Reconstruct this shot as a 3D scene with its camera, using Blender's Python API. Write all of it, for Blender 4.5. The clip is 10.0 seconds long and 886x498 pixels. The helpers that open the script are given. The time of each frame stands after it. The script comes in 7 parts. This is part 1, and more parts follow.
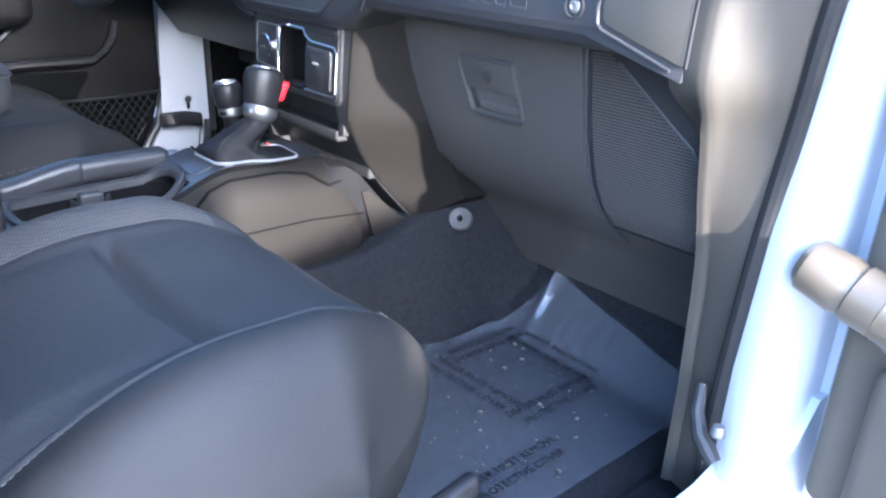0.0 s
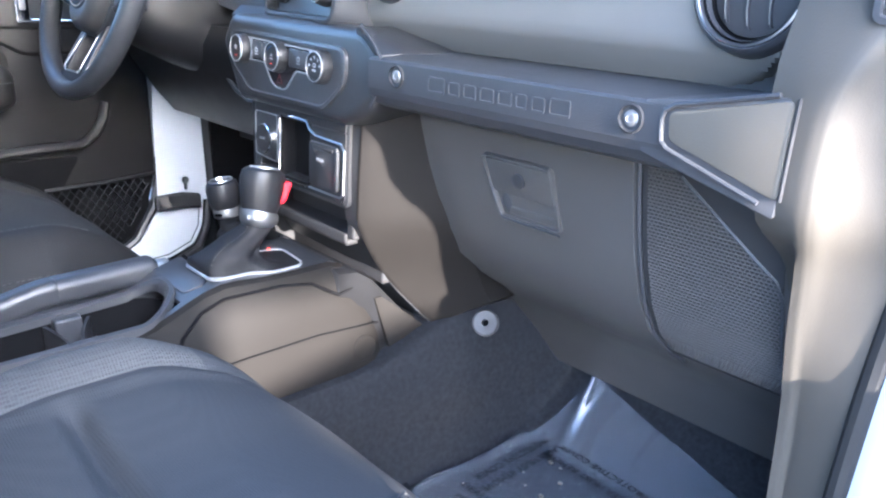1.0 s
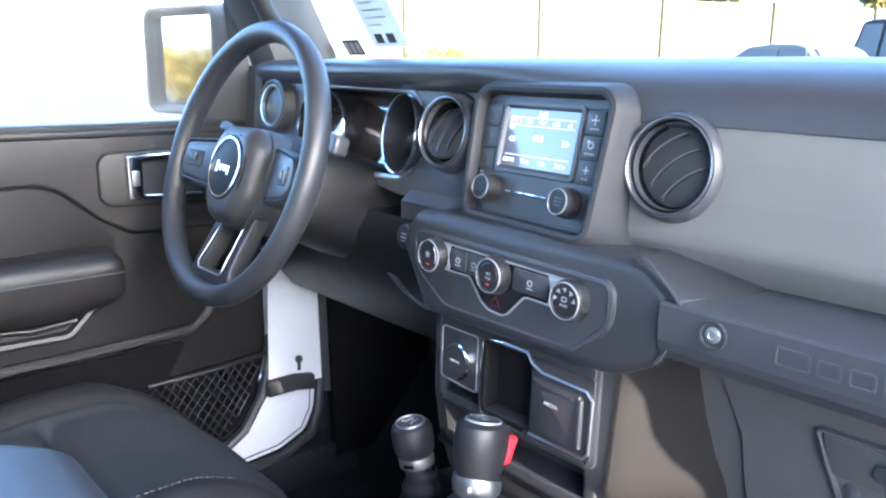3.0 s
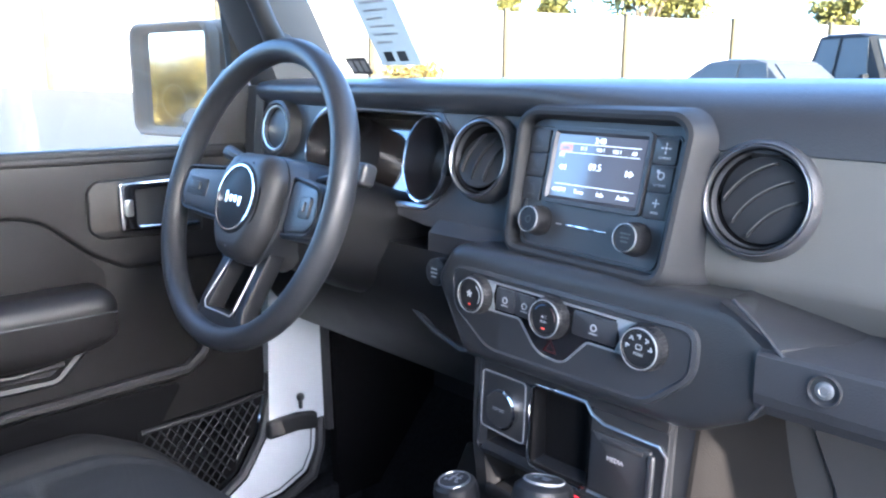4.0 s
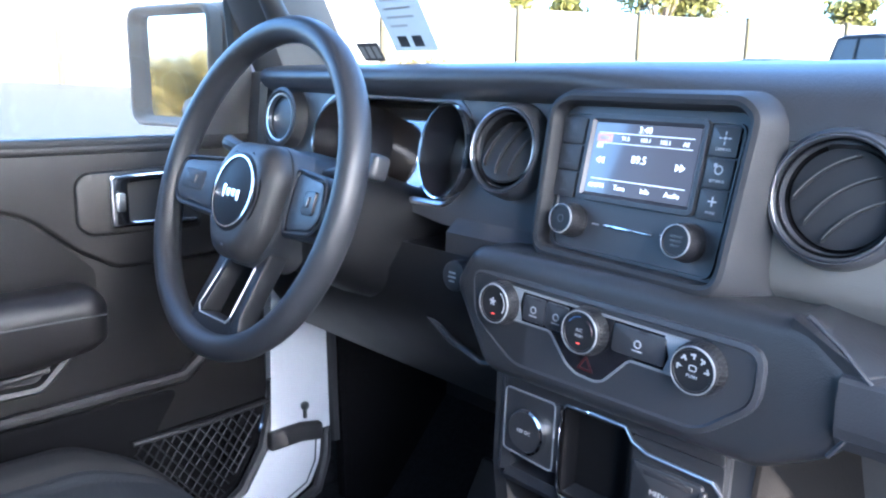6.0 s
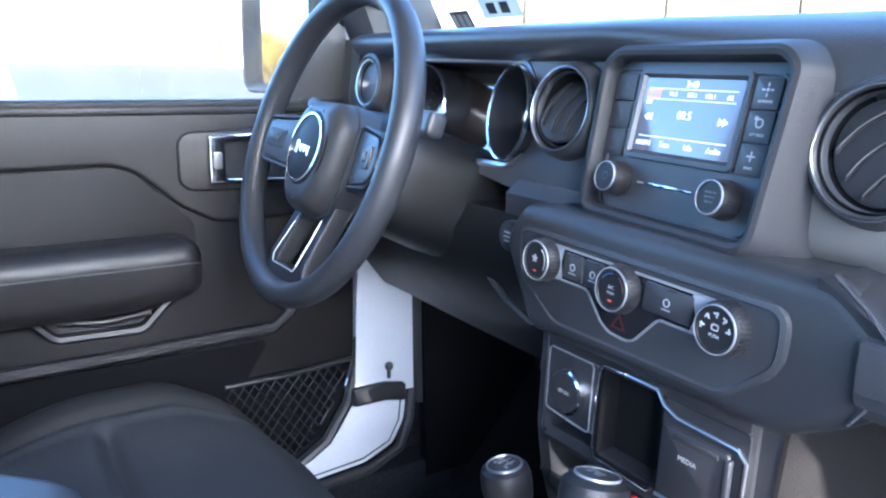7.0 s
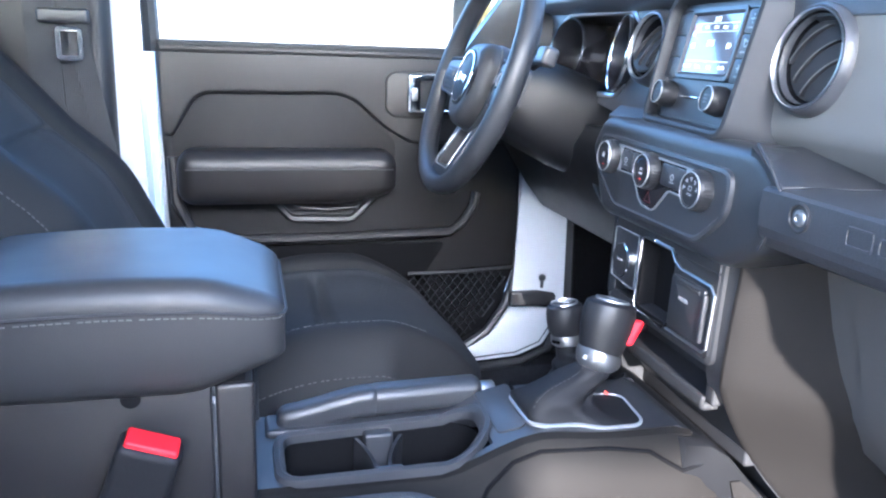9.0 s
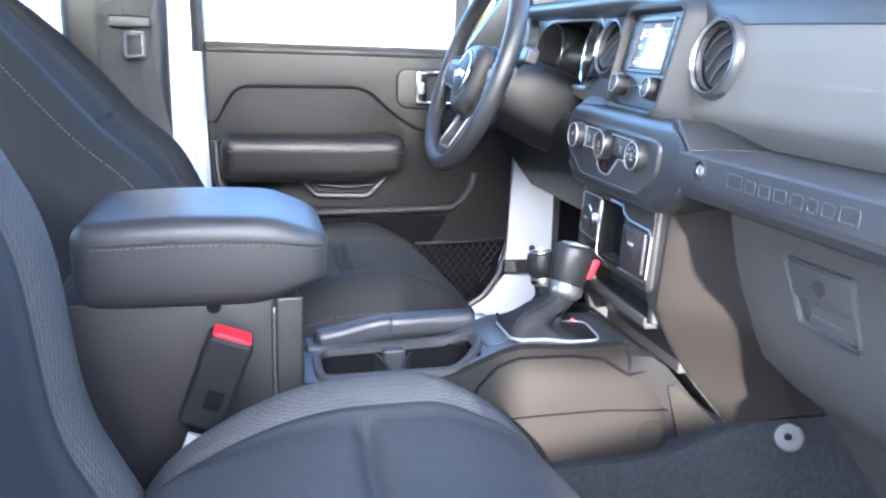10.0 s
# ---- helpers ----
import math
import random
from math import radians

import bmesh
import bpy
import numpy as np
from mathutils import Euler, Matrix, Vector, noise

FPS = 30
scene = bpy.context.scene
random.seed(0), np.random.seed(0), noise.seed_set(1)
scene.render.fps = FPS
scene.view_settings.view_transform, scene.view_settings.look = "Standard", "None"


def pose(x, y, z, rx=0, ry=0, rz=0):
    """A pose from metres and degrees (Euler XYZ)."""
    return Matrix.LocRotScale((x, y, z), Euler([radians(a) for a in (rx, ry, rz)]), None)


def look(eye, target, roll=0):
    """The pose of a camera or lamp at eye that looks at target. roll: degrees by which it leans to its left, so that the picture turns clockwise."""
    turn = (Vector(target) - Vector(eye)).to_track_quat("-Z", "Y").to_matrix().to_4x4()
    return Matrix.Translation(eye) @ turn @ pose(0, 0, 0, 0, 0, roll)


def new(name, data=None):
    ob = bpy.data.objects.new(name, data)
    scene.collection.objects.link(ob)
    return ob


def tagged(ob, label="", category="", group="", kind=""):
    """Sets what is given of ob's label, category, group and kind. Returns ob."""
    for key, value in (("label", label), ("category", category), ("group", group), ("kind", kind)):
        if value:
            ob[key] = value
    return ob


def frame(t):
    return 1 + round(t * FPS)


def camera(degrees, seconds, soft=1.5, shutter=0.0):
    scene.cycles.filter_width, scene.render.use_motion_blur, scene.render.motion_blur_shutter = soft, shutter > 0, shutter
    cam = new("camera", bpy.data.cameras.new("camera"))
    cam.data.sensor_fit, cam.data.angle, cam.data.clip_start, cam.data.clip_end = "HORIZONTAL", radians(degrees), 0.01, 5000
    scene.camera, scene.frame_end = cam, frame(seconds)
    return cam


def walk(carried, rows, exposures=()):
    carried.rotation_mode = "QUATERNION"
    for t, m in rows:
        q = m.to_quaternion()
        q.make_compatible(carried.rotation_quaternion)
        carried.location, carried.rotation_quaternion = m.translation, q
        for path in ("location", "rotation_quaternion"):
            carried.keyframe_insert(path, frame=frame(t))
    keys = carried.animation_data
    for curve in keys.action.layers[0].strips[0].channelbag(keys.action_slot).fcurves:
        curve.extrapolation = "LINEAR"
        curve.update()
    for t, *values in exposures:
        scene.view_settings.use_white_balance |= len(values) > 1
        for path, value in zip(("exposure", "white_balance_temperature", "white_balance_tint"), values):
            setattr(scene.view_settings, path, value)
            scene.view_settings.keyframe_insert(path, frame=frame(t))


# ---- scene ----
cam = camera(59.2, 10.0, soft=2.2)
PATH = [
    (0, (1.045, -0.604, 1.16), (-0.305, 0.668, 0.414), 3.5),
    (0.5, (1.011, -0.546, 1.186), (-0.359, 0.725, 0.474), 2.5),
    (1, (0.909, -0.512, 1.206), (-0.482, 0.764, 0.547), 1.9),
    (1.5, (0.793, -0.509, 1.229), (-0.625, 0.763, 0.618), 1.1),
    (2, (0.694, -0.52, 1.269), (-0.754, 0.747, 0.722), 0.7),
    (2.5, (0.615, -0.53, 1.287), (-0.85, 0.738, 0.792), 0.7),
    (3, (0.546, -0.528, 1.307), (-0.923, 0.754, 0.859), 0.6),
    (4.5, (0.383, -0.537, 1.314), (-0.992, 0.856, 0.906), 0.5),
    (5, (0.352, -0.527, 1.311), (-1.0, 0.889, 0.902), 0.5),
    (6.5, (0.384, -0.454, 1.288), (-1.138, 0.769, 0.857), 1.1),
    (7, (0.427, -0.424, 1.273), (-1.211, 0.63, 0.818), 1.1),
    (7.5, (0.478, -0.389, 1.255), (-1.263, 0.473, 0.782), 1.5),
    (8, (0.559, -0.373, 1.244), (-1.253, 0.317, 0.754), 1.7),
    (8.5, (0.663, -0.391, 1.23), (-1.191, 0.169, 0.729), 1.8),
    (9, (0.761, -0.4, 1.225), (-1.115, 0.079, 0.723), 2.0),
    (9.5, (0.876, -0.421, 1.219), (-1.009, 0.027, 0.724), 2.2),
    (10, (1.005, -0.455, 1.225), (-0.874, 0.012, 0.725), 2.0),
]
EXPOSURES = [(0, 5.54, 4850, 12), (0.8, 5.87, 4990, 12), (1.5, 6.08, 4960, 12), (2.5, 5.98, 5040, 12), (4, 5.55, 4990, 13), (5.2, 5.52, 4870, 13), (7, 5.54, 4620, 13), (8.5, 5.60, 4620, 12), (10, 6.05, 5030, 12)]
walk(cam, [(t, look(eye, target, roll)) for t, eye, target, roll in PATH], EXPOSURES)

# ---- light ----
SUN_FROM = Vector((0.985, -0.12, 0.19)).normalized()
world = bpy.data.worlds.new("sky")
scene.world = world
world.use_nodes = True
sky = world.node_tree.nodes.new("ShaderNodeTexSky")
sky.sky_type, sky.sun_disc = "NISHITA", False
sky.sun_elevation = math.asin(SUN_FROM.z)
sky.sun_rotation = math.atan2(SUN_FROM.x, SUN_FROM.y)
sky.air_density, sky.dust_density, sky.ozone_density = 0.7, 3.5, 1.0
world.node_tree.links.new(sky.outputs[0], world.node_tree.nodes["Background"].inputs[0])
world.node_tree.nodes["Background"].inputs[1].default_value = 0.12
lamp = bpy.data.lights.new("sun", "SUN")
lamp.energy, lamp.angle, lamp.color = 1.2, radians(0.7), (1.0, 0.78, 0.55)
sun = new("sun", lamp)
sun.matrix_world = look((0, 0, 30), Vector((0, 0, 30)) - SUN_FROM)


# ---- materials ----
def material(name, color, rough=0.5, metal=0.0, grain=0.0, grain_size=900.0, mottle=0.08, mottle_size=14.0, spec=0.5, coat=0.0, weave=0.0, weave_size=400.0):
    """A surface with large-scale mottling, fine grain and, where asked, a woven relief, all at real size."""
    m = bpy.data.materials.new(name)
    m.use_nodes = True
    nt = m.node_tree
    b = nt.nodes["Principled BSDF"]
    b.inputs["Roughness"].default_value, b.inputs["Metallic"].default_value = rough, metal
    b.inputs["Specular IOR Level"].default_value, b.inputs["Coat Weight"].default_value = spec, coat
    geo = nt.nodes.new("ShaderNodeTexCoord")
    n1 = nt.nodes.new("ShaderNodeTexNoise")
    n1.inputs["Scale"].default_value, n1.inputs["Detail"].default_value = mottle_size, 5
    nt.links.new(geo.outputs["Object"], n1.inputs["Vector"])
    mix = nt.nodes.new("ShaderNodeMix")
    mix.data_type = "RGBA"
    mix.inputs[6].default_value = (*[c * (1 - mottle) for c in color], 1)
    mix.inputs[7].default_value = (*[min(1, c * (1 + mottle)) for c in color], 1)
    nt.links.new(n1.outputs[0], mix.inputs[0])
    nt.links.new(mix.outputs[2], b.inputs["Base Color"])
    mr = nt.nodes.new("ShaderNodeMapRange")
    mr.inputs[3].default_value, mr.inputs[4].default_value = max(0.02, rough - 0.07), min(1, rough + 0.07)
    nt.links.new(n1.outputs[0], mr.inputs[0])
    nt.links.new(mr.outputs[0], b.inputs["Roughness"])
    last = None
    if grain:
        n2 = nt.nodes.new("ShaderNodeTexNoise")
        n2.inputs["Scale"].default_value, n2.inputs["Detail"].default_value = grain_size, 2
        nt.links.new(geo.outputs["Object"], n2.inputs["Vector"])
        bump = nt.nodes.new("ShaderNodeBump")
        bump.inputs["Strength"].default_value, bump.inputs["Distance"].default_value = grain, 0.0006
        nt.links.new(n2.outputs[0], bump.inputs["Height"])
        last = bump
    if weave:
        cells = nt.nodes.new("ShaderNodeTexVoronoi")
        cells.inputs["Scale"].default_value, cells.inputs["Randomness"].default_value = weave_size, 0.18
        nt.links.new(geo.outputs["Object"], cells.inputs["Vector"])
        mul = nt.nodes.new("ShaderNodeMapRange")
        mul.inputs[1].default_value, mul.inputs[2].default_value = 0.15, 0.62
        nt.links.new(cells.outputs["Distance"], mul.inputs[0])
        bump = nt.nodes.new("ShaderNodeBump")
        bump.inputs["Strength"].default_value, bump.inputs["Distance"].default_value = weave, 0.001
        nt.links.new(mul.outputs[0], bump.inputs["Height"])
        if last:
            nt.links.new(last.outputs[0], bump.inputs["Normal"])
        last = bump
        dark = nt.nodes.new("ShaderNodeMix")
        dark.data_type, dark.blend_type = "RGBA", "MULTIPLY"
        dark.inputs[0].default_value = min(0.75, weave)
        ramp = nt.nodes.new("ShaderNodeMapRange")
        ramp.inputs[3].default_value, ramp.inputs[4].default_value = 0.45, 1.35
        nt.links.new(mul.outputs[0], ramp.inputs[0])
        nt.links.new(mix.outputs[2], dark.inputs[6])
        nt.links.new(ramp.outputs[0], dark.inputs[7])
        nt.links.new(dark.outputs[2], b.inputs["Base Color"])
    if last:
        nt.links.new(last.outputs[0], b.inputs["Normal"])
    return m


def glowing(name, color, strength, rough=0.1):
    m = material(name, color, rough)
    b = m.node_tree.nodes["Principled BSDF"]
    b.inputs["Emission Color"].default_value, b.inputs["Emission Strength"].default_value = (*color, 1), strength
    return m


def clear(name, tint=(1, 1, 1), rough=0.0, gloss_low=0.04, gloss_high=0.6, sheen_share=0.0):
    """Thin clear sheet: lets light through, with a glossy face and, where asked, a diffuse share as painted sheen."""
    m = bpy.data.materials.new(name)
    m.use_nodes = True
    nt = m.node_tree
    out = nt.nodes["Material Output"]
    see = nt.nodes.new("ShaderNodeBsdfTransparent")
    see.inputs[0].default_value = (*tint, 1)
    gloss = nt.nodes.new("ShaderNodeBsdfGlossy")
    gloss.inputs["Roughness"].default_value = rough
    lw = nt.nodes.new("ShaderNodeLayerWeight")
    lw.inputs[0].default_value = 0.5
    power = nt.nodes.new("ShaderNodeMath")
    power.operation = "POWER"
    power.inputs[1].default_value = 4.0
    share = nt.nodes.new("ShaderNodeMapRange")
    share.inputs[3].default_value, share.inputs[4].default_value = gloss_low, gloss_high
    nt.links.new(lw.outputs["Facing"], power.inputs[0])
    nt.links.new(power.outputs[0], share.inputs[0])
    mix = nt.nodes.new("ShaderNodeMixShader")
    nt.links.new(share.outputs[0], mix.inputs[0])
    base = see
    if sheen_share:
        haze = nt.nodes.new("ShaderNodeBsdfDiffuse")
        haze.inputs[0].default_value = (0.38, 0.42, 0.48, 1)
        both = nt.nodes.new("ShaderNodeMixShader")
        both.inputs[0].default_value = sheen_share
        nt.links.new(see.outputs[0], both.inputs[1])
        nt.links.new(haze.outputs[0], both.inputs[2])
        base = both
    nt.links.new(base.outputs[0], mix.inputs[1])
    nt.links.new(gloss.outputs[0], mix.inputs[2])
    nt.links.new(mix.outputs[0], out.inputs[0])
    return m


DASH = material("dash plastic", (0.036, 0.037, 0.040), 0.40, grain=0.5, spec=0.5)
SOFT = material("soft dash skin", (0.030, 0.031, 0.034), 0.40, grain=0.6, grain_size=700, spec=0.45)
SKIN = material("glovebox plastic", (0.052, 0.050, 0.048), 0.46, grain=0.5, spec=0.38)
SHELL = material("housing plastic", (0.020, 0.0205, 0.022), 0.36, grain=0.5, spec=0.55)
BEZEL = material("radio bezel plastic", (0.022, 0.0225, 0.024), 0.50, grain=0.5, spec=0.22)
FACE = material("dash face trim", (0.102, 0.099, 0.091), 0.52, grain=0.35, spec=0.25)
BLACK = material("black plastic", (0.027, 0.028, 0.031), 0.40, grain=0.3)
GLOSS = material("gloss black", (0.010, 0.010, 0.012), 0.10, mottle=0.02)
# Near-black for joints; in recesses and footwell it puts shade into the colour.
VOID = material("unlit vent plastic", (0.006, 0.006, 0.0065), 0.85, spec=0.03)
COVER = material("clear gloss cover", (0.020, 0.016, 0.013), 0.06, mottle=0.02, spec=1.0, coat=1.0)
PIT = material("deep black", (0.013, 0.013, 0.014), 0.7)
DOOR = material("door trim plastic", (0.0098, 0.0088, 0.0090), 0.45, grain=0.55)
CONSOLE = material("console plastic", (0.0118, 0.0108, 0.0098), 0.60, grain=0.5, spec=0.06)
LEATHER = material("black leatherette", (0.024, 0.0236, 0.0242), 0.46, grain=0.22, grain_size=800, spec=0.38)
RIM = material("wheel rim skin", (0.021, 0.022, 0.025), 0.42, grain=0.35, grain_size=800, spec=0.4)
KNOB = material("knob plastic", (0.012, 0.012, 0.013), 0.42, grain=0.3, spec=0.3)
CLOTH = material("seat cloth", (0.026, 0.028, 0.031), 0.85, spec=0.2, weave=0.25, weave_size=420)
MESH = material("seat mesh cloth", (0.044, 0.045, 0.046), 0.85, spec=0.2, weave=0.5, weave_size=330)
# Black shroud plastic, darkened further: under-dash shade sits in the colour.
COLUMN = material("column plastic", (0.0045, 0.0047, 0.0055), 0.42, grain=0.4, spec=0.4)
SIDE = material("seat side vinyl", (0.017, 0.0166, 0.016), 0.62, grain=0.4, grain_size=500, spec=0.3)
VINYL = material("smooth dark seat vinyl", (0.0125, 0.0124, 0.0127), 0.70, grain=0.4, grain_size=500, spec=0.2)
INSERT = material("soft door insert", (0.0052, 0.0047, 0.0049), 0.6, grain=0.5, grain_size=500, spec=0.3)
THREAD = material("grey thread", (0.072, 0.072, 0.068), 0.8)
CHROME = material("chrome", (0.75, 0.76, 0.78), 0.12, 1.0, mottle=0.03)
RINGS = material("bright knob ring", (0.29, 0.30, 0.31), 0.34, 0.5, mottle=0.03)
ALLOY = material("cast alloy collar", (0.24, 0.24, 0.245), 0.38, 0.9, mottle=0.05)
SATIN = material("satin silver", (0.50, 0.51, 0.53), 0.32, 1.0, mottle=0.03)
STEEL = material("bolt steel", (0.22, 0.22, 0.22), 0.45, 0.6)
WHITE = material("white car paint", (0.52, 0.54, 0.57), 0.25, coat=0.6, mottle=0.015, mottle_size=3)
# Tan tint stands in for sun and haze on the black dash end.
TRIM = material("dash end trim", (0.046, 0.042, 0.035), 0.60, grain=0.3, spec=0.2)
# Beige holds the sun and flare on dark trim; also used for floor dust.
PANEL = material("beige-grey trim", (0.078, 0.069, 0.054), 0.60, grain=0.4, spec=0.25)
TAN = material("beige grey paint", (0.115, 0.092, 0.062), 0.34, mottle=0.05)
DIMRED = material("faded red marking", (0.035, 0.005, 0.005), 0.4)
AUTUMN = material("yellow autumn leaves", (0.22, 0.155, 0.03), 0.7, mottle=0.4, mottle_size=1.5)
RED = material("red plastic", (0.62, 0.012, 0.02), 0.5, spec=0.2)
CARPET = material("black carpet", (0.017, 0.0178, 0.020), 0.95, spec=0.05, grain=1.0, grain_size=900, mottle=0.6, mottle_size=140)
RUBBER = material("black rubber", (0.016, 0.016, 0.017), 0.6, grain=0.4)
BELT = material("belt webbing", (0.024, 0.024, 0.026), 0.7, weave=0.4, weave_size=350)
GLASS = clear("window glass", (0.72, 0.74, 0.72))
# Last value: bluish diffuse share that stands in for haze and sky sheen.
FILM = clear("floor film", (0.80, 0.83, 0.88), 0.08, 0.04, 0.35, 0.11)
LENS = clear("gauge lens", (0.95, 0.95, 0.95), 0.02, 0.13, 0.7)
BOOT = material("soft black boot leather", (0.012, 0.012, 0.013), 0.55, grain=0.4, grain_size=500, spec=0.12)
HOUSING = material("weathered mirror housing", (0.40, 0.29, 0.205), 0.65, grain=0.4, spec=0.10)
MIRROR = material("mirror", (0.85, 0.86, 0.87), 0.02, 1.0, mottle=0.01)
LETTER = material("grey lettering", (0.32, 0.33, 0.34), 0.5)
INK = material("black ink", (0.003, 0.003, 0.0035), 0.95, spec=0.0)
SCREEN = glowing("screen", (0.030, 0.030, 0.034), 0.10, 0.10)
SCREEN.node_tree.nodes["Principled BSDF"].inputs["Coat Weight"].default_value = 0.25
SCREEN.node_tree.nodes["Principled BSDF"].inputs["Specular IOR Level"].default_value = 0.7
LIT = glowing("screen writing", (0.80, 0.83, 0.87), 0.045)
GLOWTAB = glowing("lit tab", (0.30, 0.16, 0.13), 0.05)
LED = glowing("red indicator", (0.9, 0.10, 0.06), 0.035)
BLUE = material("blue marking", (0.02, 0.06, 0.16), 0.5)
DIAL = material("gauge dial", (0.012, 0.012, 0.014), 0.25)
ASPHALT = material("parking lot concrete", (0.064, 0.060, 0.053), 0.9, grain=0.8, grain_size=120, mottle=0.22, mottle_size=0.7)
FENCEPANEL = material("white fence panel", (0.155, 0.150, 0.138), 0.6, mottle=0.05, mottle_size=2)
FENCEPOST = material("olive fence post", (0.075, 0.062, 0.036), 0.8, spec=0.1)
LEAF = material("yellow green leaves", (0.14, 0.125, 0.019), 0.7, mottle=0.45, mottle_size=1.5)
BARK = material("bark", (0.12, 0.09, 0.06), 0.9)
CARGREY = material("grey car paint", (0.065, 0.067, 0.068), 0.4, spec=0.12)
CARBLACK = material("black car paint", (0.012, 0.0125, 0.013), 0.4, spec=0.08)
CARGLASS = material("dark car glass", (0.05, 0.055, 0.056), 0.12, spec=0.2)
HEADLINER = material("headliner", (0.30, 0.30, 0.29), 0.9)
def backlit(name, color):
    """Thin paper that lets light through."""
    m = material(name, color, 0.7)
    nt = m.node_tree
    t = nt.nodes.new("ShaderNodeBsdfTranslucent")
    t.inputs[0].default_value = (*color, 1)
    mix = nt.nodes.new("ShaderNodeMixShader")
    mix.inputs[0].default_value = 0.6
    nt.links.new(nt.nodes["Principled BSDF"].outputs[0], mix.inputs[1])
    nt.links.new(t.outputs[0], mix.inputs[2])
    nt.links.new(mix.outputs[0], nt.nodes["Material Output"].inputs[0])
    return m


PAPER = backlit("printed sticker paper", (0.50, 0.52, 0.50))

# ---- building helpers ----
ORIGIN = {}


def thing(name, at, label, category, group="", kind=""):
    ob = new(name)
    ob.location = at
    ob.empty_display_size = 0.05
    ORIGIN[ob] = Vector(at)
    return tagged(ob, label, category, group, kind)


def part(name, geo, mat, parent, label="", smooth=35):
    """One mesh object from world-space geometry (verts, faces) under a thing or part."""
    V, F = geo
    o = ORIGIN[parent] if parent else Vector((0, 0, 0))
    me = bpy.data.meshes.new(name)
    me.from_pydata([(v[0] - o.x, v[1] - o.y, v[2] - o.z) for v in V], [], F)
    me.validate()
    bm = bmesh.new()
    bm.from_mesh(me)
    bmesh.ops.recalc_face_normals(bm, faces=bm.faces)
    bm.to_mesh(me)
    bm.free()
    me.shade_smooth()
    me.set_sharp_from_angle(angle=radians(smooth))
    for one in mat if isinstance(mat, (list, tuple)) else [mat]:
        me.materials.append(one)
    ob = new(name, me)
    if parent:
        ob.parent = parent
        ORIGIN[ob] = o
    if label:
        ob["label"] = label
    return ob


def single(name, geo, mat, label, category, group="", kind="", smooth=35):
    """A top-level thing that is one mesh; its origin is at the foot of the mesh."""
    V, F = geo
    xs = [sum(v[i] for v in V) / len(V) for i in range(2)]
    at = Vector((xs[0], xs[1], min(v[2] for v in V)))
    ob = part(name, ([(v[0] - at.x, v[1] - at.y, v[2] - at.z) for v in V], F), mat, None, "", smooth)
    ob.location = at
    ORIGIN[ob] = at
    return tagged(ob, label, category, group, kind)


def joined(*geos):
    V, F = [], []
    for v, f in geos:
        n = len(V)
        V += [tuple(p) for p in v]
        F += [tuple(i + n for i in face) for face in f]
    return V, F


def moved(geo, m):
    return [tuple(m @ Vector(v)) for v in geo[0]], geo[1]


def warped(geo, fn):
    return [tuple(fn(*v)) for v in geo[0]], geo[1]


def face_frame(x, y, z, tilt=0.0, turn=0.0):
    """Local u to the right, v up, w out of a panel that faces the rear of the car, leaning back by tilt degrees."""
    t = radians(tilt)
    m = Matrix(((1, 0, 0, 0), (0, math.sin(t), -math.cos(t), 0), (0, math.cos(t), math.sin(t), 0), (0, 0, 0, 1)))
    return Matrix.Translation((x, y, z)) @ Matrix.Rotation(radians(turn), 4, "Z") @ m


def rbox(sx, sy, sz, r=0.005, n=2, flat=(1, 1, 1)):
    """A box of full sizes with rounded edges, centred on the origin; flat: divisions of the flats."""
    h = (sx / 2, sy / 2, sz / 2)
    r = min(r, *[0.999 * a for a in h])
    lines = []
    for a, k in zip(h, flat):
        c = [a - r + r * math.tan(math.pi / 4 * i / n) for i in range(n, 0, -1)]
        inner = [(a - r) * (1 - 2 * i / k) for i in range(k + 1)]
        full = c + inner + [-v for v in reversed(c)]
        lines.append(sorted(full))
    V, F, index = [], [], {}

    def vid(p):
        key = tuple(round(v, 7) for v in p)
        if key not in index:
            q = [max(-(a - r), min(a - r, v)) for v, a in zip(p, h)]
            d = Vector([v - w for v, w in zip(p, q)])
            if d.length > 0:
                d = d.normalized() * r
            index[key] = len(V)
            V.append((q[0] + d.x, q[1] + d.y, q[2] + d.z))
        return index[key]

    for ax in range(3):
        o1, o2 = (ax + 1) % 3, (ax + 2) % 3
        for s in (-1, 1):
            for i in range(len(lines[o1]) - 1):
                for j in range(len(lines[o2]) - 1):
                    quad = []
                    for a, b in ((i, j), (i + 1, j), (i + 1, j + 1), (i, j + 1)):
                        p = [0, 0, 0]
                        p[ax], p[o1], p[o2] = s * h[ax], lines[o1][a], lines[o2][b]
                        quad.append(vid(p))
                    if len(set(quad)) == 4:
                        F.append(tuple(quad if s > 0 else reversed(quad)))
    return V, F


def box(x0, x1, y0, y1, z0, z1, r=0.004, n=2, flat=(1, 1, 1)):
    g = rbox(x1 - x0, y1 - y0, z1 - z0, r, n, flat)
    return moved(g, Matrix.Translation(((x0 + x1) / 2, (y0 + y1) / 2, (z0 + z1) / 2)))


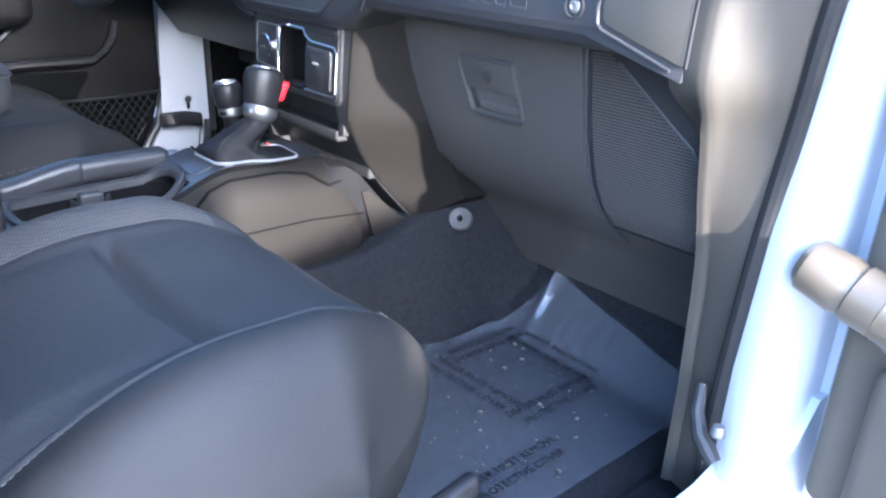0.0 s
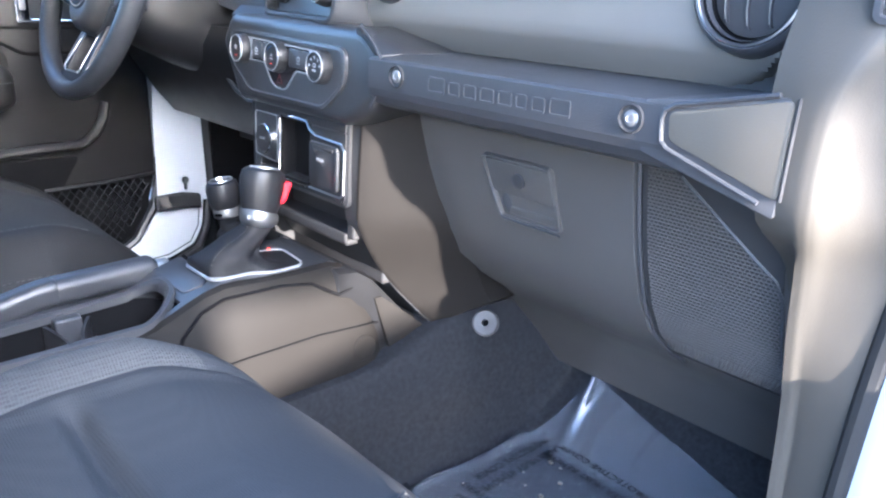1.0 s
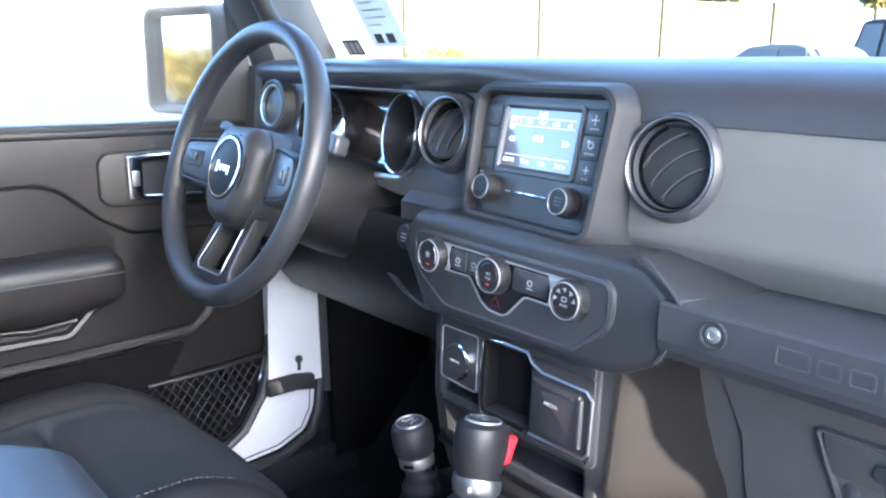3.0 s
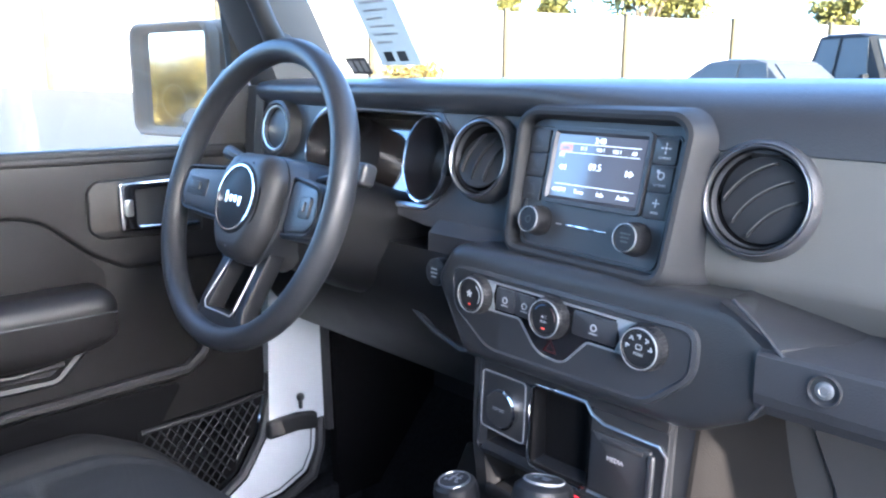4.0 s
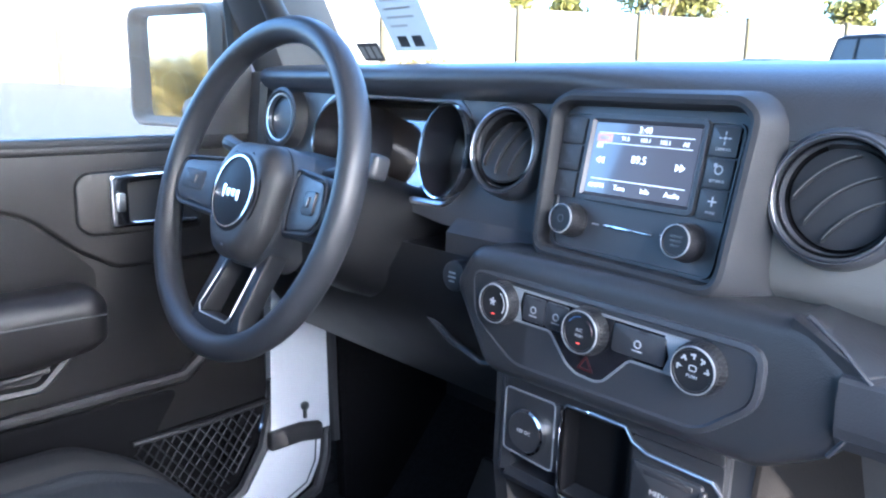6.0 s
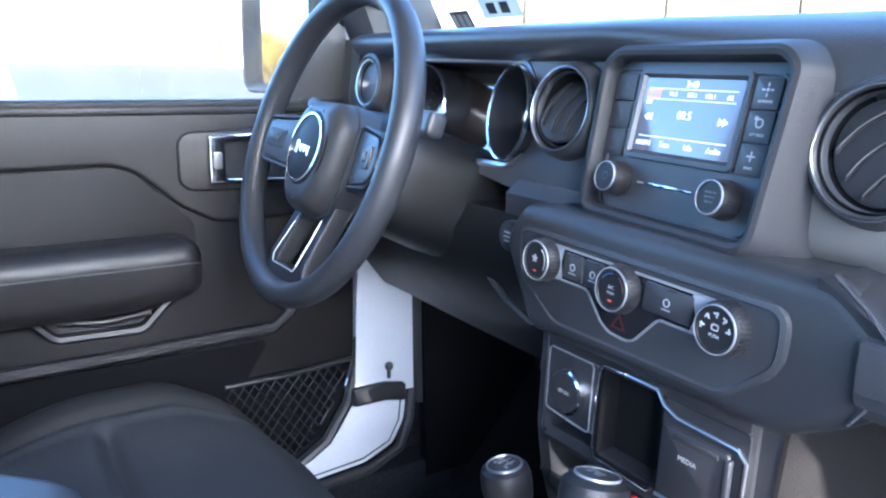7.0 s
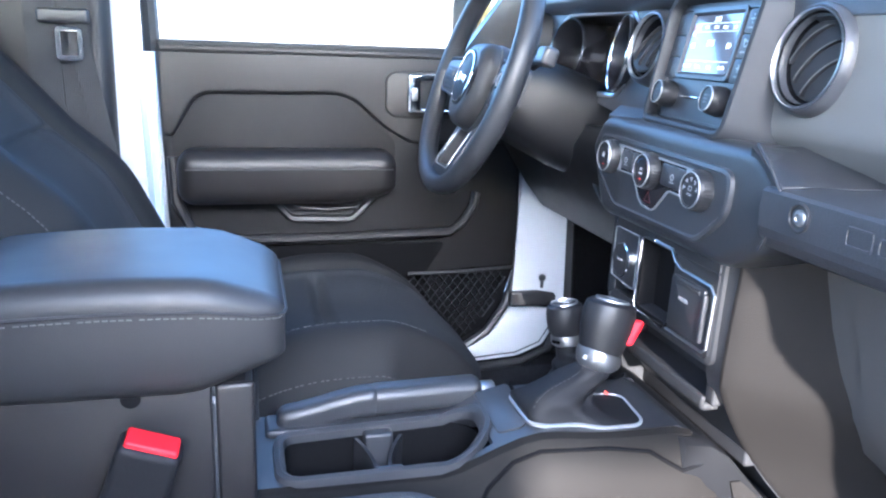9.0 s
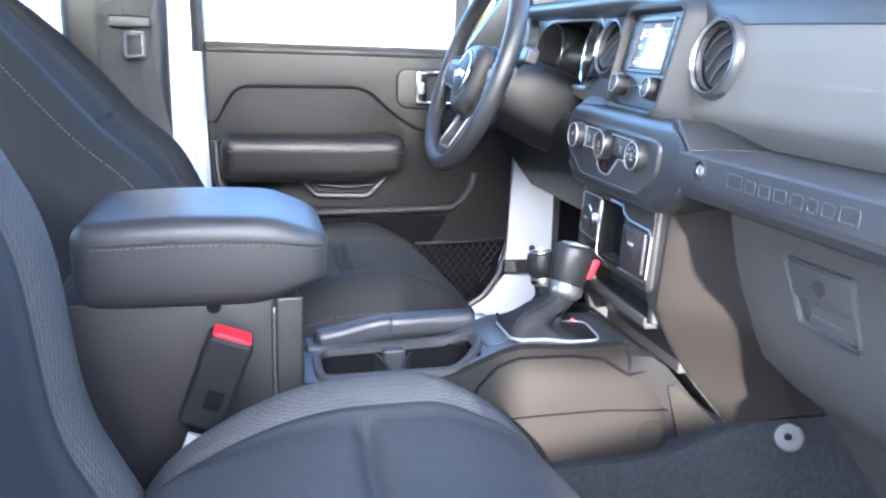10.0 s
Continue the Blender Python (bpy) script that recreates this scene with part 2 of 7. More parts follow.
def lathe(profile, n=32, m=None, arc=360.0):
    """Profile of (radius, height) turned round the local z axis."""
    V, F = [], []
    k = len(profile)
    closed = arc >= 360
    steps = n if closed else n + 1
    for i in range(steps):
        a = radians(arc) * i / n
        V += [(r * math.cos(a), r * math.sin(a), z) for r, z in profile]
    for i in range(n):
        j = (i + 1) % steps
        for a in range(k - 1):
            quad = [i * k + a, j * k + a, j * k + a + 1, i * k + a + 1]
            if profile[a][0] < 1e-6:
                quad = [quad[0], quad[2], quad[3]]
            elif profile[a + 1][0] < 1e-6:
                quad = [quad[0], quad[1], quad[2]]
            F.append(tuple(quad))
    g = (V, F)
    return moved(g, m) if m else g


def tube(points, r, closed=False, n=8, caps=True, squash=1.0):
    P = [Vector(p) for p in points]
    radii = r if isinstance(r, (list, tuple)) else [r] * len(P)
    V, F = [], []
    up = None
    for i, p in enumerate(P):
        a = P[i - 1] if i or closed else p
        b = P[(i + 1) % len(P)] if i < len(P) - 1 or closed else p
        d = (b - a).normalized()
        if up is None:
            up = Vector((0, 0, 1)) if abs(d.z) < 0.9 else Vector((1, 0, 0))
        side = d.cross(up).normalized()
        up = side.cross(d).normalized()
        for k in range(n):
            c = 2 * math.pi * k / n
            V.append(tuple(p + radii[i] * (math.cos(c) * side + squash * math.sin(c) * up)))
    m = len(P)
    for i in range(m if closed else m - 1):
        j = (i + 1) % m
        for k in range(n):
            F.append((i * n + k, i * n + (k + 1) % n, j * n + (k + 1) % n, j * n + k))
    if caps and not closed:
        F.append(tuple(range(n - 1, -1, -1)))
        F.append(tuple((m - 1) * n + k for k in range(n)))
    return V, F


def prism(outline, w0, w1, bevel=0.0, seg=2):
    """A flat outline (u, v), extruded from w0 to w1 along local w, with its w1 rim rounded."""
    bm = bmesh.new()
    vs = [bm.verts.new((u, v, w0)) for u, v in outline]
    f = bm.faces.new(vs)
    ext = bmesh.ops.extrude_face_region(bm, geom=[f])
    top = [g for g in ext["geom"] if isinstance(g, bmesh.types.BMVert)]
    bmesh.ops.translate(bm, verts=top, vec=(0, 0, w1 - w0))
    if bevel:
        tops = set(top)
        edges = [e for e in bm.edges if e.verts[0] in tops and e.verts[1] in tops]
        bmesh.ops.bevel(bm, geom=edges, offset=bevel, segments=seg, profile=0.5, affect="EDGES")
    bm.verts.index_update()
    g = ([tuple(v.co) for v in bm.verts], [tuple(v.index for v in face.verts) for face in bm.faces])
    bm.free()
    return g


def rounded_outline(pts, r, n=4):
    """An outline with its corners rounded."""
    out = []
    k = len(pts)
    for i in range(k):
        p, a, b = Vector(pts[i]), Vector(pts[i - 1]), Vector(pts[(i + 1) % k])
        rr = min(r, (a - p).length * 0.45, (b - p).length * 0.45)
        p0, p1 = p + (a - p).normalized() * rr, p + (b - p).normalized() * rr
        for s in range(n + 1):
            t = s / n
            q = (1 - t) ** 2 * p0 + 2 * t * (1 - t) * p + t * t * p1
            out.append((q.x, q.y))
    return out


def rect(u0, u1, v0, v1, r=0.004, n=4):
    return rounded_outline([(u0, v0), (u1, v0), (u1, v1), (u0, v1)], r, n)


def frame_sweep(outline, section, closed=True):
    """A section of (outward, w) swept round a closed anticlockwise outline."""
    k, s = len(outline), len(section)
    V, F = [], []
    area = sum(outline[i - 1][0] * outline[i][1] - outline[i][0] * outline[i - 1][1] for i in range(k))
    sign = 1 if area > 0 else -1
    for i in range(k):
        a, p, b = Vector(outline[i - 1]), Vector(outline[i]), Vector(outline[(i + 1) % k])
        d1, d2 = (p - a).normalized(), (b - p).normalized()
        n1, n2 = Vector((d1.y, -d1.x)) * sign, Vector((d2.y, -d2.x)) * sign
        nn = (n1 + n2).normalized()
        nn = nn / max(0.5, nn.dot(n1))
        for o, w in section:
            V.append((p.x + nn.x * o, p.y + nn.y * o, w))
    for i in range(k):
        j = (i + 1) % k
        for c in range(s if closed else s - 1):
            d = (c + 1) % s
            F.append((i * s + c, j * s + c, j * s + d, i * s + d))
    return V, F


def along_x(profile, xs, shift=None, caps=True):
    """A closed (y, z) profile carried along x through the stations xs; shift(x, y, z) may bend it."""
    V, F = [], []
    k = len(profile)
    for x in xs:
        V += [tuple(shift(x, y, z)) if shift else (x, y, z) for y, z in profile]
    for i in range(len(xs) - 1):
        for a in range(k):
            b = (a + 1) % k
            F.append((i * k + a, (i + 1) * k + a, (i + 1) * k + b, i * k + b))
    if caps:
        F.append(tuple(range(k)))
        F.append(tuple((len(xs) - 1) * k + a for a in reversed(range(k))))
    return V, F


def sheet(fn, nu, nv):
    V = [tuple(fn(i / nu, j / nv)) for i in range(nu + 1) for j in range(nv + 1)]
    F = [(i * (nv + 1) + j, (i + 1) * (nv + 1) + j, (i + 1) * (nv + 1) + j + 1, i * (nv + 1) + j + 1) for i in range(nu) for j in range(nv)]
    return V, F


def slab(fn, nu, nv, thick, axis=(0, 0, -1)):
    """A sheet given thickness along an axis."""
    V, F = sheet(fn, nu, nv)
    n = len(V)
    W = [(v[0] + axis[0] * thick, v[1] + axis[1] * thick, v[2] + axis[2] * thick) for v in V]
    G = [tuple(i + n for i in reversed(f)) for f in F]
    idx = lambda i, j: i * (nv + 1) + j
    rim = [idx(i, 0) for i in range(nu + 1)] + [idx(nu, j) for j in range(1, nv + 1)] + [idx(i, nv) for i in range(nu - 1, -1, -1)] + [idx(0, j) for j in range(nv - 1, 0, -1)]
    S = [(rim[i], rim[(i + 1) % len(rim)], rim[(i + 1) % len(rim)] + n, rim[i] + n) for i in range(len(rim))]
    return V + W, F + G + S


def writing(body, size, m, mat, parent, name="lettering", depth=0.0003, spread=1.0):
    """Raised writing with the built-in font, lying in the local u-v plane, centred."""
    c = bpy.data.curves.new(name, "FONT")
    c.body, c.size, c.align_x, c.align_y, c.extrude, c.resolution_u = body, size, "CENTER", "CENTER", depth, 2
    c.space_character = spread
    tmp = bpy.data.objects.new("tmp", c)
    scene.collection.objects.link(tmp)
    me = bpy.data.meshes.new_from_object(tmp.evaluated_get(bpy.context.evaluated_depsgraph_get()))
    geo = ([tuple(m @ v.co) for v in me.vertices], [tuple(p.vertices) for p in me.polygons])
    bpy.data.objects.remove(tmp)
    bpy.data.curves.remove(c)
    bpy.data.meshes.remove(me)
    return part(name, geo, mat, parent, smooth=10)


def bars(rows, m, mat, parent, name="marking", t=0.0004):
    """Plain bars (u, v, width, height) in a local panel frame."""
    for u, v, w, h in rows:
        ob = part(name, moved(rbox(w, h, t, t / 3, 1), m @ Matrix.Translation((u, v, 0))), mat, parent)
    return ob


def smooth_step(a, b, x):
    t = max(0.0, min(1.0, (x - a) / (b - a)))
    return t * t * (3 - 2 * t)


def dashes(points, length=0.0042, gap=0.002, r=0.0008):
    """Stitches along a path."""
    geos, P = [], [Vector(p) for p in points]
    carry = 0.0
    for a, b in zip(P, P[1:]):
        d = (b - a).length
        s = carry
        while s + length < d:
            geos.append(tube([a.lerp(b, s / d), a.lerp(b, (s + length) / d)], r, n=4))
            s += length + gap
        carry = max(0.0, s - d)
    return joined(*geos)


def arc_path(fn, n):
    return [fn(i / n) for i in range(n + 1)]

# ---- the car: shell ----
shell = thing("car_shell", (0, 0, 0.3), "white off-road car body with open passenger door, cabin shell", "car", kind="structure")
# floor pan, toe boards and tunnel under the carpet
def floor_z(x, y):
    """Height of the carpet."""
    toe = 0.52 + max(0.0, y - 0.30) * 1.12
    spread = 0.155 + 0.035 * smooth_step(0.02, 0.24, y) + 0.02 * smooth_step(0.24, 0.42, y)
    tunnel = 0.685 + 0.10 * smooth_step(0.05, 0.30, y)
    side = smooth_step(spread + 0.026, spread - 0.026, abs(x))
    base = max(toe, 0.52)
    return max(base, base + (tunnel - base) * side) if tunnel > base else base


part("carpet", slab(lambda u, v: ((u - 0.5) * 1.40, -0.75 + v * 1.30, floor_z((u - 0.5) * 1.40, -0.75 + v * 1.30) + 0.002 * noise.noise(Vector((u * 60, v * 60, 0)))), 180, 60, 0.03), CARPET, shell, "black carpet over floor and tunnel")
part("rear_floor", box(-0.70, 0.70, -2.1, -0.75, 0.49, 0.53), CARPET, shell)
part("firewall", box(-0.72, 0.72, 0.48, 0.52, 0.45, 1.32), PIT, shell)
for s in (-1, 1):
    xa, xb = (0.722, 0.785) if s > 0 else (-0.78, -0.712)
    rise = [(0.0, 0.40), (0.0, 0.60), (0.05, 0.602), (0.10, 0.615), (0.15, 0.645), (0.19, 0.69), (0.26, 0.69), (0.26, 0.40)]
    part("rocker_sill", (joined(box(xa, xb, -0.62, 0.06, 0.40, 0.60, 0.02, 3), along_x([(y + 0.06 if y < 0.2 else y + 0.02, z) for y, z in rise], [xa, xb])) if s > 0 else box(xa, xb, -0.62, 0.10, 0.40, 0.60, 0.02, 3)), WHITE, shell, "white painted sill curving into the pillar")
    part("hinge_pillar", along_x([(0.14, 0.60 if s > 0 else 0.725), (0.128, 0.75), (0.132, 0.9), (0.14, 1.05), (0.15, 1.16), (0.16, 1.30), (0.26, 1.30), (0.26, 0.60 if s > 0 else 0.725)], [s * 0.712, s * 0.722, s * 0.74, s * 0.76, s * 0.775] if s > 0 else [s * 0.672, s * 0.70, s * 0.735, s * 0.775], lambda x, y, z: (x, y + 0.014 * math.sin((abs(x) - 0.69) * 75) + (0.02 if abs(x) > 0.765 else 0), z)), WHITE, shell, "white painted hinge pillar with pressed folds")
    part("door_seal", tube(arc_path(lambda t: (s * 0.668, 0.236 - 0.012 * t, 0.70 + 0.42 * t), 20), 0.010), RUBBER, shell, "black rubber door seal")
    part("b_pillar", along_x([(-0.70, 0.50), (-0.70, 1.78), (-0.585, 1.78), (-0.568, 1.2), (-0.560, 0.9), (-0.60, 0.58)], [s * 0.66, s * 0.745], lambda x, y, z: (x, y - (0.09 if x > 0 else 0.008), z)), WHITE, shell, "white painted centre pillar")
    part("b_pillar_trim", moved(rbox(0.05, 0.19, 1.22, 0.03, 3), Matrix.Translation((s * 0.652, -0.705, 1.16))), DOOR, shell, "dark plastic pillar trim")
    part("a_pillar", along_x([(0.19, 1.30), (-0.05, 1.80), (0.03, 1.80), (0.27, 1.30)], [s * 0.690, s * 0.75]), WHITE, shell)
    part("a_pillar_trim", along_x([(0.125, 1.305), (0.068, 1.44), (-0.09, 1.79), (0.02, 1.80), (0.208, 1.444), (0.278, 1.315)], [s * 0.645, s * 0.67, s * 0.70], lambda x, y, z: (x, y + (0.018 if abs(x) < 0.65 and y < 0.19 else 0) - (0.012 if abs(x) < 0.65 and y > 0.19 else 0), z)), DASH, shell, "dark pillar trim")
    part("roof_rail", box(s * 0.70 - 0.045, s * 0.70 + 0.045, -2.1, 0.12, 1.74, 1.84, 0.02), BLACK, shell)
    part("rear_quarter", box(s * 0.71 - 0.03, s * 0.71 + 0.03, -2.1, -0.70, 0.45, 1.18, 0.01), DOOR, shell)
    part("rear_post", box(s * 0.71 - 0.03, s * 0.71 + 0.03, -2.1, -1.95, 1.17, 1.76, 0.01), DOOR, shell)
    g = part("rear_side_glass", box(s * 0.715 - 0.002, s * 0.715 + 0.002, -1.96, -0.70, 1.17, 1.76, 0.001, 1), GLASS, shell)
    g.visible_shadow = False
part("pillar_base_trim", along_x([(0.098, 1.12), (0.104, 1.24), (0.112, 1.31), (0.27, 1.325), (0.30, 1.12)], [-0.700, -0.664, -0.656], lambda x, y, z: (x, y + (0.008 if x > -0.66 and y < 0.2 else 0), z)), DASH, shell, "grey trim between dash and door")
part("grab_handle", tube([(-0.648, 0.150, 1.372), (-0.630, 0.125, 1.378), (-0.616, 0.105, 1.400), (-0.612, 0.030, 1.545), (-0.620, 0.000, 1.595), (-0.648, -0.010, 1.615)], [0.020, 0.017, 0.015, 0.015, 0.017, 0.020], n=12), BLACK, shell, "black pillar grab handle")
part("roof", box(-0.74, 0.74, -2.12, 0.13, 1.81, 1.86, 0.02), HEADLINER, shell, "hard top with light lining")
part("windscreen_header", box(-0.66, 0.66, -0.06, 0.13, 1.74, 1.82, 0.02), BLACK, shell)
part("tailgate", box(-0.70, 0.70, -2.12, -2.06, 0.45, 1.15, 0.01), DOOR, shell)
g = part("rear_glass", box(-0.66, 0.66, -2.10, -2.095, 1.15, 1.80, 0.001, 1), GLASS, shell)
g.visible_shadow = False
g = part("windscreen", along_x([(0.287, 1.316), (0.003, 1.79), (0.008, 1.793), (0.292, 1.319)], [-0.68, 0.68]), GLASS, shell, "clear windscreen")
g.visible_shadow = False
part("cowl", box(-0.74, 0.74, 0.36, 0.52, 1.22, 1.312, 0.02), BLACK, shell)
part("bonnet", along_x([(0.50, 1.20), (0.50, 1.27), (1.45, 1.19), (1.55, 1.15), (1.55, 1.0)], [-0.62, -0.3, 0.3, 0.62]), WHITE, shell, "white bonnet")
for s in (-1, 1):
    part("front_wing", along_x([(0.27, 0.45), (0.27, 1.22), (0.6, 1.20), (1.5, 1.10), (1.5, 0.9), (0.75, 0.85), (0.62, 0.5)], [s * 0.722, s * 0.80]), WHITE, shell, "white front wing")

# white sill flange below the driver's hinge pillar, with its dark seam and rubber edge
flange = [(0.138, 0.730), (0.236, 0.730), (0.214, 0.662), (0.188, 0.628), (0.130, 0.608), (0.03, 0.602), (-0.40, 0.602), (-0.40, 0.632), (0.02, 0.634), (0.088, 0.664)]
g = prism(rounded_outline(flange, 0.010, 3), -0.716, -0.704, 0.003)
part("sill_flange", ([(v[2] + (0.73 - v[1]) * 0.30, v[0], v[1]) for v in g[0]], g[1]), WHITE, shell, "white painted sill flange")
edge_line = [(0.214, 0.700), (0.204, 0.664), (0.180, 0.634), (0.127, 0.616), (0.03, 0.610), (-0.38, 0.610)]
part("flange_seam", tube([(-0.7035 + (0.73 - z) * 0.30, y, z) for y, z in edge_line], 0.0014, n=6), RUBBER, shell)
part("flange_seal", tube([(-0.700 + max(0.0, 0.73 - z) * 0.30, y, z) for y, z in ((0.240, 0.735), (0.222, 0.664), (0.196, 0.620), (0.134, 0.598), (0.03, 0.592), (-0.40, 0.592))], 0.009, n=10), RUBBER, shell, "black rubber door seal")
part("footwell_side", box(-0.735, -0.718, -0.10, 0.34, 0.48, 0.728, 0.003), CARPET, shell)
part("sill_carpet", box(-0.712, -0.655, -0.62, 0.30, 0.48, 0.590, 0.004), CARPET, shell)

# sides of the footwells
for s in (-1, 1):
    # Driver's side takes near-black: footwell shade is put into its colour.
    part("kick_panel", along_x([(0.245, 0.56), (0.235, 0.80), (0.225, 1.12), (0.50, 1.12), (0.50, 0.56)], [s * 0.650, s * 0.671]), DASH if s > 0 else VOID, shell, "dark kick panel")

# ---- dashboard ----
dash = thing("dashboard", (0, 0.2, 1.0), "black moulded off-road dashboard with grey passenger trim", "dashboard")


def crown(x, y, z):
    """The dash falls a little towards its ends."""
    return (x, y + 0.012 * (x / 0.7) ** 2 * (1 if y < 0.2 else 0), z - 0.012 * max(0.0, (x - 0.2) / 0.5) ** 1.5 * (1 if z > 1.2 else 0))


PAD_RIGHT = [(0.37, 1.324), (0.20, 1.322), (0.140, 1.317), (0.114, 1.309), (0.097, 1.297), (0.088, 1.281), (0.086, 1.262), (0.10, 1.255), (0.37, 1.25)]
PAD_LEFT = [(0.37, 1.324), (0.20, 1.323), (0.125, 1.320), (0.104, 1.315), (0.096, 1.308), (0.096, 1.300), (0.104, 1.290), (0.118, 1.281), (0.37, 1.25)]
V, F = [], []
for i in range(61):
    x = -0.66 + 1.36 * i / 60
    t = smooth_step(-0.13, 0.13, x)
    V += [crown(x, a[0] + (b[0] - a[0]) * t, a[1] + (b[1] - a[1]) * t) for a, b in zip(PAD_LEFT, PAD_RIGHT)]
F = [(i * 9 + k, (i + 1) * 9 + k, (i + 1) * 9 + (k + 1) % 9, i * 9 + (k + 1) % 9) for i in range(60) for k in range(9)] + [tuple(range(9)), tuple(60 * 9 + k for k in reversed(range(9)))]
part("top_pad", (V, F), SOFT, dash, "soft black top pad", 50)
edge_rows = [(0.088, 1.262), (0.083, 1.235), (0.0795, 1.20), (0.079, 1.165), (0.081, 1.155), (0.090, 1.143), (0.106, 1.126)]
rows_ = []
for (ya, za), (yb, zb) in zip(edge_rows, edge_rows[1:]):
    n = max(1, int((za - zb) / 0.0035))
    rows_ += [(ya + (yb - ya) * k / n, za + (zb - za) * k / n) for k in range(n)]
VENTS = ((0.157, 1.2255), (0.600, 1.205))


def panel_shape(x, y, z):
    """The trim panel, sunk behind its two round vents."""
    hole = max(smooth_step(0.0435, 0.0395, math.hypot(x - a, z - b)) for a, b in VENTS)
    foot = 1.124 + 0.018 * smooth_step(0.215, 0.14, x) + 0.062 * max(0.0, (x - 0.570) / 0.084) ** 2
    hole = max(hole, 0.6 * smooth_step(foot + 0.002, foot - 0.004, z), 0.6 * smooth_step(0.653, 0.657, x))
    q = crown(x, y, z)
    return (q[0], q[1] + 0.05 * hole * (y < 0.15), q[2])


part("face_panel", along_x(rows_ + [(0.106, 1.126), (0.30, 1.122), (0.30, 1.262)], [0.105 + i * 0.585 / 156 for i in range(157)], panel_shape), FACE, dash, "smooth grey passenger trim panel")
part("corner_band", along_x([(0.107, 1.118), (0.104, 1.20), (0.100, 1.262), (0.25, 1.262), (0.25, 1.118)], [0.545, 0.60, 0.65, 0.70], crown), SOFT, dash, "dark band round the outer vent")
part("vent_panel", along_x([(0.150, 1.160), (0.105, 1.158), (0.085, 1.142), (0.085, 1.10), (0.30, 1.10), (0.30, 1.160)], [-0.240 + i * 0.14 / 5 for i in range(6)]), BLACK, dash, "dark dash face round the middle vent")
part("tweeter_panel", along_x([(0.150, 1.160), (0.112, 1.158), (0.085, 1.142), (0.085, 1.10), (0.30, 1.10), (0.30, 1.160)], [-0.665, -0.62, -0.57, -0.53]), DASH, dash, "dark dash face beside the gauges")

# trim bar with raised marking and two bolts
part("trim_bar", along_x([(0.0260, 1.078), (0.0235, 1.086), (0.0228, 1.100), (0.0238, 1.1165), (0.0270, 1.1190), (0.052, 1.1235), (0.12, 1.1255), (0.12, 1.064), (0.048, 1.062), (0.034, 1.068)], [0.192 + i * 0.479 / 14 for i in range(15)]), SOFT, dash, "straight black trim bar", 13)
F_BAR = face_frame(0, 0.0232, 1.1, 0)
shapes = []
u = 0.294
for w, h in ((0.026, 0.0085), (0.017, 0.0065), (0.018, 0.0065), (0.019, 0.0065), (0.018, 0.0065), (0.014, 0.0065), (0.016, 0.0065), (0.024, 0.0080)):
    shapes.append(rounded_outline([(u, -0.0065), (u + w, -0.0065), (u + w, h), (u, h)], 0.003, 3))
    u += w + 0.0052
for one in shapes:
    part("raised_mark", moved(frame_sweep(one, [(0.0006, -0.002), (0.0004, 0.0012), (-0.0016, 0.0012), (-0.0020, -0.002)]), F_BAR), DASH, dash)
for x in (0.243, 0.545):
    m = face_frame(x, 0.0222, 1.103, 0)
    seat = part("bolt_recess", moved(lathe([(0.0122, -0.004), (0.0122, 0.0010), (0.0112, 0.0016), (0.0100, 0.0008), (0.0092, -0.005), (0, -0.005)], 24), m), PIT, dash)
    part("bolt", moved(lathe([(0.0068, -0.005), (0.0068, -0.0005), (0.0058, 0.0008), (0.0036, 0.0014), (0.0030, 0.0002), (0, 0.0002)], 16), m), STEEL, seat, "bare steel bolt head")

# end cap and outer trim on the passenger side
cap_m = face_frame(0, 0.0235, 1.1, 0)
cap = rounded_outline([(0.579, 0.013), (0.6745, 0.034), (0.6730, -0.038), (0.581, -0.009)], 0.006)
part("bar_flare", moved(prism(rounded_outline([(0.555, -0.022), (0.672, -0.052), (0.676, 0.036), (0.555, 0.020)], 0.004), -0.07, -0.0012, 0.001), cap_m), DASH, dash, "dark flared end of the bar")
part("end_cap", moved(prism(cap, -0.05, 0.0015, 0.0015), cap_m), PANEL, dash, "flat grey end cap")
part("end_cap_trim", moved(tube([(0.664, 0.0365, 0.001), (0.584, 0.0190, 0.001), (0.5755, 0.0135, 0.001), (0.573, 0.006, 0.001), (0.5745, -0.010, 0.001), (0.580, -0.0155, 0.001), (0.660, -0.0415, 0.001)], 0.0021, n=8), cap_m), SOFT, dash, "raised lip round the end cap")


def ladder(rows, z):
    """Smooth value between the rows (z, ...) at height z."""
    n = len(rows)
    for i in range(n - 1):
        if rows[i][0] <= z <= rows[i + 1][0] or i == n - 2:
            p1, p2 = rows[i], rows[i + 1]
            p0, p3 = rows[max(0, i - 1)], rows[min(n - 1, i + 2)]
            h = p2[0] - p1[0]
            t = max(0.0, min(1.0, (z - p1[0]) / h))
            out = []
            for k in range(1, 5):
                m1 = (p2[k] - p0[k]) / (p2[0] - p0[0]) * h
                m2 = (p3[k] - p1[k]) / (p3[0] - p1[0]) * h
                out.append((2 * t ** 3 - 3 * t ** 2 + 1) * p1[k] + (t ** 3 - 2 * t ** 2 + t) * m1 + (3 * t ** 2 - 2 * t ** 3) * p2[k] + (t ** 3 - t ** 2) * m2)
            return out


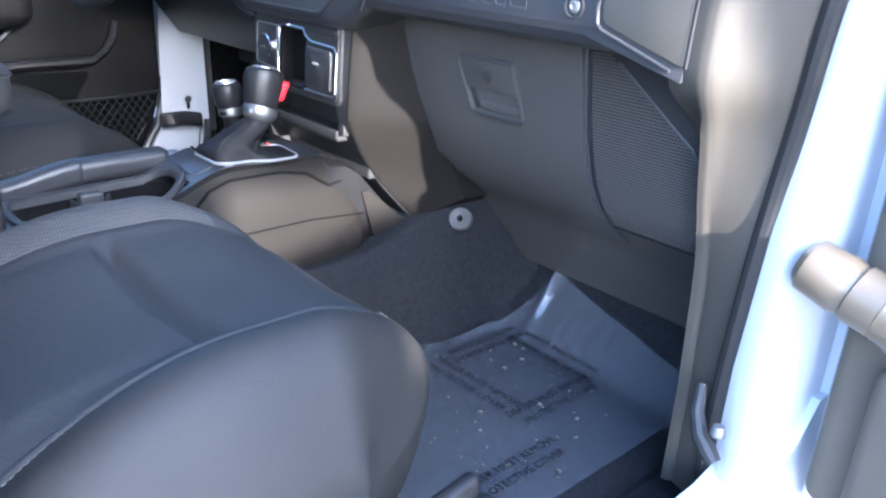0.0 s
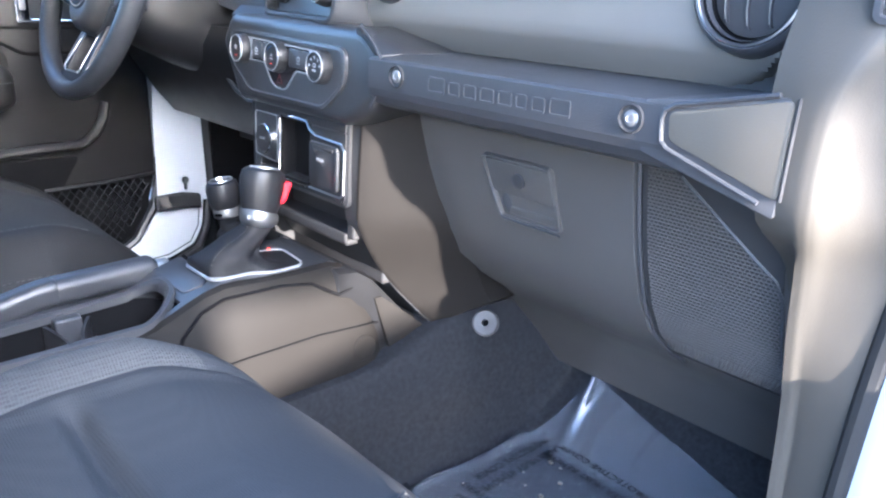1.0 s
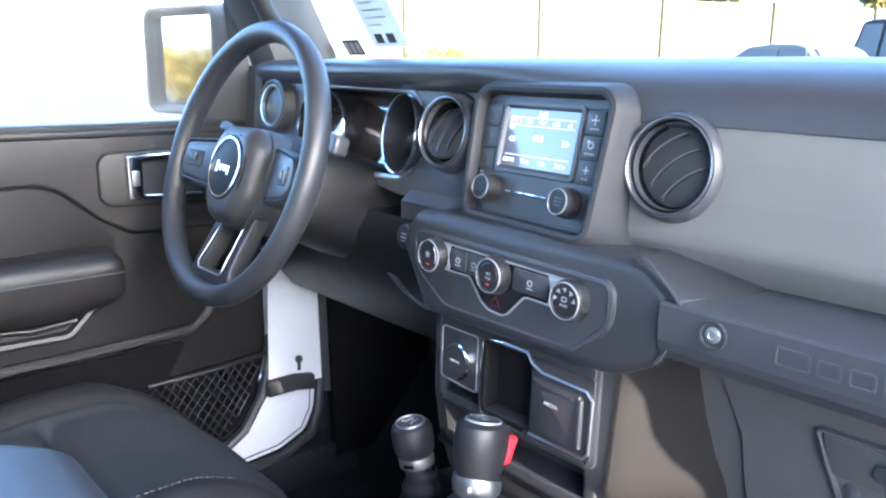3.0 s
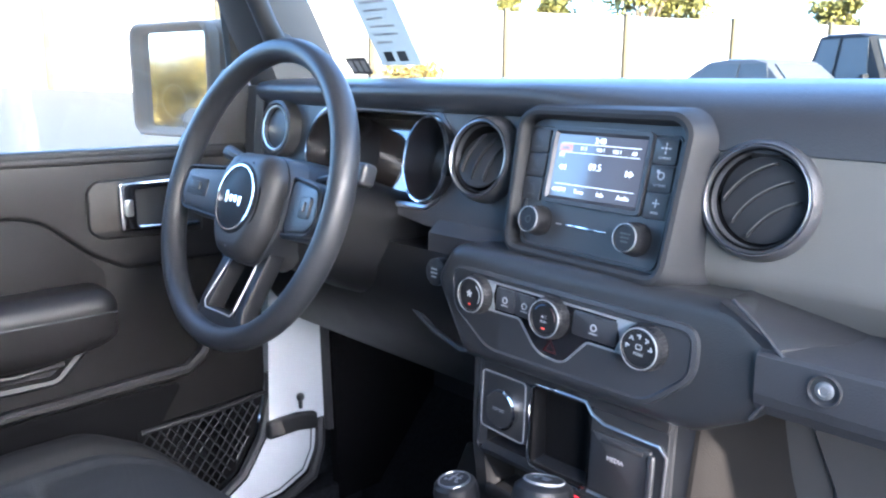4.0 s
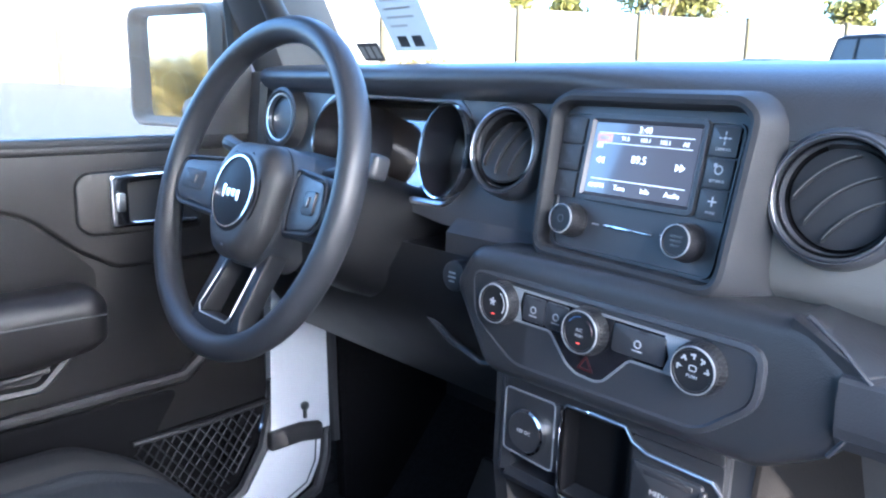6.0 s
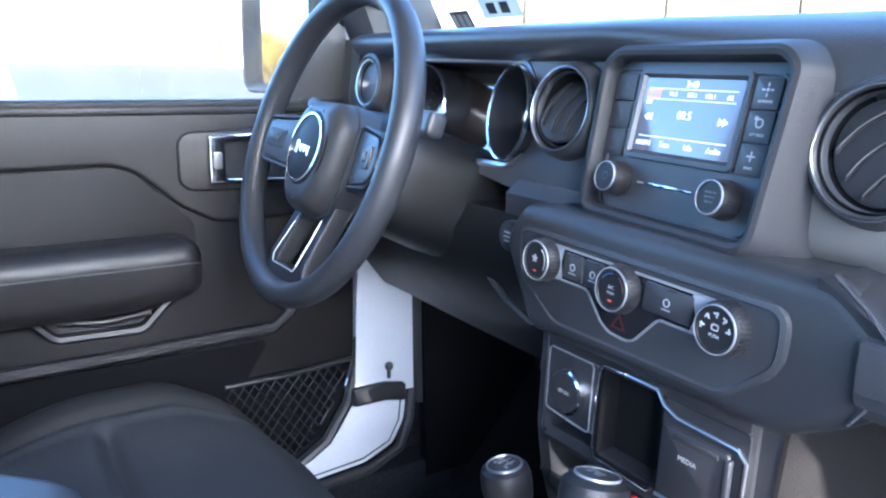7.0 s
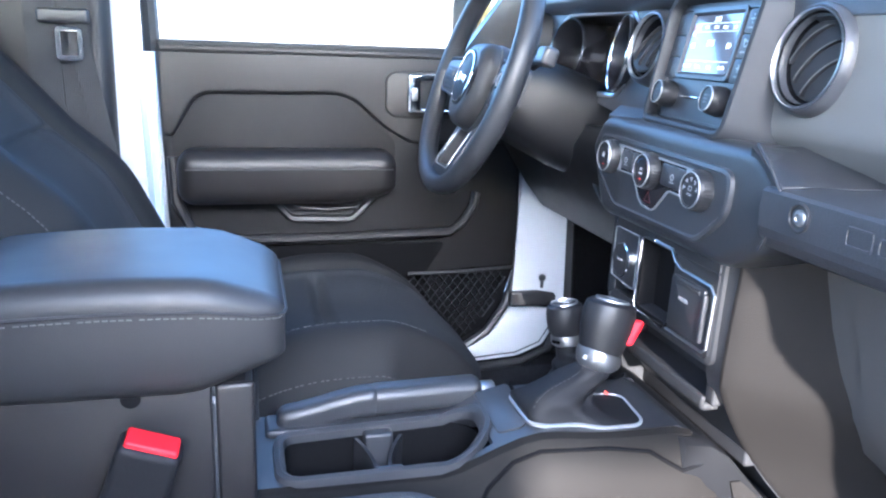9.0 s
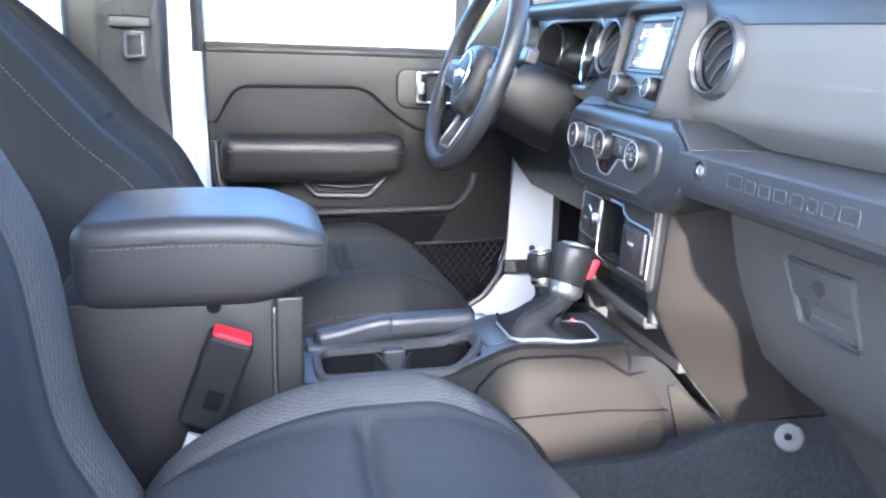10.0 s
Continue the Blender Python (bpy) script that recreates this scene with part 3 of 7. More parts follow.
# height, x and y of the front edge, x and y of the rear edge by the door seal
END = [(0.54, 0.668, 0.160, 0.706, 0.150), (0.66, 0.670, 0.155, 0.710, 0.140), (0.75, 0.672, 0.145, 0.716, 0.130), (0.85, 0.674, 0.130, 0.722, 0.125), (0.93, 0.680, 0.098, 0.728, 0.122), (1.008, 0.691, 0.060, 0.737, 0.115), (1.048, 0.700, 0.0265, 0.744, 0.105), (1.098, 0.701, 0.0225, 0.751, 0.095), (1.137, 0.704, 0.0228, 0.758, 0.088), (1.161, 0.713, 0.026, 0.765, 0.090), (1.20, 0.728, 0.042, 0.772, 0.10), (1.30, 0.736, 0.075, 0.778, 0.13)]


def wrap(t, z):
    """Section of the dash end, from the cap round to the door seal."""
    ex, ey, jx, jy = ladder(END, z)
    inner = ey + 0.001 + 0.030 * smooth_step(1.045, 0.98, z)
    pts = [(0.655, inner + 0.004), (0.6765, inner), (ex - 0.012, ey + 0.0005), (ex - 0.005, ey + 0.002), (ex, ey + 0.006)]
    pts += [(ex + (jx - ex) * f + 0.005 * math.sin(math.pi * f), ey + 0.006 + (jy + 0.004 - ey - 0.006) * f ** 0.8) for f in (0.12, 0.28, 0.46, 0.64, 0.82, 1.0)]
    k = min(len(pts) - 2, int(t * (len(pts) - 1)))
    f = t * (len(pts) - 1) - k
    return (pts[k][0] + (pts[k + 1][0] - pts[k][0]) * f, pts[k][1] + (pts[k + 1][1] - pts[k][1]) * f, z)


part("dash_end", sheet(lambda u, v: wrap(u, 0.545 + 0.765 * v), 30, 60), TRIM, dash, "rounded grey end of the dash by the door seal", 60)
part("cap_seam", tube([(0.6757, 0.0225, 1.063), (0.6767, 0.0225, 1.10), (0.678, 0.0225, 1.136)], 0.0013, n=6), PIT, dash)
part("pillar_seal", tube([(ladder(END, z)[2] + 0.004, ladder(END, z)[3] + 0.006, z) for z in [0.56 + 0.74 * i / 30 for i in range(31)]], 0.010, n=10), SIDE, dash, "grey door seal")
part("trim_crease", tube([(0.716, 0.062, 1.185), (0.732, 0.066, 1.196), (0.752, 0.080, 1.198)], 0.0015, n=6), DASH, dash)
out_m = face_frame(0.730, 0.0400, 1.205, 0, 12)
out = part("side_outlet", moved(frame_sweep(rect(-0.020, 0.020, -0.016, 0.022, 0.005), [(0.003, -0.01), (0.003, 0.002), (-0.001, 0.003), (-0.003, 0.0), (-0.003, -0.01)]), out_m), DASH, dash, "small square demister outlet")
part("outlet_back", moved(prism(rect(-0.019, 0.019, -0.015, 0.021, 0.004), -0.002, 0.0006), out_m), PIT, out)
for k in range(3):
    part("outlet_slat", moved(rbox(0.034, 0.0016, 0.003, 0.0005, 1), out_m @ Matrix.Translation((0, -0.008 + 0.011 * k, 0.0015))), SOFT, out)

# glove box, speaker grille and underside
GLOVE = [(0.098, 1.066), (0.104, 1.03), (0.112, 0.985), (0.122, 0.945), (0.138, 0.90), (0.162, 0.86), (0.20, 0.825), (0.25, 0.790), (0.30, 0.745), (0.34, 0.69), (0.37, 0.64)]


def glove_y(z):
    for (y0, z0), (y1, z1) in zip(GLOVE, GLOVE[1:]):
        if z <= z0 and z >= z1:
            return y0 + (y1 - y0) * (z0 - z) / (z0 - z1)
    return GLOVE[0][0]


part("glovebox_surround", along_x([(y + 0.006, z) for y, z in GLOVE] + [(0.42, 0.64), (0.42, 1.066)], [0.14, 0.2, 0.3, 0.4, 0.5, 0.60, 0.68]), SKIN, dash)
glove = part("glovebox_door", along_x([(y, z) for y, z in GLOVE[:8]] + [(0.26, 0.81), (0.20, 1.05)], [0.228, 0.232] + [0.24 + i * 0.025 for i in range(11)] + [0.500, 0.504], lambda x, y, z: (x - 0.03 * smooth_step(0.98, 1.07, z) * (x < 0.25), y + (0.0058 if x in (0.228, 0.504) else 0), z)), SKIN, dash, "dark glovebox door")
gm = face_frame(0.352, 0.1085, 0.985, -14)
out = rounded_outline([(-0.052, 0.036), (-0.030, -0.036), (0.056, -0.036), (0.048, 0.036)], 0.006)
latch = part("latch_plate", moved(frame_sweep(out, [(0.0012, -0.006), (0.0010, 0.0002), (0.0, 0.0008), (-0.0010, 0.0002), (-0.0016, -0.006)]), gm), SKIN, glove)
part("latch_lip", moved(tube([(-0.051, 0.034, 0.0010), (-0.044, 0.008, 0.0014), (-0.031, -0.034, 0.0018), (-0.026, -0.0375, 0.0020), (0.056, -0.0385, 0.0020)], [0.0008, 0.0012, 0.0016, 0.0018, 0.0014], n=8), gm), SOFT, glove, "rounded lip round the finger pull")
part("latch_paddle", moved(prism(rounded_outline([(-0.047, 0.033), (-0.040, -0.006), (0.050, -0.006), (0.046, 0.033)], 0.004), -0.004, -0.0002, 0.0012), gm), SKIN, glove, "flush latch paddle")
part("finger_recess", moved(prism(rounded_outline([(-0.038, -0.007), (-0.028, -0.034), (0.053, -0.034), (0.049, -0.007)], 0.004), -0.006, -0.0040), gm), BLACK, glove, "scooped finger recess")
part("finger_scoop", moved(warped(lathe([(0.0, 0.0), (0.006, -0.0006), (0.011, -0.0030), (0.0125, -0.006)], 20), lambda x, y, z: (x * 0.75 - 0.024, y * 1.15 - 0.021, z - 0.0005)), gm), BLACK, glove, "scooped end of the pull")
part("finger_ledge", moved(warped(rbox(0.070, 0.012, 0.006, 0.0028, 3, (6, 1, 1)), lambda x, y, z: (x + 0.014, y - 0.0275, z - 0.0055)), gm), SKIN, glove)
part("lock", moved(lathe([(0.009, 0.0005), (0.009, 0.003), (0.007, 0.0038), (0, 0.0035)], 20), gm @ Matrix.Translation((0.004, 0.015, 0.001))), BLACK, glove)
part("seam_strip", tube([(0.5085, glove_y(z) - 0.002, z) for z in [1.062 - i * 0.262 / 24 for i in range(25)]], 0.0022, n=6), SOFT, dash)
# speaker grille: fine raised ribs
g_lo, g_hi = 0.835, 1.052
part("speaker_panel", along_x([(y - 0.001, z) for y, z in GLOVE[:7]] + [(0.24, 0.825), (0.22, 1.06)], [0.512, 0.53, 0.56, 0.59, 0.62, 0.652]), PIT, dash, "dark panel behind the speaker mesh")
def grille_right(z):
    return 0.650 - max(0.0, z - 0.965) * 1.25
ribs = []
for i in range(60):
    z = g_hi - i * (g_hi - g_lo) / 59
    xs = 0.518
    n = 10
    ribs.append(tube([(xs + (grille_right(z) - xs) * k / n, glove_y(z) - 0.0025, z) for k in range(n + 1)], 0.00105, n=4))
    zz = z - (g_hi - g_lo) / 118
    x = xs + (0.0022 if i % 2 else 0.0)
    while x < grille_right(zz) and i < 59:
        ribs.append(tube([(x, glove_y(z) - 0.0022, z), (x, glove_y(z - 0.0037) - 0.0022, z - 0.0037)], 0.0009, n=3, caps=False))
        x += 0.0044
grille = part("speaker_grille", joined(*ribs), SKIN, dash, "fine-meshed speaker grille")
grille["kind"] = "stuff"
part("grille_border", tube([(grille_right(z) + 0.002, glove_y(z) - 0.002, z) for z in [1.045 - i * 0.21 / 14 for i in range(15)]], 0.0016, n=6), DASH, dash)
part("speaker_margin", along_x([(y + 0.0002, z) for y, z in GLOVE[:7]] + [(0.24, 0.825), (0.22, 1.06)], [0.652, 0.664, 0.678]), SKIN, dash)
part("under_tray", box(-0.66, -0.14, 0.30, 0.44, 0.86, 0.90), PIT, dash)
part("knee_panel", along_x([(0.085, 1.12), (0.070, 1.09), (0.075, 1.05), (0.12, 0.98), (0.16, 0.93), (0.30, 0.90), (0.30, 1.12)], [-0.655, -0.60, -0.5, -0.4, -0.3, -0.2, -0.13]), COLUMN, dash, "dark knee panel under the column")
part("knee_lip", tube([(-0.27, 0.085, 1.045), (-0.22, 0.075, 1.028), (-0.165, 0.068, 1.018), (-0.145, 0.075, 1.02)], 0.004, n=6), SOFT, dash)
part("start_button", moved(lathe([(0.016, -0.01), (0.016, 0.003), (0.013, 0.005), (0, 0.005)], 24), face_frame(-0.204, 0.066, 1.103, 4)), BLACK, dash, "round engine start button")
bars([(0.0, 0.004, 0.010, 0.0022), (0, -0.0005, 0.011, 0.0022), (0, -0.005, 0.008, 0.0018)], face_frame(-0.204, 0.0605, 1.103, 4), LETTER, dash)
bars([(0.020, 0.008, 0.0016, 0.006)], face_frame(-0.204, 0.064, 1.105, 4), LED, dash, "indicator")


def round_vent(x, y, z, r, tilt, slant, turned=0.0, edge=None):
    """A round air vent of ring radius r: soft housing, two bright rings, shade-dark barrel and a slatted disc turned in
    it.
    """
    m = face_frame(x, y, z, tilt)
    v = part("air_vent", moved(lathe([(r * 1.20, -0.016), (r * 1.15, -0.004), (r * 1.10, 0.0015), (r * 1.05, 0.004), (r * 1.01, 0.003), (r * 0.99, -0.004), (r * 0.985, -0.03)], 56), m), DASH, dash, "round air vent")
    part("vent_ring", moved(lathe([(r * 1.012, 0.001), (r * 1.008, 0.0048), (r * 0.985, 0.0052), (r * 0.965, 0.0038), (r * 0.955, -0.002)], 56), m), SATIN, v, "thin satin ring")
    part("inner_ring", moved(lathe([(r * 0.918, -0.008), (r * 0.915, -0.0015), (r * 0.905, -0.0008), (r * 0.895, -0.0015), (r * 0.890, -0.010)], 56), m), DASH, v, "thin grey inner ring")
    # Barrel shade is put into the colour.
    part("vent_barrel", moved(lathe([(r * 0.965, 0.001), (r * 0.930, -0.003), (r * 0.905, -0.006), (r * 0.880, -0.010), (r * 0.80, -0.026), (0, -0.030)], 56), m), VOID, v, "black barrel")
    d = m @ Matrix.Rotation(radians(slant), 4, "Z") @ Matrix.Translation((0, 0, -0.011)) @ Matrix.Rotation(radians(turned), 4, "Y")
    part("vent_disc", moved(lathe([(r * 0.84, -0.003), (r * 0.82, 0.0005), (r * 0.60, 0.0030), (0, 0.0042)], 48), d), PIT, v, "dark slatted disc")
    for k in (-0.46, -0.03, 0.40):
        half = r * 0.80 * math.sqrt(1 - (k * 1.05) ** 2) * 0.86
        bow = lambda x, y, z: (x, y - 0.30 * x * x / r + 0.12 * r, z - 0.0022 * (x / r) ** 2)
        part("slat", moved(warped(rbox(2 * half, 0.0016, 0.0060, 0.0006, 1, (10, 1, 1)), bow), d @ Matrix.Translation((0, k * r, 0.0040))), PIT, v)
        # Strip added as a painted highlight along the slat's edge.
        part("slat_edge", moved(warped(rbox(2 * half * 0.92, 0.0010, 0.0010, 0.0003, 1, (10, 1, 1)), bow), d @ Matrix.Translation((0, k * r + 0.0004, 0.0070))), edge or FACE, v)
    return v


round_vent(0.157, 0.078, 1.2255, 0.0432, 8, 40)
round_vent(-0.1705, 0.097, 1.2345, 0.0415, 10, 76, 24, BLACK)
round_vent(0.600, 0.084, 1.205, 0.0432, 8, 86)
m = face_frame(-0.592, 0.103, 1.2485, 8)
v = part("side_speaker", moved(lathe([(0.042, -0.02), (0.041, 0.006), (0.037, 0.008), (0.034, 0.004), (0.033, -0.004)], 40), m), DASH, dash, "small round tweeter")
part("ring", moved(lathe([(0.034, 0.004), (0.033, 0.007), (0.0305, 0.0065), (0.030, 0.0)], 40), m), SATIN, v)
part("grille_disc", moved(lathe([(0.031, -0.002), (0.02, 0.001), (0, 0.002)], 32), m), DASH, v)

# ---- instrument cluster ----
cluster = thing("instrument_cluster", (-0.36, 0.13, 1.15), "two chrome-ringed gauges in a recessed black binnacle", "instrument cluster")
def pierced(outer, holes, m, depth):
    """A flat panel with openings cut through it and lips of the given depth."""
    bm = bmesh.new()
    edges, rims = [], []
    for loop in [outer] + holes:
        vs = [bm.verts.new((u, w, 0)) for u, w in loop]
        es = [bm.edges.new((vs[i], vs[(i + 1) % len(vs)])) for i in range(len(vs))]
        edges += es
        rims.append(vs)
    bmesh.ops.triangle_fill(bm, use_beauty=True, use_dissolve=False, edges=edges, normal=(0, 0, 1))
    for vs in rims:
        back = [bm.verts.new((v.co.x, v.co.y, -depth)) for v in vs]
        for i in range(len(vs)):
            j = (i + 1) % len(vs)
            bm.faces.new((vs[i], vs[j], back[j], back[i]))
    bm.verts.index_update()
    g = ([tuple(m @ v.co) for v in bm.verts], [tuple(v.index for v in f.verts) for f in bm.faces])
    bm.free()
    return g


def ring_pts(u, w, r, a0=0, a1=360, n=40):
    return [(u + r * math.cos(radians(a0 + (a1 - a0) * i / n)), w + r * math.sin(radians(a0 + (a1 - a0) * i / n))) for i in range(n if a1 - a0 == 360 else n + 1)]


# local u runs along the dash from its origin at x = -0.38
GM = face_frame(-0.380, 0.1125, 1.224, 9)
GL, GR = -0.088, 0.1055
face_out = rounded_outline([(-0.272, 0.058), (-0.262, 0.070), (-0.235, 0.073), (0.276, 0.073), (0.276, -0.080), (0.12, -0.080), (0.02, -0.066), (-0.240, -0.066), (-0.268, -0.050)], 0.010)
bay = rounded_outline([(-0.150, 0.0), (-0.140, 0.036), (-0.110, 0.058), (0.118, 0.058), (0.140, 0.038), (0.150, 0.0), (0.140, -0.036), (0.118, -0.058), (-0.110, -0.058), (-0.140, -0.036)], 0.02)
part("cluster_face", pierced(face_out, [bay, ring_pts(-0.212, 0.024, 0.040), ring_pts(0.2095, 0.0105, 0.0480)], GM, 0.05), DASH, cluster, "smooth dark panel round the gauges", 30)
part("bay_frame", moved(frame_sweep(bay, [(0.0050, -0.002), (0.0040, 0.0015), (0.0010, 0.0024), (-0.0020, 0.0012), (-0.0030, -0.006)]), GM), SATIN, cluster, "bright frame round the gauge bay")
part("binnacle_back", moved(prism(rect(-0.165, 0.165, -0.064, 0.064, 0.01), -0.074, -0.070), GM), PIT, cluster)
for x, yaw in ((GL, 7), (GR, -14)):
    m = GM @ Matrix.Translation((x, 0, 0)) @ Matrix.Rotation(radians(yaw), 4, "Y")
    ga = part("gauge", moved(lathe([(0.0515, -0.066), (0.0525, -0.02), (0.0530, 0.002), (0.0525, 0.004), (0.0505, 0.003), (0.0490, -0.020), (0.0440, -0.046), (0, -0.046)], 56), m), DIAL, cluster, "deep black gauge tube")
    part("gauge_ring", moved(lathe([(0.0535, 0.000), (0.0535, 0.0040), (0.0525, 0.0052), (0.0510, 0.0045), (0.0505, 0.001)], 56), m), CHROME, ga, "chrome gauge ring")
    for a in range(-45, 226, 15):
        part("dial_tick", moved(rbox(0.005, 0.0010, 0.0005, 0.0002, 1), m @ Matrix.Rotation(radians(a), 4, "Z") @ Matrix.Translation((0.038, 0, -0.0450))), LETTER if a < 195 else DIMRED, ga)
    part("needle", moved(rbox(0.034, 0.002, 0.0015, 0.0005, 1), m @ Matrix.Rotation(radians(228 if x < 0 else 222), 4, "Z") @ Matrix.Translation((0.016, 0, -0.043))), DIMRED, ga, "orange needle")
    gl_ = part("gauge_lens", moved(prism(ring_pts(0, 0, 0.0460), -0.0325, -0.0315), m @ Matrix.Rotation(radians(-10), 4, "X")), LENS, ga, "clear gauge lens")
    gl_.visible_shadow = False
part("cluster_lens", moved(prism(rect(-0.150, 0.150, -0.058, 0.058, 0.010), -0.050, -0.046), GM @ Matrix.Rotation(radians(-8), 4, "X")), COVER, cluster, "glossy display cover between the gauges")
part("indicator", moved(lathe([(0.0035, 0), (0.002, 0.0006), (0, 0.0008)], 12), GM @ Matrix.Translation((0.030, -0.036, -0.0425))), LED, cluster, "red warning lamp")
part("brow_trim", moved(tube([(-0.268, -0.045, 0.001), (-0.270, 0.030, 0.001), (-0.266, 0.056, 0.001), (-0.254, 0.067, 0.002), (-0.23, 0.0705, 0.002), (0.20, 0.0705, 0.002)], 0.0024, n=8), GM), SOFT, cluster)

# ---- head unit ----
unit = thing("head_unit", (0, 0.06, 1.145), "car radio with small colour touchscreen, two knobs and side buttons", "car radio")
UM = face_frame(-0.002, 0.054, 1.1526, 12, -6)
hood = rounded_outline([(-0.094, -0.002), (0.098, -0.003), (0.102, 0.128), (0.088, 0.139), (-0.088, 0.139), (-0.103, 0.128)], 0.017, 6)
part("hood", moved(frame_sweep(hood, [(0.022, -0.062), (0.009, -0.004), (0.004, 0.0045), (0.0, 0.0062), (-0.0035, 0.0050), (-0.0055, 0.0), (-0.0065, -0.012)]), UM), BEZEL, unit, "raised black bezel")
part("faceplate", moved(prism(hood, -0.02, -0.009), UM), BLACK, unit)
part("faceplate_lip", moved(frame_sweep(rounded_outline([(-0.082, 0.006), (0.084, 0.006), (0.089, 0.124), (-0.095, 0.126)], 0.010), [(0.0014, -0.010), (0.0012, -0.0066), (-0.0004, -0.0066), (-0.0010, -0.010)]), UM), BLACK, unit, "raised lip of the faceplate")
part("screen_frame", moved(frame_sweep(rect(-0.0605, 0.0555, 0.0535, 0.1230, 0.003), [(0.004, -0.01), (0.003, -0.005), (-0.001, -0.005), (-0.004, -0.009)]), UM), BLACK, unit)
part("screen", moved(prism(rect(-0.0565, 0.0515, 0.0575, 0.1190, 0.002), -0.010, -0.0078), UM), SCREEN, unit, "lit radio screen")
SC = UM @ Matrix.Translation((-0.0025, 0.0, 0.0))
for body, size, u, v in (("3:40", 0.0080, 0.0, 0.1142), ("91.5", 0.0050, -0.019, 0.1060), ("103.1", 0.0050, 0.002, 0.1058), ("102.1", 0.0050, 0.022, 0.1055), ("All", 0.0052, 0.042, 0.1052), ("FM", 0.0054, -0.046, 0.0985), ("89.5", 0.0092, -0.001, 0.0890), ("AM/FM", 0.0060, -0.042, 0.0640), ("Tune", 0.0060, -0.016, 0.0640), ("Info", 0.0060, 0.011, 0.0640), ("Audio", 0.0060, 0.038, 0.0640)):
    writing(body, size, SC @ Matrix.Translation((u, v, -0.0076)), LIT, unit, depth=0.0001)
bars([(0, 0.1102, 0.098, 0.0005), (0, 0.1015, 0.098, 0.0004), (0, 0.0700, 0.098, 0.0005)], SC @ Matrix.Translation((0, 0, -0.0077)), LIT, unit, "screen_rule", 0.0002)
bars([(-0.042, 0.1058, 0.017, 0.0070)], SC @ Matrix.Translation((0, 0, -0.0078)), GLOWTAB, unit, "selected_tab", 0.0002)
bars([(-0.042, 0.1058, 0.010, 0.0028)], SC @ Matrix.Translation((0, 0, -0.0076)), LETTER, unit, "tab_print", 0.0002)
for u, s in ((-0.045, -1), (-0.0405, -1), (0.0385, 1), (0.043, 1)):
    part("arrow", moved(prism([(u - s * 0.0022, 0.0835), (u - s * 0.0022, 0.0895), (u + s * 0.0022, 0.0865)], -0.0078, -0.0074), SC), LIT, unit)
for u0, u1 in ((-0.093, -0.0675), (0.0615, 0.0855)):
    for k in range(3):
        v0 = 0.0500 + k * 0.0242
        b = part("button", moved(prism(rect(u0, u1, v0, v0 + 0.0232, 0.002), -0.009, -0.0062, 0.0008), UM), BLACK, unit)
        c = (u0 + u1) / 2
        if u0 > 0:
            if k == 0:
                mark = joined(rbox(0.0075, 0.0012, 0.0004, 0.0001, 1), rbox(0.0012, 0.0075, 0.0004, 0.0001, 1))
            elif k == 1:
                mark = joined(lathe([(0.0026, 0), (0.0037, 0), (0.0037, 0.0003), (0.0026, 0.0003), (0.0026, 0)], 14), moved(rbox(0.0030, 0.0030, 0.0004, 0.0001, 1), Matrix.Translation((-0.0035, 0.0035, 0))))
            else:
                mark = joined(moved(rbox(0.0024, 0.0024, 0.0004, 0.0001, 1), Matrix.Rotation(radians(45), 4, "Z")), *[moved(rbox(0.0026, 0.0012, 0.0004, 0.0001, 1), Matrix.Rotation(radians(a), 4, "Z") @ Matrix.Translation((0.0038, 0, 0))) for a in (0, 90, 180, 270)])
            part("button_icon", moved(mark, UM @ Matrix.Translation((c, v0 + 0.0142, -0.0061))), LETTER, b)
            writing(("MORE", "SETTINGS", "COMPASS")[k], 0.0030, UM @ Matrix.Translation((c, v0 + 0.0056, -0.0061)), LETTER, unit, depth=0.0001)
        else:
            bars([(c, v0 + 0.0135, 0.005, 0.006), (c, v0 + 0.0055, 0.010, 0.0016)], UM @ Matrix.Translation((0, 0, -0.0061)), DASH, b, "button_icon", 0.0003)


def knob(x, v, r, depth, parent, m, ring=RINGS):
    """A turned knob: flared ribbed barrel, dark face and a thin bright ring round it."""
    at = m @ Matrix.Translation((x, v, 0))
    k = part("knob", moved(lathe([(r * 1.16, -0.006), (r * 1.13, depth * 0.30), (r * 1.06, depth * 0.72), (r * 1.01, depth * 0.92), (r * 0.97, depth), (r * 0.86, depth), (r * 0.84, depth - 0.0008), (0, depth - 0.0008)], 40), at), KNOB, parent)
    part("knob_ring", moved(lathe([(r * 1.000, depth * 0.95), (r * 0.990, depth + 0.0006), (r * 0.945, depth + 0.0007), (r * 0.935, depth - 0.0006)], 40), at), ring, k, "bright ring")
    grooves = [moved(rbox(0.0012, 0.0016, depth * 0.62, 0.0004, 1), at @ Matrix.Rotation(radians(a), 4, "Z") @ Matrix.Translation((r * 1.095, 0, depth * 0.44)) @ Matrix.Rotation(radians(-7), 4, "Y")) for a in range(0, 360, 10)]
    part("knob_grip", joined(*grooves), KNOB, k)["kind"] = "stuff"
    return k


k = knob(-0.0615, 0.030, 0.0130, 0.0195, unit, UM @ Matrix.Translation((0, 0, -0.009)))
part("power_mark", moved(lathe([(0.0028, 0), (0.0036, 0), (0.0036, 0.0003), (0.0028, 0.0003), (0.0028, 0)], 16), UM @ Matrix.Translation((-0.0615, 0.030, 0.0099))), DASH, k)
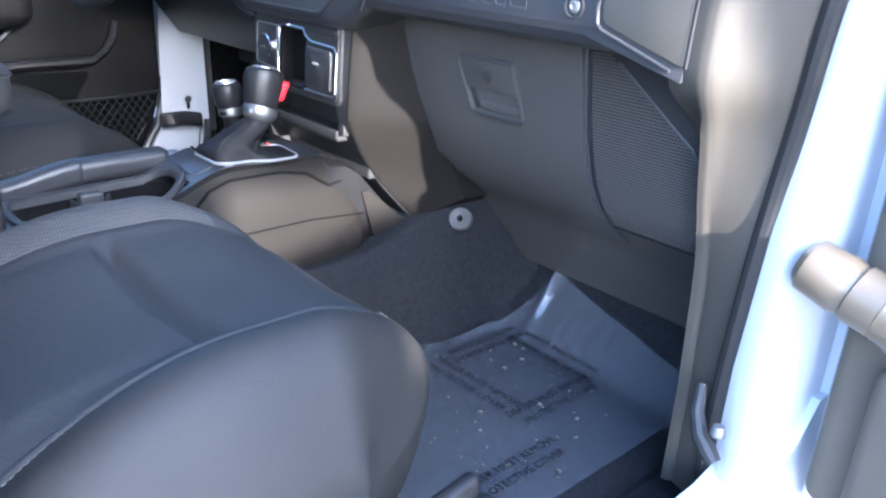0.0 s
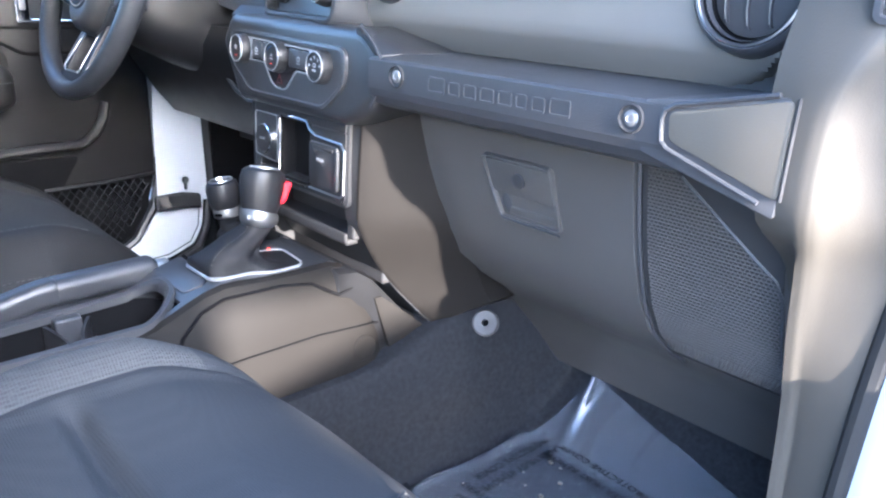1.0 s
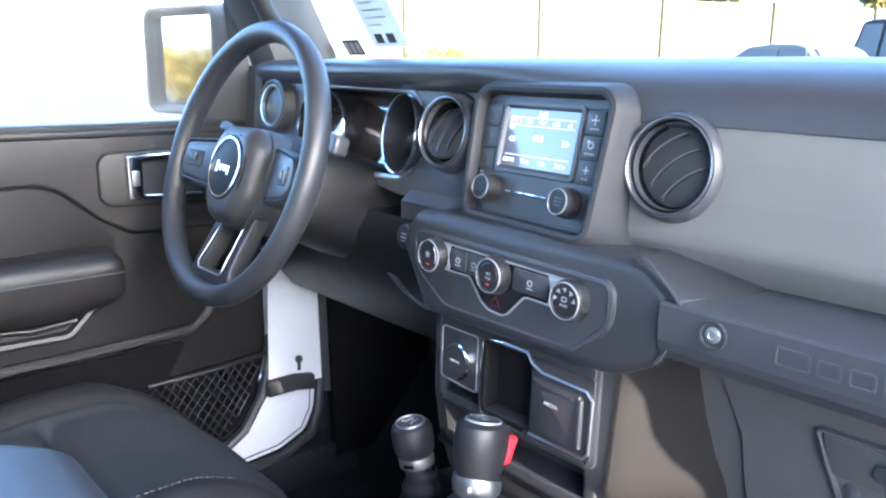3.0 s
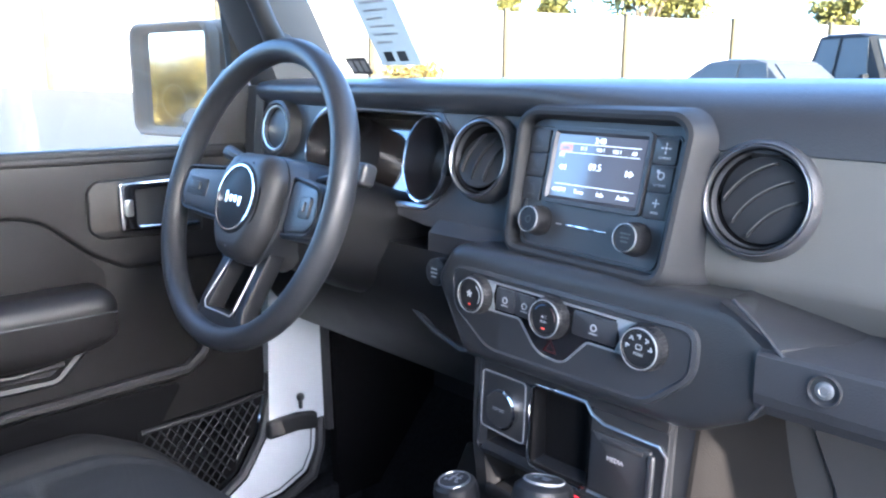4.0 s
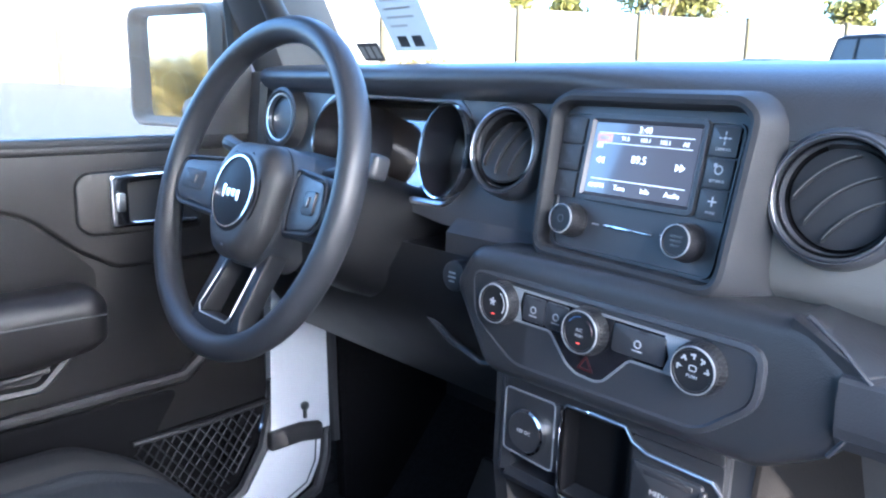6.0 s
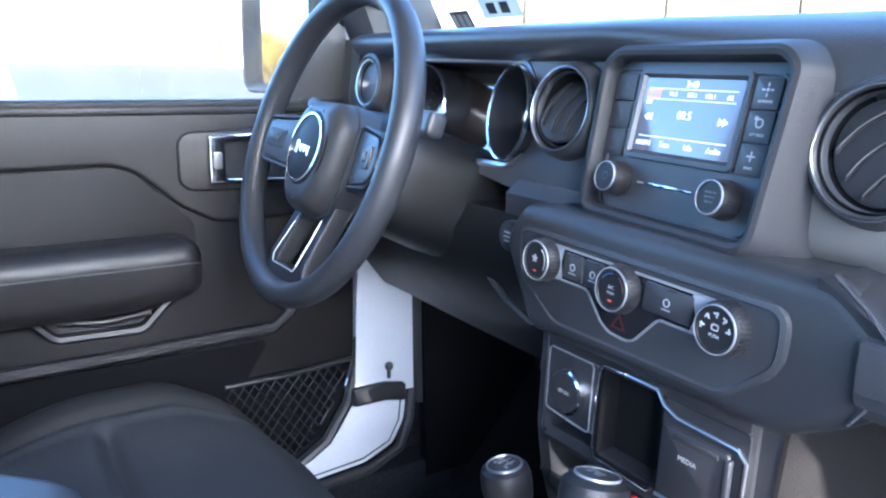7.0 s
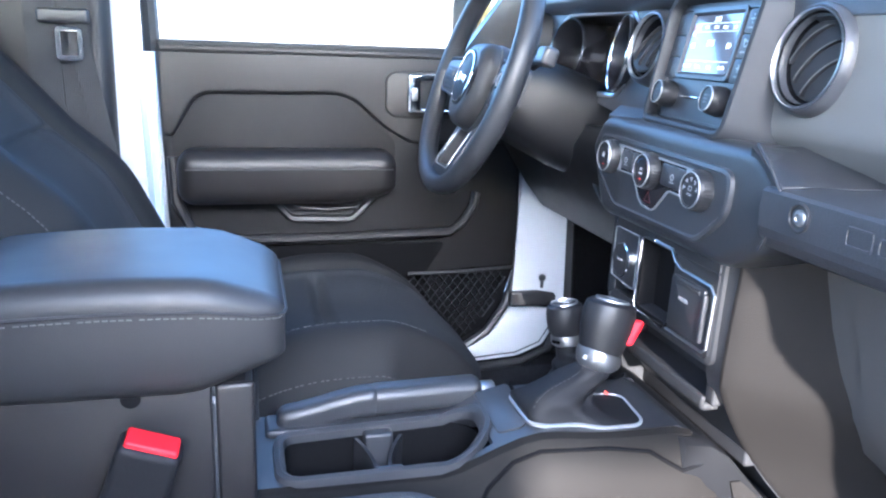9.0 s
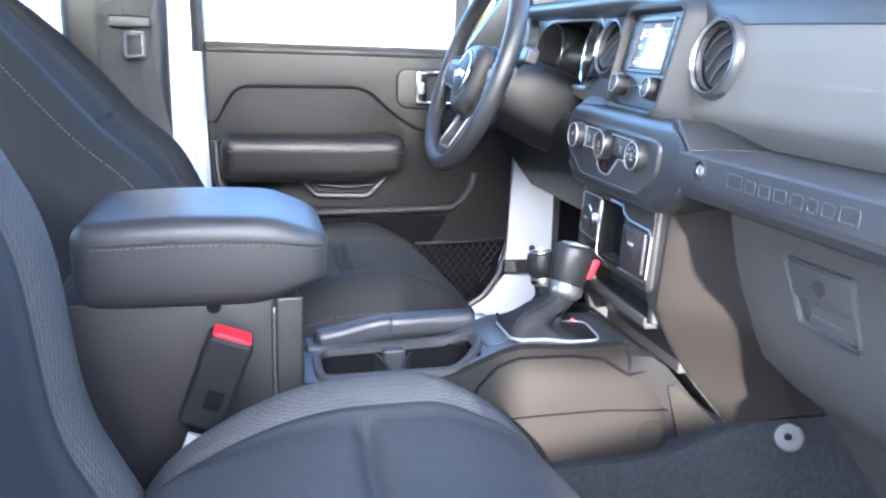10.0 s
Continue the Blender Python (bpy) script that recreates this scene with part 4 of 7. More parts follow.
k = knob(0.0600, 0.030, 0.0130, 0.0195, unit, UM @ Matrix.Translation((0, 0, -0.009)))
bars([(0.060, 0.0335, 0.011, 0.0016), (0.060, 0.030, 0.010, 0.0016), (0.060, 0.0265, 0.008, 0.0016)], UM @ Matrix.Translation((0, 0, 0.0099)), DASH, k)
part("disc_slot_trim", moved(rbox(0.052, 0.0026, 0.003, 0.001, 1), UM @ Matrix.Translation((-0.001, 0.0305, -0.008))), CHROME, unit, "thin chrome strip")
bars([(-0.037, 0.0305, 0.008, 0.0015), (0.036, 0.032, 0.009, 0.0014), (0.036, 0.029, 0.007, 0.0014)], UM @ Matrix.Translation((0, 0, -0.0086)), LETTER, unit)

# ---- climate panel ----
climate = thing("climate_panel", (0, 0.05, 1.04), "black climate control panel with three chrome-ringed knobs", "climate control")
CH = face_frame(0, 0.0290, 1.09, 4)
CM = face_frame(-0.004, 0.0290, 1.09, 4, -1) @ Matrix.Rotation(radians(-1.5), 4, "Z")
shape = [(-0.175, 0.02), (-0.125, -0.058), (0.140, -0.058), (0.190, -0.032), (0.207, -0.004), (0.212, 0.026), (0.170, 0.060), (-0.15, 0.060)]
part("housing", moved(prism(rounded_outline(shape, 0.014), -0.09, 0.0, 0.016, 6), CH), SHELL, climate, "angular black housing")
top = [(0.155, 0.034, 1.1485), (0.155, 0.125, 1.1485), (0.245, 0.125, 1.1262), (0.240, 0.078, 1.1248), (0.214, 0.042, 1.1228), (0.206, 0.032, 1.1215)]
part("corner_fillet", (top + [(x, y, z - 0.03) for x, y, z in top], [(0, 1, 2, 3), (0, 3, 4, 5), (11, 10, 9, 8, 7, 6)] + [(k, (k + 1) % 6, 6 + (k + 1) % 6, 6 + k) for k in range(6)]), SHELL, climate)
part("housing_edge", tube([(0.166, 0.0325, 1.1525), (0.190, 0.0300, 1.1360), (0.2095, 0.0275, 1.1190), (0.2080, 0.0268, 1.1020), (0.2055, 0.0275, 1.0870), (0.1890, 0.0290, 1.0620)], 0.0018, n=6), SOFT, climate)
plate = rounded_outline([(-0.139, 0.031), (-0.132, -0.010), (-0.080, -0.042), (0.104, -0.036), (0.142, -0.003), (0.141, 0.033)], 0.012)
part("plate_rim", moved(frame_sweep(plate, [(0.006, -0.004), (0.005, 0.002), (0.001, 0.003), (-0.002, 0.0), (-0.003, -0.006)]), CM), BLACK, climate)
part("faceplate", moved(prism(plate, -0.006, 0.0012), CM), BLACK, climate)
silver = [(-0.094, 0.0272), (0.096, 0.0272), (0.094, -0.002), (0.040, -0.0025), (0.018, -0.0270), (0.010, -0.0300), (-0.010, -0.0290), (-0.021, -0.0235), (-0.042, -0.001), (-0.092, -0.0020)]
part("silver_trim", moved(frame_sweep(rounded_outline(silver, 0.004), [(0.0008, 0.0), (0.0008, 0.0030), (-0.0009, 0.0030), (-0.0009, 0.0)]), CM), RINGS, climate, "satin silver outline")
part("centre_plate", moved(prism(rounded_outline(silver, 0.004), 0.0, 0.0018), CM), GLOSS, climate)
part("silver_plate", moved(prism(rounded_outline([(-0.0925, 0.0262), (-0.076, 0.0262), (-0.079, 0.014), (-0.075, -0.0008), (-0.091, -0.0012)], 0.002), 0.0015, 0.0028, 0.0006), CM), RINGS, climate)
part("silver_plate", moved(prism(rounded_outline([(0.068, 0.0262), (0.095, 0.0262), (0.093, -0.0012), (0.070, -0.0012), (0.074, 0.010)], 0.002), 0.0015, 0.0028, 0.0006), CM), RINGS, climate)
for u0, u1 in ((-0.0735, -0.0485), (-0.0475, -0.0235), (0.023, 0.071)):
    b = part("button", moved(prism(rect(u0, u1, 0.0015, 0.0245, 0.003), 0.0, 0.0042, 0.001), CM), BLACK, climate)
    c = (u0 + u1) / 2
    part("icon", moved(joined(lathe([(0.0024, 0), (0.0034, 0), (0.0034, 0.0003), (0.0024, 0.0003), (0.0024, 0)], 14), moved(rbox(0.009, 0.001, 0.0003, 0.0001, 1), Matrix.Translation((0, -0.0055, 0)))), CM @ Matrix.Translation((c, 0.013, 0.0043))), LETTER, b)
    bars([(c + 0.004, 0.0235, 0.008, 0.0016)], CM @ Matrix.Translation((0, 0, 0.0043)), PIT, b, "lamp_slit", 0.0003)
part("hazard_mark", moved(frame_sweep([(0.001, -0.029), (0.015, -0.029), (0.008, -0.018)], [(0.0008, 0), (0.0008, 0.0004), (-0.0008, 0.0004), (-0.0008, 0)]), CM @ Matrix.Translation((-0.009, 0.006, 0.0019))), DIMRED, climate, "red hazard triangle")
for x in (-0.0995, -0.002, 0.101):
    km = CM @ Matrix.Translation((0, 0, 0.0))
    k = knob(x, 0.0108, 0.0180, 0.0150, climate, km)
    top = km @ Matrix.Translation((x, 0.0108, 0.0146)) @ Matrix.Scale(0.78, 4)
    if abs(x) < 0.01:
        writing("A/C", 0.0055, top @ Matrix.Translation((0, 0.002, 0)), LETTER, climate, depth=0.0001)
        writing("PUSH", 0.0042, top @ Matrix.Translation((0, -0.004, 0)), LETTER, climate, depth=0.0001)
        for a0, mat in ((20, DIMRED), (110, BLUE)):
            part("temperature_arc", moved(tube([(0.0165 * math.cos(radians(a0 + i * 6)), 0.0165 * math.sin(radians(a0 + i * 6)), 0) for i in range(11)], 0.0007, n=4), top @ Matrix.Rotation(radians(-20), 4, "Z")), mat, k)
        bars([(0, -0.012, 0.005, 0.0012)], top, LED, k, "indicator", 0.0004)
    elif x > 0:
        writing("PUSH", 0.0048, top @ Matrix.Translation((0, -0.006, 0)), LETTER, climate, depth=0.0001)
        for a in (10, 50, 90, 130, 170):
            part("airflow_icon", moved(joined(rbox(0.0055, 0.0018, 0.0003, 0.0001, 1), moved(rbox(0.0018, 0.0055, 0.0003, 0.0001, 1), Matrix.Translation((0.001, 0.001, 0)))), top @ Matrix.Translation((0.0145 * math.cos(radians(a)), 0.0145 * math.sin(radians(a)) - 0.001, 0)) @ Matrix.Rotation(radians(a), 4, "Z")), LETTER, k)
        part("airflow_icon", moved(frame_sweep(rect(-0.0035, 0.0035, -0.0005, 0.0045, 0.001, 1), [(0.0005, 0), (0.0005, 0.0003), (-0.0005, 0.0003), (-0.0005, 0)]), top), LETTER, k)
    else:
        part("fan_icon", moved(joined(*[moved(rbox(0.0045, 0.0022, 0.0003, 0.0001, 1), Matrix.Rotation(radians(a), 4, "Z") @ Matrix.Translation((0.0024, 0.001, 0))) for a in (0, 72, 144, 216, 288)]), top @ Matrix.Translation((-0.002, 0.002, 0))), LETTER, k)
        part("fan_scale", moved(tube([(0.0165 * math.cos(radians(-30 + i * 8)), 0.0165 * math.sin(radians(-30 + i * 8)), 0) for i in range(12)], 0.0007, n=4), top), LETTER, k)
        bars([(0, -0.012, 0.005, 0.0012)], top, LED, k, "indicator", 0.0004)

# ---- lower centre stack ----
stack = thing("centre_stack", (0, 0.1, 0.75), "black centre stack with power socket, phone pocket and media flap", "car console")
SIDEPROF = [(0.052, 1.045), (0.050, 0.93), (0.058, 0.875), (0.075, 0.82), (0.105, 0.775), (0.150, 0.738), (0.215, 0.705), (0.36, 0.70), (0.36, 1.045)]


# height, x and y of the side panel's left edge
LEFT = [(0.70, 0.147, 0.205, 0, 0), (0.729, 0.139, 0.178, 0, 0), (0.812, 0.113, 0.110, 0, 0), (0.895, 0.123, 0.058, 0, 0), (0.93, 0.127, 0.053, 0, 0), (1.05, 0.134, 0.056, 0, 0)]


def wing(u, v):
    """Panel that sweeps from the stack's edge towards the glovebox."""
    z = 1.050 - (0.322 - 0.045 * u) * v
    run = (0.130 - 0.020 * smooth_step(0.84, 0.74, z)) * u
    x, y = ladder(LEFT, z)[:2]
    return (x + run * 0.72, y + 0.70 * max(0.0, run - 0.006) + 0.10 * run, z)


part("side_panel", slab(wing, 24, 60, 0.09, (0.05, 1.0, 0)), CONSOLE, stack, "smooth side panel sweeping towards the glovebox")
ridge = [Vector((*ladder(LEFT, z)[:2], z)) for z in (0.880, 0.846, 0.812, 0.784, 0.756, 0.729)]


def front(x0, z0, z1):
    """Face of the stack from x0 to the side panel's edge, between two heights."""
    def at(u, v):
        z = z0 + (z1 - z0) * v
        x, y = ladder(LEFT, z)[:2]
        return (x0 + (x - x0) * u, y + 0.0005, z)
    return slab(at, 6, 24, 0.012, (0, 1, 0))


part("stack_edge", front(0.100, 1.045, 0.866), SHELL, stack, "dark edge beside the media flap")
part("stack_foot", front(-0.108, 0.866, 0.730), SHELL, stack, "smooth dark panel under the tray")
part("ridge", tube([tuple(p + Vector((0, -0.0005, 0.0005))) for p in ridge[2:]], [0.0004, 0.0010, 0.0012, 0.0012], n=8), BLACK, stack, "thin raised ridge")
# Lighter than the ramp: its sunlit face is put into the colour.
part("ramp_facet", slab(lambda u, v: (0.1115 + 0.006 * v + 0.016 * u * v, 0.094 + 0.026 * v + (0.012 + 0.038 * v) * u, 0.782 - 0.090 * v + 0.034 * u * v), 6, 8, 0.006, (-1, 0, 0)), CONSOLE, stack, "sloping end of the console ramp")
# Left side is near-black, with the driver's footwell shade in its colour.
part("side_panel", along_x(SIDEPROF, [-0.128, -0.118, -0.112]), PIT, stack)
part("stack_core", box(-0.115, 0.115, 0.105, 0.30, 0.80, 1.045), PIT, stack)
SM = face_frame(0, 0.047, 0.98, 2)
part("stack_face", moved(frame_sweep(rect(-0.114, 0.109, -0.055, 0.062, 0.006), [(0.008, -0.05), (0.006, -0.003), (0.0, 0.0), (-0.010, -0.002), (-0.012, -0.05)]), SM), SHELL, stack)
part("upper_fascia", moved(prism(rect(-0.112, 0.112, 0.036, 0.062, 0.004), -0.05, 0.001, 0.002), SM), SHELL, stack)
sock = part("socket_plate", moved(prism(rounded_outline([(-0.110, 0.036), (-0.044, 0.036), (-0.044, -0.030), (-0.110, -0.026)], 0.005), -0.03, 0.002, 0.001), SM), SHELL, stack)
part("plate_trim", moved(frame_sweep(rounded_outline([(-0.110, 0.036), (-0.050, 0.036), (-0.050, -0.030), (-0.110, -0.026)], 0.005), [(0.0007, 0.001), (0.0007, 0.0028), (-0.0007, 0.0028), (-0.0007, 0.001)]), SM), RINGS, stack, "thin bright outline")
part("power_socket", moved(joined(lathe([(0.0205, 0.001), (0.0205, 0.006), (0.019, 0.008), (0, 0.008)], 32)), SM @ Matrix.Translation((-0.081, 0.0, 0))), SHELL, sock, "capped power socket")
part("socket_ring", moved(lathe([(0.0225, 0.001), (0.0225, 0.0075), (0.0205, 0.0085), (0.0195, 0.006)], 20, None, 150), SM @ Matrix.Translation((-0.081, 0.0, 0)) @ Matrix.Rotation(radians(-75), 4, "Z")), CHROME, sock, "bright crescent ring")
writing("12V DC", 0.005, SM @ Matrix.Translation((-0.081, 0.0, 0.0082)), LETTER, stack, depth=0.0001)
# Shallow pocket; its inner shade is painted by the near-black colour.
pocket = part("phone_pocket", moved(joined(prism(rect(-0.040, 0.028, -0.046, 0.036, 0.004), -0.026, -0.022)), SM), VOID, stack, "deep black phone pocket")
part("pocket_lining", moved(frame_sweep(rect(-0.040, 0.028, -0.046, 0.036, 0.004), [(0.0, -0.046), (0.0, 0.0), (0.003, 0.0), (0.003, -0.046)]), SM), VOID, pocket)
part("pocket_frame", moved(tube([(-0.012, 0.0405, 0.003), (-0.036, 0.040, 0.003), (-0.0415, 0.034, 0.003), (-0.0425, -0.040, 0.003), (-0.038, -0.048, 0.003), (0.024, -0.050, 0.003), (0.0295, -0.044, 0.003)], 0.0016, n=8), SM), CHROME, pocket, "chrome pocket frame")
part("pocket_frame", moved(tube([(-0.012, 0.0405, 0.002), (0.024, 0.040, 0.002), (0.032, 0.030, 0.002), (0.046, 0.024, 0.002), (0.104, 0.022, 0.002), (0.112, 0.014, 0.002), (0.1105, -0.042, 0.002), (0.104, -0.048, 0.002), (0.032, -0.048, 0.002)], 0.0016, n=8), SM), SATIN, pocket)
media = part("media_flap", moved(prism(rect(0.034, 0.098, -0.042, 0.016, 0.004), -0.01, 0.0045, 0.002), SM), SHELL, stack, "media flap")
writing("MEDIA", 0.0062, SM @ Matrix.Translation((0.062, -0.006, 0.0048)), LETTER, stack, depth=0.0001)
part("flap_slot", moved(rbox(0.044, 0.005, 0.004, 0.001, 1), SM @ Matrix.Translation((0.068, 0.010, 0.0035))), PIT, media)
part("flap_edge", moved(rbox(0.006, 0.052, 0.006, 0.002, 2), SM @ Matrix.Translation((0.0985, -0.014, 0.003))), SOFT, media)
part("media_surround", moved(prism(rect(0.031, 0.112, -0.050, 0.036, 0.003), -0.04, 0.0005), SM), SHELL, stack)
part("tray_shelf", joined(box(-0.112, 0.099, 0.056, 0.16, 0.862, 0.872), box(-0.112, 0.099, 0.054, 0.060, 0.866, 0.880, 0.003)), PIT, stack, "open tray under the socket row")
# Added dark block that covers the lit inner wall, as shade in the tray.
part("tray_liner", box(0.094, 0.110, 0.060, 0.16, 0.872, 0.935, 0.003), PIT, stack)

# ---- steering wheel and column ----
wheel = thing("steering_wheel", (-0.389, -0.06, 1.19), "black three-spoke steering wheel with round badge and thumb buttons", "steering wheel")
WM = face_frame(-0.393, -0.064, 1.187, 19)
R = 0.1755
part("rim", moved(tube([(R * math.cos(a), R * math.sin(a), 0) for a in [2 * math.pi * i / 72 for i in range(72)]], 0.0142, True, 16, squash=1.15), WM), RIM, wheel, "thick grained rim")
def dish(x, y, z):
    """The spokes fall back from the rim towards the hub."""
    return (x, y, z - 0.018 * (1 - smooth_step(0.075, 0.150, math.hypot(x, y))))


hub = rounded_outline([(-0.060, 0.020), (-0.054, -0.048), (-0.030, -0.082), (0.030, -0.082), (0.054, -0.048), (0.060, 0.020), (0.040, 0.048), (-0.040, 0.048)], 0.034, 7)
part("airbag_base", moved(warped(prism(hub, -0.060, -0.012, 0.004, 2), lambda x, y, z: (x * 1.06, y * 1.04, z)), WM), BLACK, wheel, "dark collar behind the airbag cover")
part("airbag_cover", moved(warped(prism(hub, -0.035, 0.0140, 0.020, 6), lambda x, y, z: (x, y, z + 0.004 * math.exp(-(x * x + (y + 0.01) ** 2) / 0.002) * (z > 0.013))), WM), LEATHER, wheel, "bulging black airbag cover")
BG = WM @ Matrix.Translation((0.0, -0.0100, -0.0065))
badge = part("badge", moved(lathe([(0.0430, 0.014), (0.0430, 0.0220), (0.0405, 0.0232), (0, 0.0245)], 48), BG), BOOT, wheel, "round badge")
part("badge_ring", moved(lathe([(0.0402, 0.0222), (0.0398, 0.0246), (0.0378, 0.0248), (0.0374, 0.0222)], 48), BG), CHROME, badge, "bright badge ring")
part("badge_mark", moved(joined(*[moved(rbox(w, h, 0.0016, 0.0007, 2), Matrix.Translation((u, v, 0.0250))) for u, v, w, h in ((-0.0150, -0.001, 0.005, 0.015), (-0.0055, -0.002, 0.007, 0.009), (0.0045, -0.002, 0.007, 0.009), (0.0145, -0.004, 0.006, 0.012))]), BG), CHROME, badge, "silver raised mark")
part("cover_seam", moved(tube([(0.047 * math.cos(radians(a)), 0.047 * math.sin(radians(a)), 0.0205) for a in range(-250, 71, 8)], 0.0009, n=5), BG), VOID, wheel, "fine joint round the badge")
bars([(0, -0.062, 0.010, 0.0015), (0.001, -0.068, 0.004, 0.003)], WM @ Matrix.Translation((0, 0, 0.0140)), DASH, wheel, "moulded_mark")
for s in (-1, 1):
    spoke = rounded_outline([(s * 0.044, 0.032), (s * 0.170, 0.020), (s * 0.168, -0.034), (s * 0.120, -0.042), (s * 0.044, -0.044)], 0.008)
    part("spoke", moved(warped(prism(spoke, -0.024, 0.000, 0.006, 3), dish), WM), BLACK, wheel)
    pad = part("switch_pad", moved(warped(prism(rounded_outline([(s * 0.070, 0.0250), (s * 0.146, 0.0160), (s * 0.153, -0.016), (s * 0.140, -0.031), (s * 0.070, -0.036)], 0.009), -0.003, 0.0075, 0.003), dish), WM), DASH, wheel, "thumb switch pad")
    part("pad_trim", moved(warped(frame_sweep(rounded_outline([(s * 0.066, 0.0285), (s * 0.149, 0.0190), (s * 0.157, -0.016), (s * 0.143, -0.0345), (s * 0.066, -0.0395)], 0.010), [(0.0018, -0.003), (0.0018, 0.0065), (0.0, 0.0078), (-0.0016, 0.0065), (-0.0016, -0.003)]), dish), WM), SOFT, pad, "raised rim of the switch pad")
    part("pad_joint", moved(warped(tube([(s * 0.094, 0.019, 0.0078), (s * 0.100, 0.0, 0.0078), (s * 0.092, -0.030, 0.0078)], 0.0010, n=5), dish), WM), PIT, pad)
    part("thumb_button", moved(warped(prism(rect(s * 0.122 - 0.017, s * 0.122 + 0.017, -0.017, 0.007, 0.005), 0.005, 0.0105, 0.002), dish), WM), BLACK, pad)
    part("thumb_button", moved(warped(prism(rect(s * 0.122 - 0.007, s * 0.122 + 0.007, -0.010, 0.001, 0.002), 0.009, 0.0130, 0.001), dish), WM), DASH, pad)
low = []
for s_ in (-1, 1):
    low.append(prism(rounded_outline([(s_ * 0.024, -0.066), (s_ * 0.047, -0.062), (s_ * 0.050, -0.140), (s_ * 0.060, -0.168), (s_ * 0.040, -0.172), (s_ * 0.029, -0.146)], 0.006), -0.022, 0.000, 0.004, 2))
low.append(prism(rounded_outline([(-0.044, -0.144), (0.044, -0.144), (0.056, -0.176), (-0.056, -0.176)], 0.008), -0.020, 0.000, 0.004, 2))
part("lower_spoke", moved(warped(joined(*low), dish), WM), KNOB, wheel, "open lower spoke")
part("spoke_trim", moved(warped(tube([(-0.030, -0.082, 0.001), (-0.035, -0.138, 0.002), (-0.029, -0.146, 0.002), (0.029, -0.146, 0.002), (0.035, -0.138, 0.002), (0.030, -0.082, 0.001)], 0.0010, n=8), dish), WM), RINGS, wheel, "satin outline of the lower spoke")

column = thing("steering_column", (-0.385, 0.06, 1.08), "black steering column shroud with stalk", "steering column")
CMX = WM
ring = []
for w, sx, up, dn in ((-0.035, 0.060, 0.050, 0.062), (-0.06, 0.070, 0.056, 0.074), (-0.10, 0.076, 0.058, 0.082), (-0.16, 0.080, 0.058, 0.090), (-0.23, 0.082, 0.056, 0.092)):
    ring.append([(sx * math.copysign(abs(math.cos(a)) ** 0.7, math.cos(a)), (up if math.sin(a) > 0 else dn) * math.copysign(abs(math.sin(a)) ** 0.7, math.sin(a)), w) for a in [2 * math.pi * i / 32 for i in range(32)]])
V = [p for r in ring for p in r]
F = [(i * 32 + k, i * 32 + (k + 1) % 32, (i + 1) * 32 + (k + 1) % 32, (i + 1) * 32 + k) for i in range(4) for k in range(32)] + [tuple(range(31, -1, -1))]
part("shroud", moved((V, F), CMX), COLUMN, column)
stalk = part("stalk", moved(tube([(0.055, 0.030, -0.055), (0.10, 0.040, -0.050), (0.128, 0.044, -0.046)], [0.008, 0.007, 0.009], n=10), CMX), BLACK, column)
part("stalk_tip", moved(rbox(0.034, 0.026, 0.022, 0.006, 3), CMX @ Matrix.Translation((0.142, 0.046, -0.044))), BLACK, stalk, "knurled stalk end")
part("stalk", moved(tube([(-0.055, 0.030, -0.055), (-0.10, 0.042, -0.050), (-0.155, 0.052, -0.046)], [0.008, 0.007, 0.010], n=10), CMX), BLACK, column)
part("tilt_lever", moved(tube([(-0.055, -0.065, -0.06), (-0.085, -0.085, -0.04)], [0.006, 0.010], n=10), CMX), BLACK, column)
pedal = thing("brake_pedal", (-0.36, 0.33, 0.70), "black ribbed brake pedal", "pedal")
part("arm", tube([(-0.36, 0.40, 0.95), (-0.36, 0.37, 0.80), (-0.36, 0.325, 0.72)], 0.010, n=8), BLACK, pedal)
part("pad", moved(rbox(0.10, 0.07, 0.018, 0.006, 2), face_frame(-0.36, 0.32, 0.70, 30)), RUBBER, pedal)

# ---- centre console ----
console = thing("centre_console", (0.0, -0.15, 0.69), "black centre console with cup holders beside the handbrake", "car console")
XC0, XC1 = -0.105, 0.112


def right_edge(y):
    """The deck widens towards the stack."""
    return 0.074 + 0.030 * smooth_step(-0.20, -0.03, y)




def console_top(y):
    return 0.800 + 0.045 * smooth_step(-0.22, -0.10, y)


def driver_edge(y):
    """The deck narrows beside the gear boot, where a lower ledge carries the second lever."""
    return XC0 + 0.066 * smooth_step(-0.165, -0.130, y) * (1 - smooth_step(0.025, 0.075, y))


PROF = [-0.42 + i * 0.53 / 26 for i in range(27)]
for s, x in ((1, XC1), (-1, XC0)):
    rows = []
    for y in PROF:
        x = right_edge(y) if s > 0 else driver_edge(y)
        flare = (XC1 + 0.004 - x, XC1 + 0.007 - x) if s > 0 else (-0.004, -0.006)
        zt = console_top(y) - 0.10 * smooth_step(0.035, 0.13, y)
        r = s * 0.012 * max(0.0, (y - 0.085) / 0.025) ** 2
        rows.append([(x - s * 0.012, y, zt), (x - s * 0.004 - r, y, zt - 0.004), (x - r, y, zt - 0.014), (x + flare[0] - r, y, 0.755 - 0.03 * smooth_step(0.03, 0.11, y)), (x + flare[1] - r, y, 0.665 + 0.025 * smooth_step(0.02, 0.11, y))])
    n = 5
    V = [p for r in rows for p in r]
    F = [(i * n + k, (i + 1) * n + k, (i + 1) * n + k + 1, i * n + k + 1) for i in range(len(rows) - 1) for k in range(n - 1)]
    part("side_wall", (V, F), CONSOLE, console, "console side wall")
